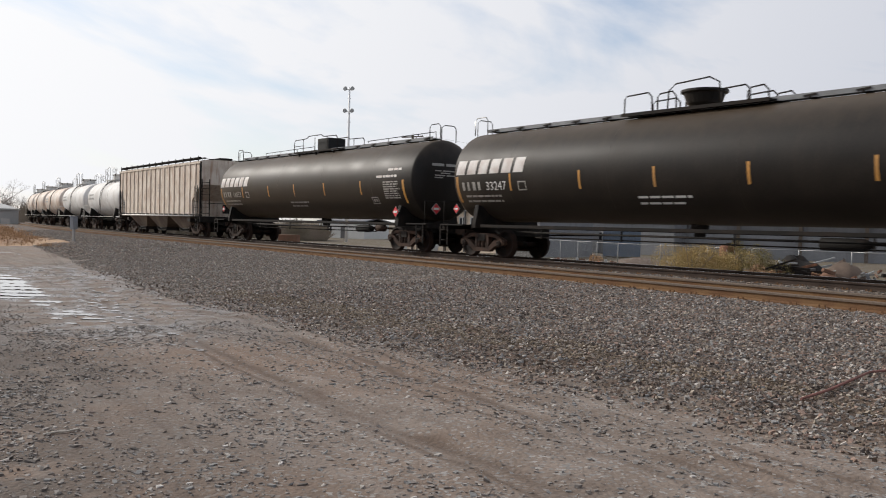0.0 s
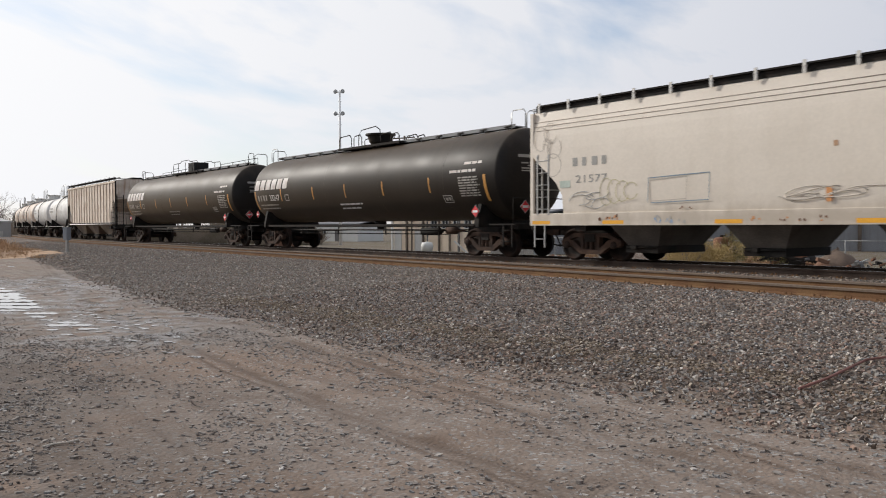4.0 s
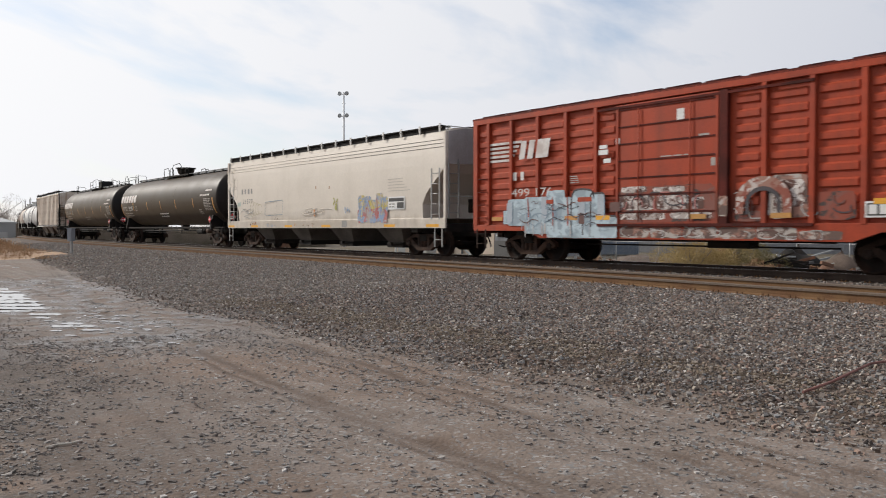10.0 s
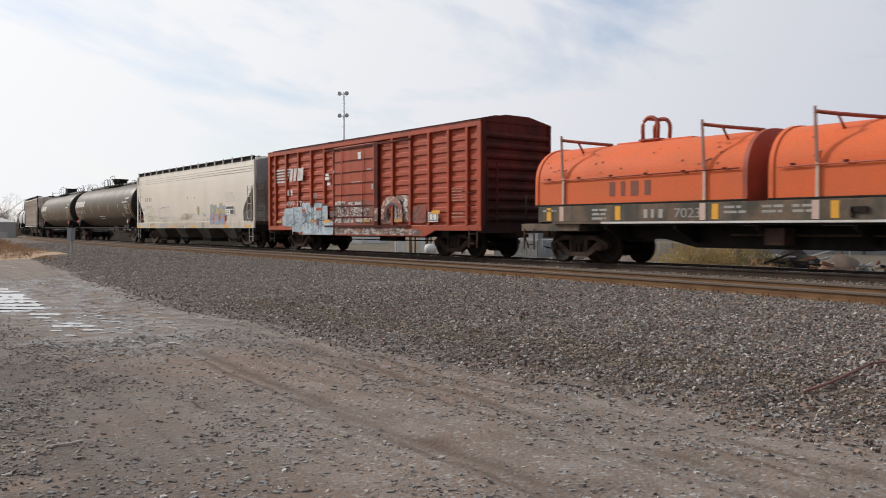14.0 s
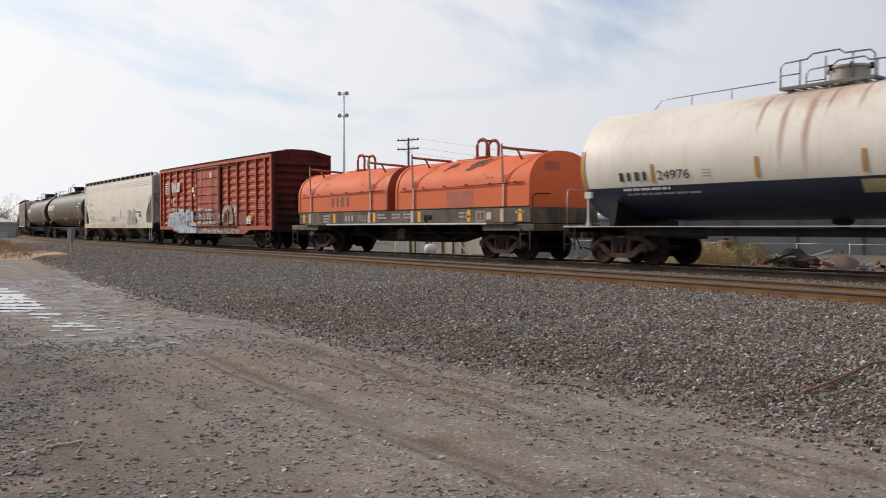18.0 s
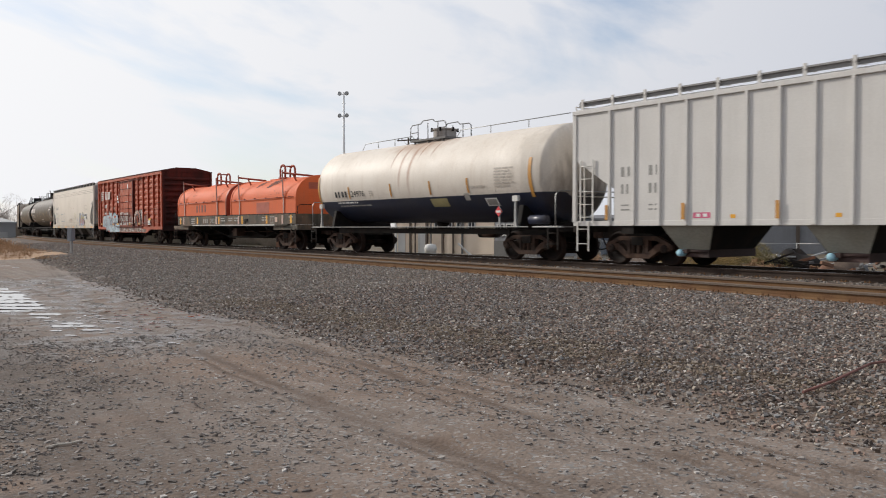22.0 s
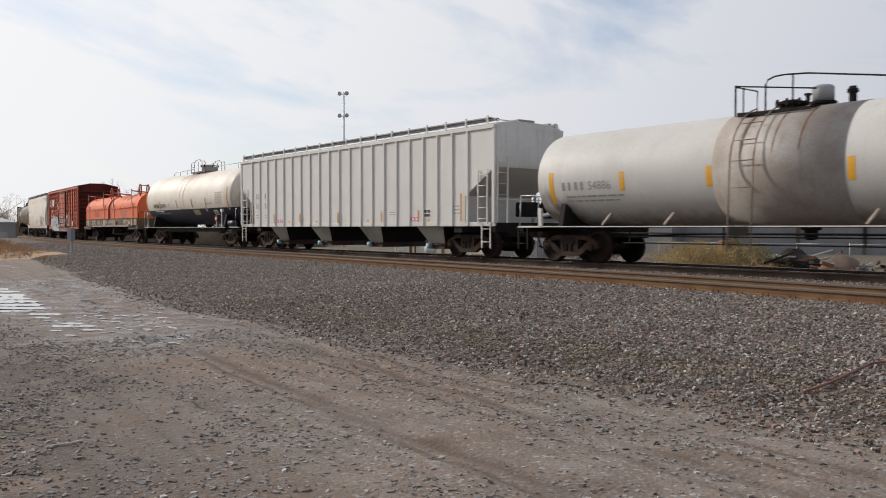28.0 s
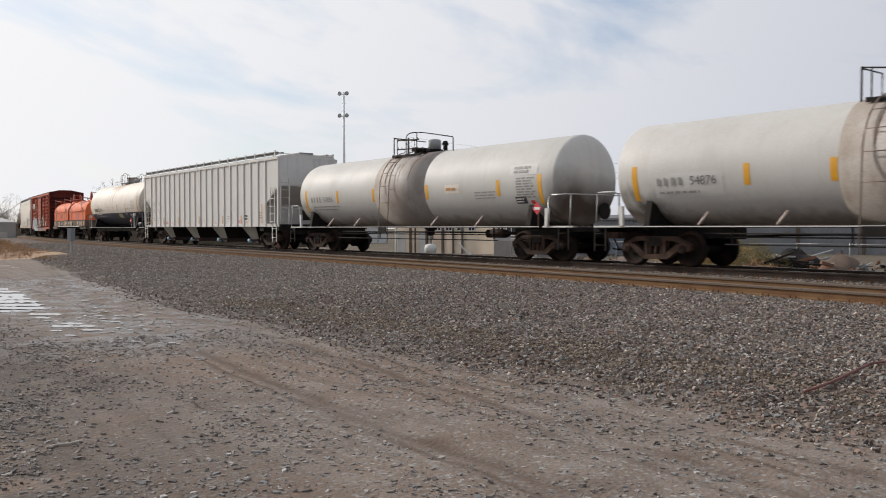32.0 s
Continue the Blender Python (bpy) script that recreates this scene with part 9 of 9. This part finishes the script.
building("grey_building", "low pale grey building with a white door", spot(-90, 98), spot(27, 104), 10, 3.3, "light_wall", "light_wall", (), [(5.6, 0.9, 2.1, "white_wall")], (), 0.0, 0.1)
building("office_shed", "pale grey shed with dark openings", spot(1030, 96), spot(1190, 89), 6, 3.7, "pale_wall", "roof_sheet", [(1.9, 1.5, 1.0, 0.9)], [(0.5, 0.9, 2.1, "white_wall")], (), 0.0)


def box_trailer(px, depth, ln, mat, label, turn):
    t = thing("shipping_container", label, "container")
    x, y = spot(px, depth)
    t.location, t.rotation_euler = (x, y, FLOOR), (0, 0, radians(turn))
    b = part("body", Geo().box(0, 0, 1.35, ln, 2.4, 2.5), M[mat], t, "", None, 0.03)
    for k in range(int(ln / 0.35)):
        part("rib", shared(("crib", mat), lambda: Geo().box(0, -1.22, 1.35, 0.14, 0.06, 2.3).mesh("rib", M[mat])), None, b, "", (-ln / 2 + 0.3 + k * 0.35, 0, 0))
    for sx in (-1, 1):
        part("corner_post", Geo().box(sx * (ln / 2 - 0.06), -1.2, 1.35, 0.14, 0.12, 2.55), M[mat], b)


box_trailer(1098, 82, 3.6, "box_blue", "blue-grey steel container in the yard", 38)
box_trailer(1000, 96, 7.5, "pale_wall", "pale grey steel container in the yard", 36)


# ---- yard rubbish and loose things
def rubble(name, label, cx, cy, rx, ry, n, lo, hi, mat, seed):
    r2 = np.random.default_rng(seed)
    pl = [(cx + r2.normal(0, rx), cy + r2.normal(0, ry), FLOOR) for _ in range(n)]
    sz = r2.uniform(lo, hi, n)
    ob = stones(name, [(a, b, c + s * 0.2) for (a, b, c), s in zip(pl, sz)], sz, mat, label, 0.7, seed)
    ob["category"] = "rubble"
    return ob


M["pale_stone"] = stone_material("pale_rubble", [(3, (0.16, 0.14, 0.125)), (4, (0.30, 0.28, 0.26)), (2, (0.24, 0.19, 0.155)), (2, (0.52, 0.50, 0.47))])
for i, (px, dp, rx, n) in enumerate(((985, 66, 1.6, 260), (1040, 62, 1.6, 240), (1545, 45, 1.6, 260), (500, 90, 5.0, 320), (430, 110, 6.0, 260))):
    rubble("rubble", "pale broken stone heap beyond the tracks", *spot(px, dp), rx, 0.5 + rx * 0.2, n, 0.12, 0.4, M["pale_stone"], 40 + i)


def soil_bank(px, depth, rx, rz, mat, label, seed):
    x, y = spot(px, depth)
    g, n = Geo(), 18
    v, f = [], []
    for i in range(9):
        for k in range(n):
            t, q = 2 * math.pi * k / n, i / 8
            r = rx * q * (1 + 0.25 * noise.noise(Vector((math.cos(t) * 1.5, math.sin(t) * 1.5, seed + q))))
            v.append((r * math.cos(t), r * math.sin(t) * 0.7, rz * (1 - q ** 1.7) * (1 + 0.3 * noise.noise(Vector((r, t, seed)))) - 0.05))
    f = [(i * n + k, i * n + (k + 1) % n, (i + 1) * n + (k + 1) % n, (i + 1) * n + k) for i in range(8) for k in range(n)]
    g.add(v, f, True)
    h = new("soil_bank", g.mesh("soil_bank", M[mat]))
    h.location = (x, y, FLOOR)
    return tagged(h, label, "heap")


soil_bank(1130, 66, 3.2, 0.6, "soil", "low heap of brown soil beside the yard", 1)
soil_bank(1490, 46.5, 1.5, 1.35, "soil", "brown heap of scrap and soil by the fence", 2)
soil_bank(1462, 46, 0.8, 0.8, "brick_brown", "brown heap of scrap and soil by the fence", 3)
soil_bank(1405, 49, 2.4, 1.4, "frame", "dark heap of scrap by the fence", 4)


def beam(name, label, px, depth, ln, tilt, turn, mat, up=0.3, thick=0.14, cat="scrap"):
    b = thing(name, label, cat)
    x, y = spot(px, depth)
    b.location, b.rotation_euler = (x, y, FLOOR + up), (0, radians(tilt), radians(turn))
    part("beam", Geo().box(0, 0, 0, ln, thick, thick), M[mat], b, "", None, 0.01)


rnd = random.Random(12)
for k in range(16):
    beam("scrap_beam", "dark scrap beam thrown on a heap", 1375 + rnd.uniform(0, 85), 46 + rnd.uniform(0, 3), rnd.uniform(0.8, 2.4), rnd.uniform(-24, 24), rnd.uniform(10, 70), rnd.choice(("frame", "frame", "rust", "galv")), rnd.uniform(0.3, 1.25), rnd.uniform(0.08, 0.2))
kinds = (("frame", "dark scrap beam thrown on a heap"), ("galv", "bent grey scrap pipe on a heap"), ("rust", "rusty scrap beam on a heap"), ("brick_brown", "broken brown timber on a heap"), ("concrete", "grey broken block on a heap"))
for k in range(44):
    mt, lb = rnd.choice(kinds)
    beam("scrap_piece", lb, rnd.uniform(1405, 1600), 45 + rnd.uniform(0, 4), rnd.uniform(0.2, 0.9), rnd.uniform(-25, 25), rnd.uniform(0, 180), mt, rnd.uniform(0.1, 0.75), rnd.uniform(0.05, 0.2))
for k in range(14):
    mt, lb = rnd.choice(kinds)
    beam("scrap_piece", lb, rnd.uniform(950, 1085), 62 + rnd.uniform(0, 4), rnd.uniform(0.3, 1.2), rnd.uniform(-20, 20), rnd.uniform(0, 180), mt, rnd.uniform(0.1, 0.35), rnd.uniform(0.06, 0.2))
beam("white_board", "white board leaning on the rubbish", 1536, 45.5, 0.6, 62, 40, "pale_wall", 0.4, 0.16)
beam("white_board", "white board leaning on the rubbish", 1470, 47, 0.8, 5, 40, "white_wall", 0.6, 0.12)
beam("white_plank", "white plank sloping to the ground", 824, 78, 2.0, 42, 38, "white_wall", 0.6, 0.16)
beam("orange_crate", "orange plastic crate among rubble", 1054, 61, 0.5, 0, 40, "orange_box", 0.22, 0.26, "crate")
beam("brown_crate", "brown timber stack beyond the tracks", 508, 100, 2.4, 0, 38, "brick_brown", 0.6, 1.1, "timber")
beam("white_stake", "short white marker stake behind the track", 1160, 44, 0.9, 90, 0, "white_wall", 0.45, 0.1, "stake")
tk = thing("white_drum", "round white drum beside the tan building", "drum")
tk.location = (*spot(762, 80), FLOOR)
part("drum", Geo().lathe([(0.15, 0.1), (0.2, 0.5), (0.75, 0.62), (1.1, 0.5), (1.2, 0.0)], 20, "z"), M["white_wall"], tk)
part("stand", Geo().lathe([(0.0, 0.4), (0.2, 0.36)], 14, "z"), M["concrete"], tk)


rt = thing("rusty_cistern", "upright rusty brown cistern behind the bushes", "tank")
rt.location = (*spot(1287, 51), FLOOR)
part("drum", Geo().lathe([(0.0, 0.5), (0.05, 0.56), (0.9, 0.58), (0.95, 0.6), (1.0, 0.58), (1.85, 0.56), (1.95, 0.46), (2.0, 0.0)], 20, "z"), M["rust"], rt)
part("hatch", Geo().lathe([(1.97, 0.18), (2.1, 0.18), (2.12, 0.0)], 12, "z"), M["frame"], rt)


# ---- tall mast with lamps
def mast(px, depth, top):
    x, y = spot(px, depth)
    m2 = thing("lighting_mast", "tall white steel mast with two pairs of floodlights", "mast")
    m2.location = (x, y, FLOOR)
    part("pole", Geo().lathe([(0, 0.24), (top * 0.6, 0.19), (top, 0.13)], 10, "z"), M["mast_white"], m2)
    for z in (top - 0.25, top - 3.45):
        part("cross_arm", Geo().box(0, 0, z, 1.2, 0.1, 0.1), M["white_metal"], m2)
        for sx in (-1, 1):
            part("floodlight", Geo().lathe([(-0.28, 0.27), (-0.22, 0.32), (0.08, 0.23), (0.18, 0.08)], 14, "y", (sx * 0.55, -0.1, z + 0.05), False), M["galv"], m2)
    for z in (top - 1.6, top - 5.0):
        part("bracket", Geo().box(0, 0, z, 0.5, 0.08, 0.07), M["galv"], m2)
    m2.rotation_euler = (0, 0, radians(38))


mast(609, 120, 1.02 + 239 * 120 / 1450 - FLOOR)


def utility_pole(px, depth, top, arms=2):
    x, y = spot(px, depth)
    p2 = thing("utility_pole", "brown wooden utility pole with two cross-arms", "utility pole", "utility poles")
    p2.location, p2.rotation_euler = (x, y, FLOOR), (0, 0, radians(20))
    part("pole", Geo().lathe([(0, 0.17), (top, 0.11)], 9, "z"), M["pole_wood"], p2)
    for k in range(arms):
        z = top - 0.25 - k * 1.0
        a = part("cross_arm", Geo().box(0, -0.12, z, 2.9, 0.1, 0.13), M["pole_wood"], p2)
        part("brace", Geo().tube([(-0.7, -0.1, z), (0, -0.1, z - 0.6)], 0.02, 5).tube([(0.7, -0.1, z), (0, -0.1, z - 0.6)], 0.02, 5), M["galv"], p2)
        for q in (-1.3, -0.8, 0.8, 1.3):
            part("insulator", shared("insulator", lambda: Geo().lathe([(0, 0.03), (0.06, 0.06), (0.12, 0.05), (0.17, 0.0)], 8, "z").mesh("insulator", M["cabinet"])), None, a, "", (q, -0.12, z + 0.06))
    return Vector((x, y, FLOOR + top))


t1 = utility_pole(723, 92, 1.02 + 159 * 92 / 1450 - FLOOR)
t2 = utility_pole(1512, 96, 1.02 + 95 * 96 / 1450 - FLOOR)
t3 = utility_pole(2150, 80, 8.0)
for k, (a, b) in enumerate(((t1, t2), (t2, t3))):
    for dz in (0.1, -0.9, -1.6):
        ln = [a.lerp(b, i / 12) + Vector((0, 0, dz - 1.1 * math.sin(math.pi * i / 12))) for i in range(13)]
        c = thing("overhead_cable", "thin black overhead cable between poles", "cable", "overhead cables")
        part("wire", Geo().tube(ln, 0.008, 4), M["cable"], c)


# ---------------------------------------------------------------- movement
def motions():
    for ob, centre, half, wheelsets in TRAIN:
        rows = [(t * 0.5, car_pose(SPEED * (t * 0.5 - 16) + centre, half)) for t in range(65)]
        walk(ob, rows)
        for w, x in wheelsets:
            at = w.location.copy()
            turn = []
            for k in range(241):
                t = k * 4 / 30
                turn.append((t, pose(at.x, at.y, at.z, 0, -math.degrees(SPEED * (t - 16) / WHEEL_R), 0)))
            walk(w, turn)


motions()
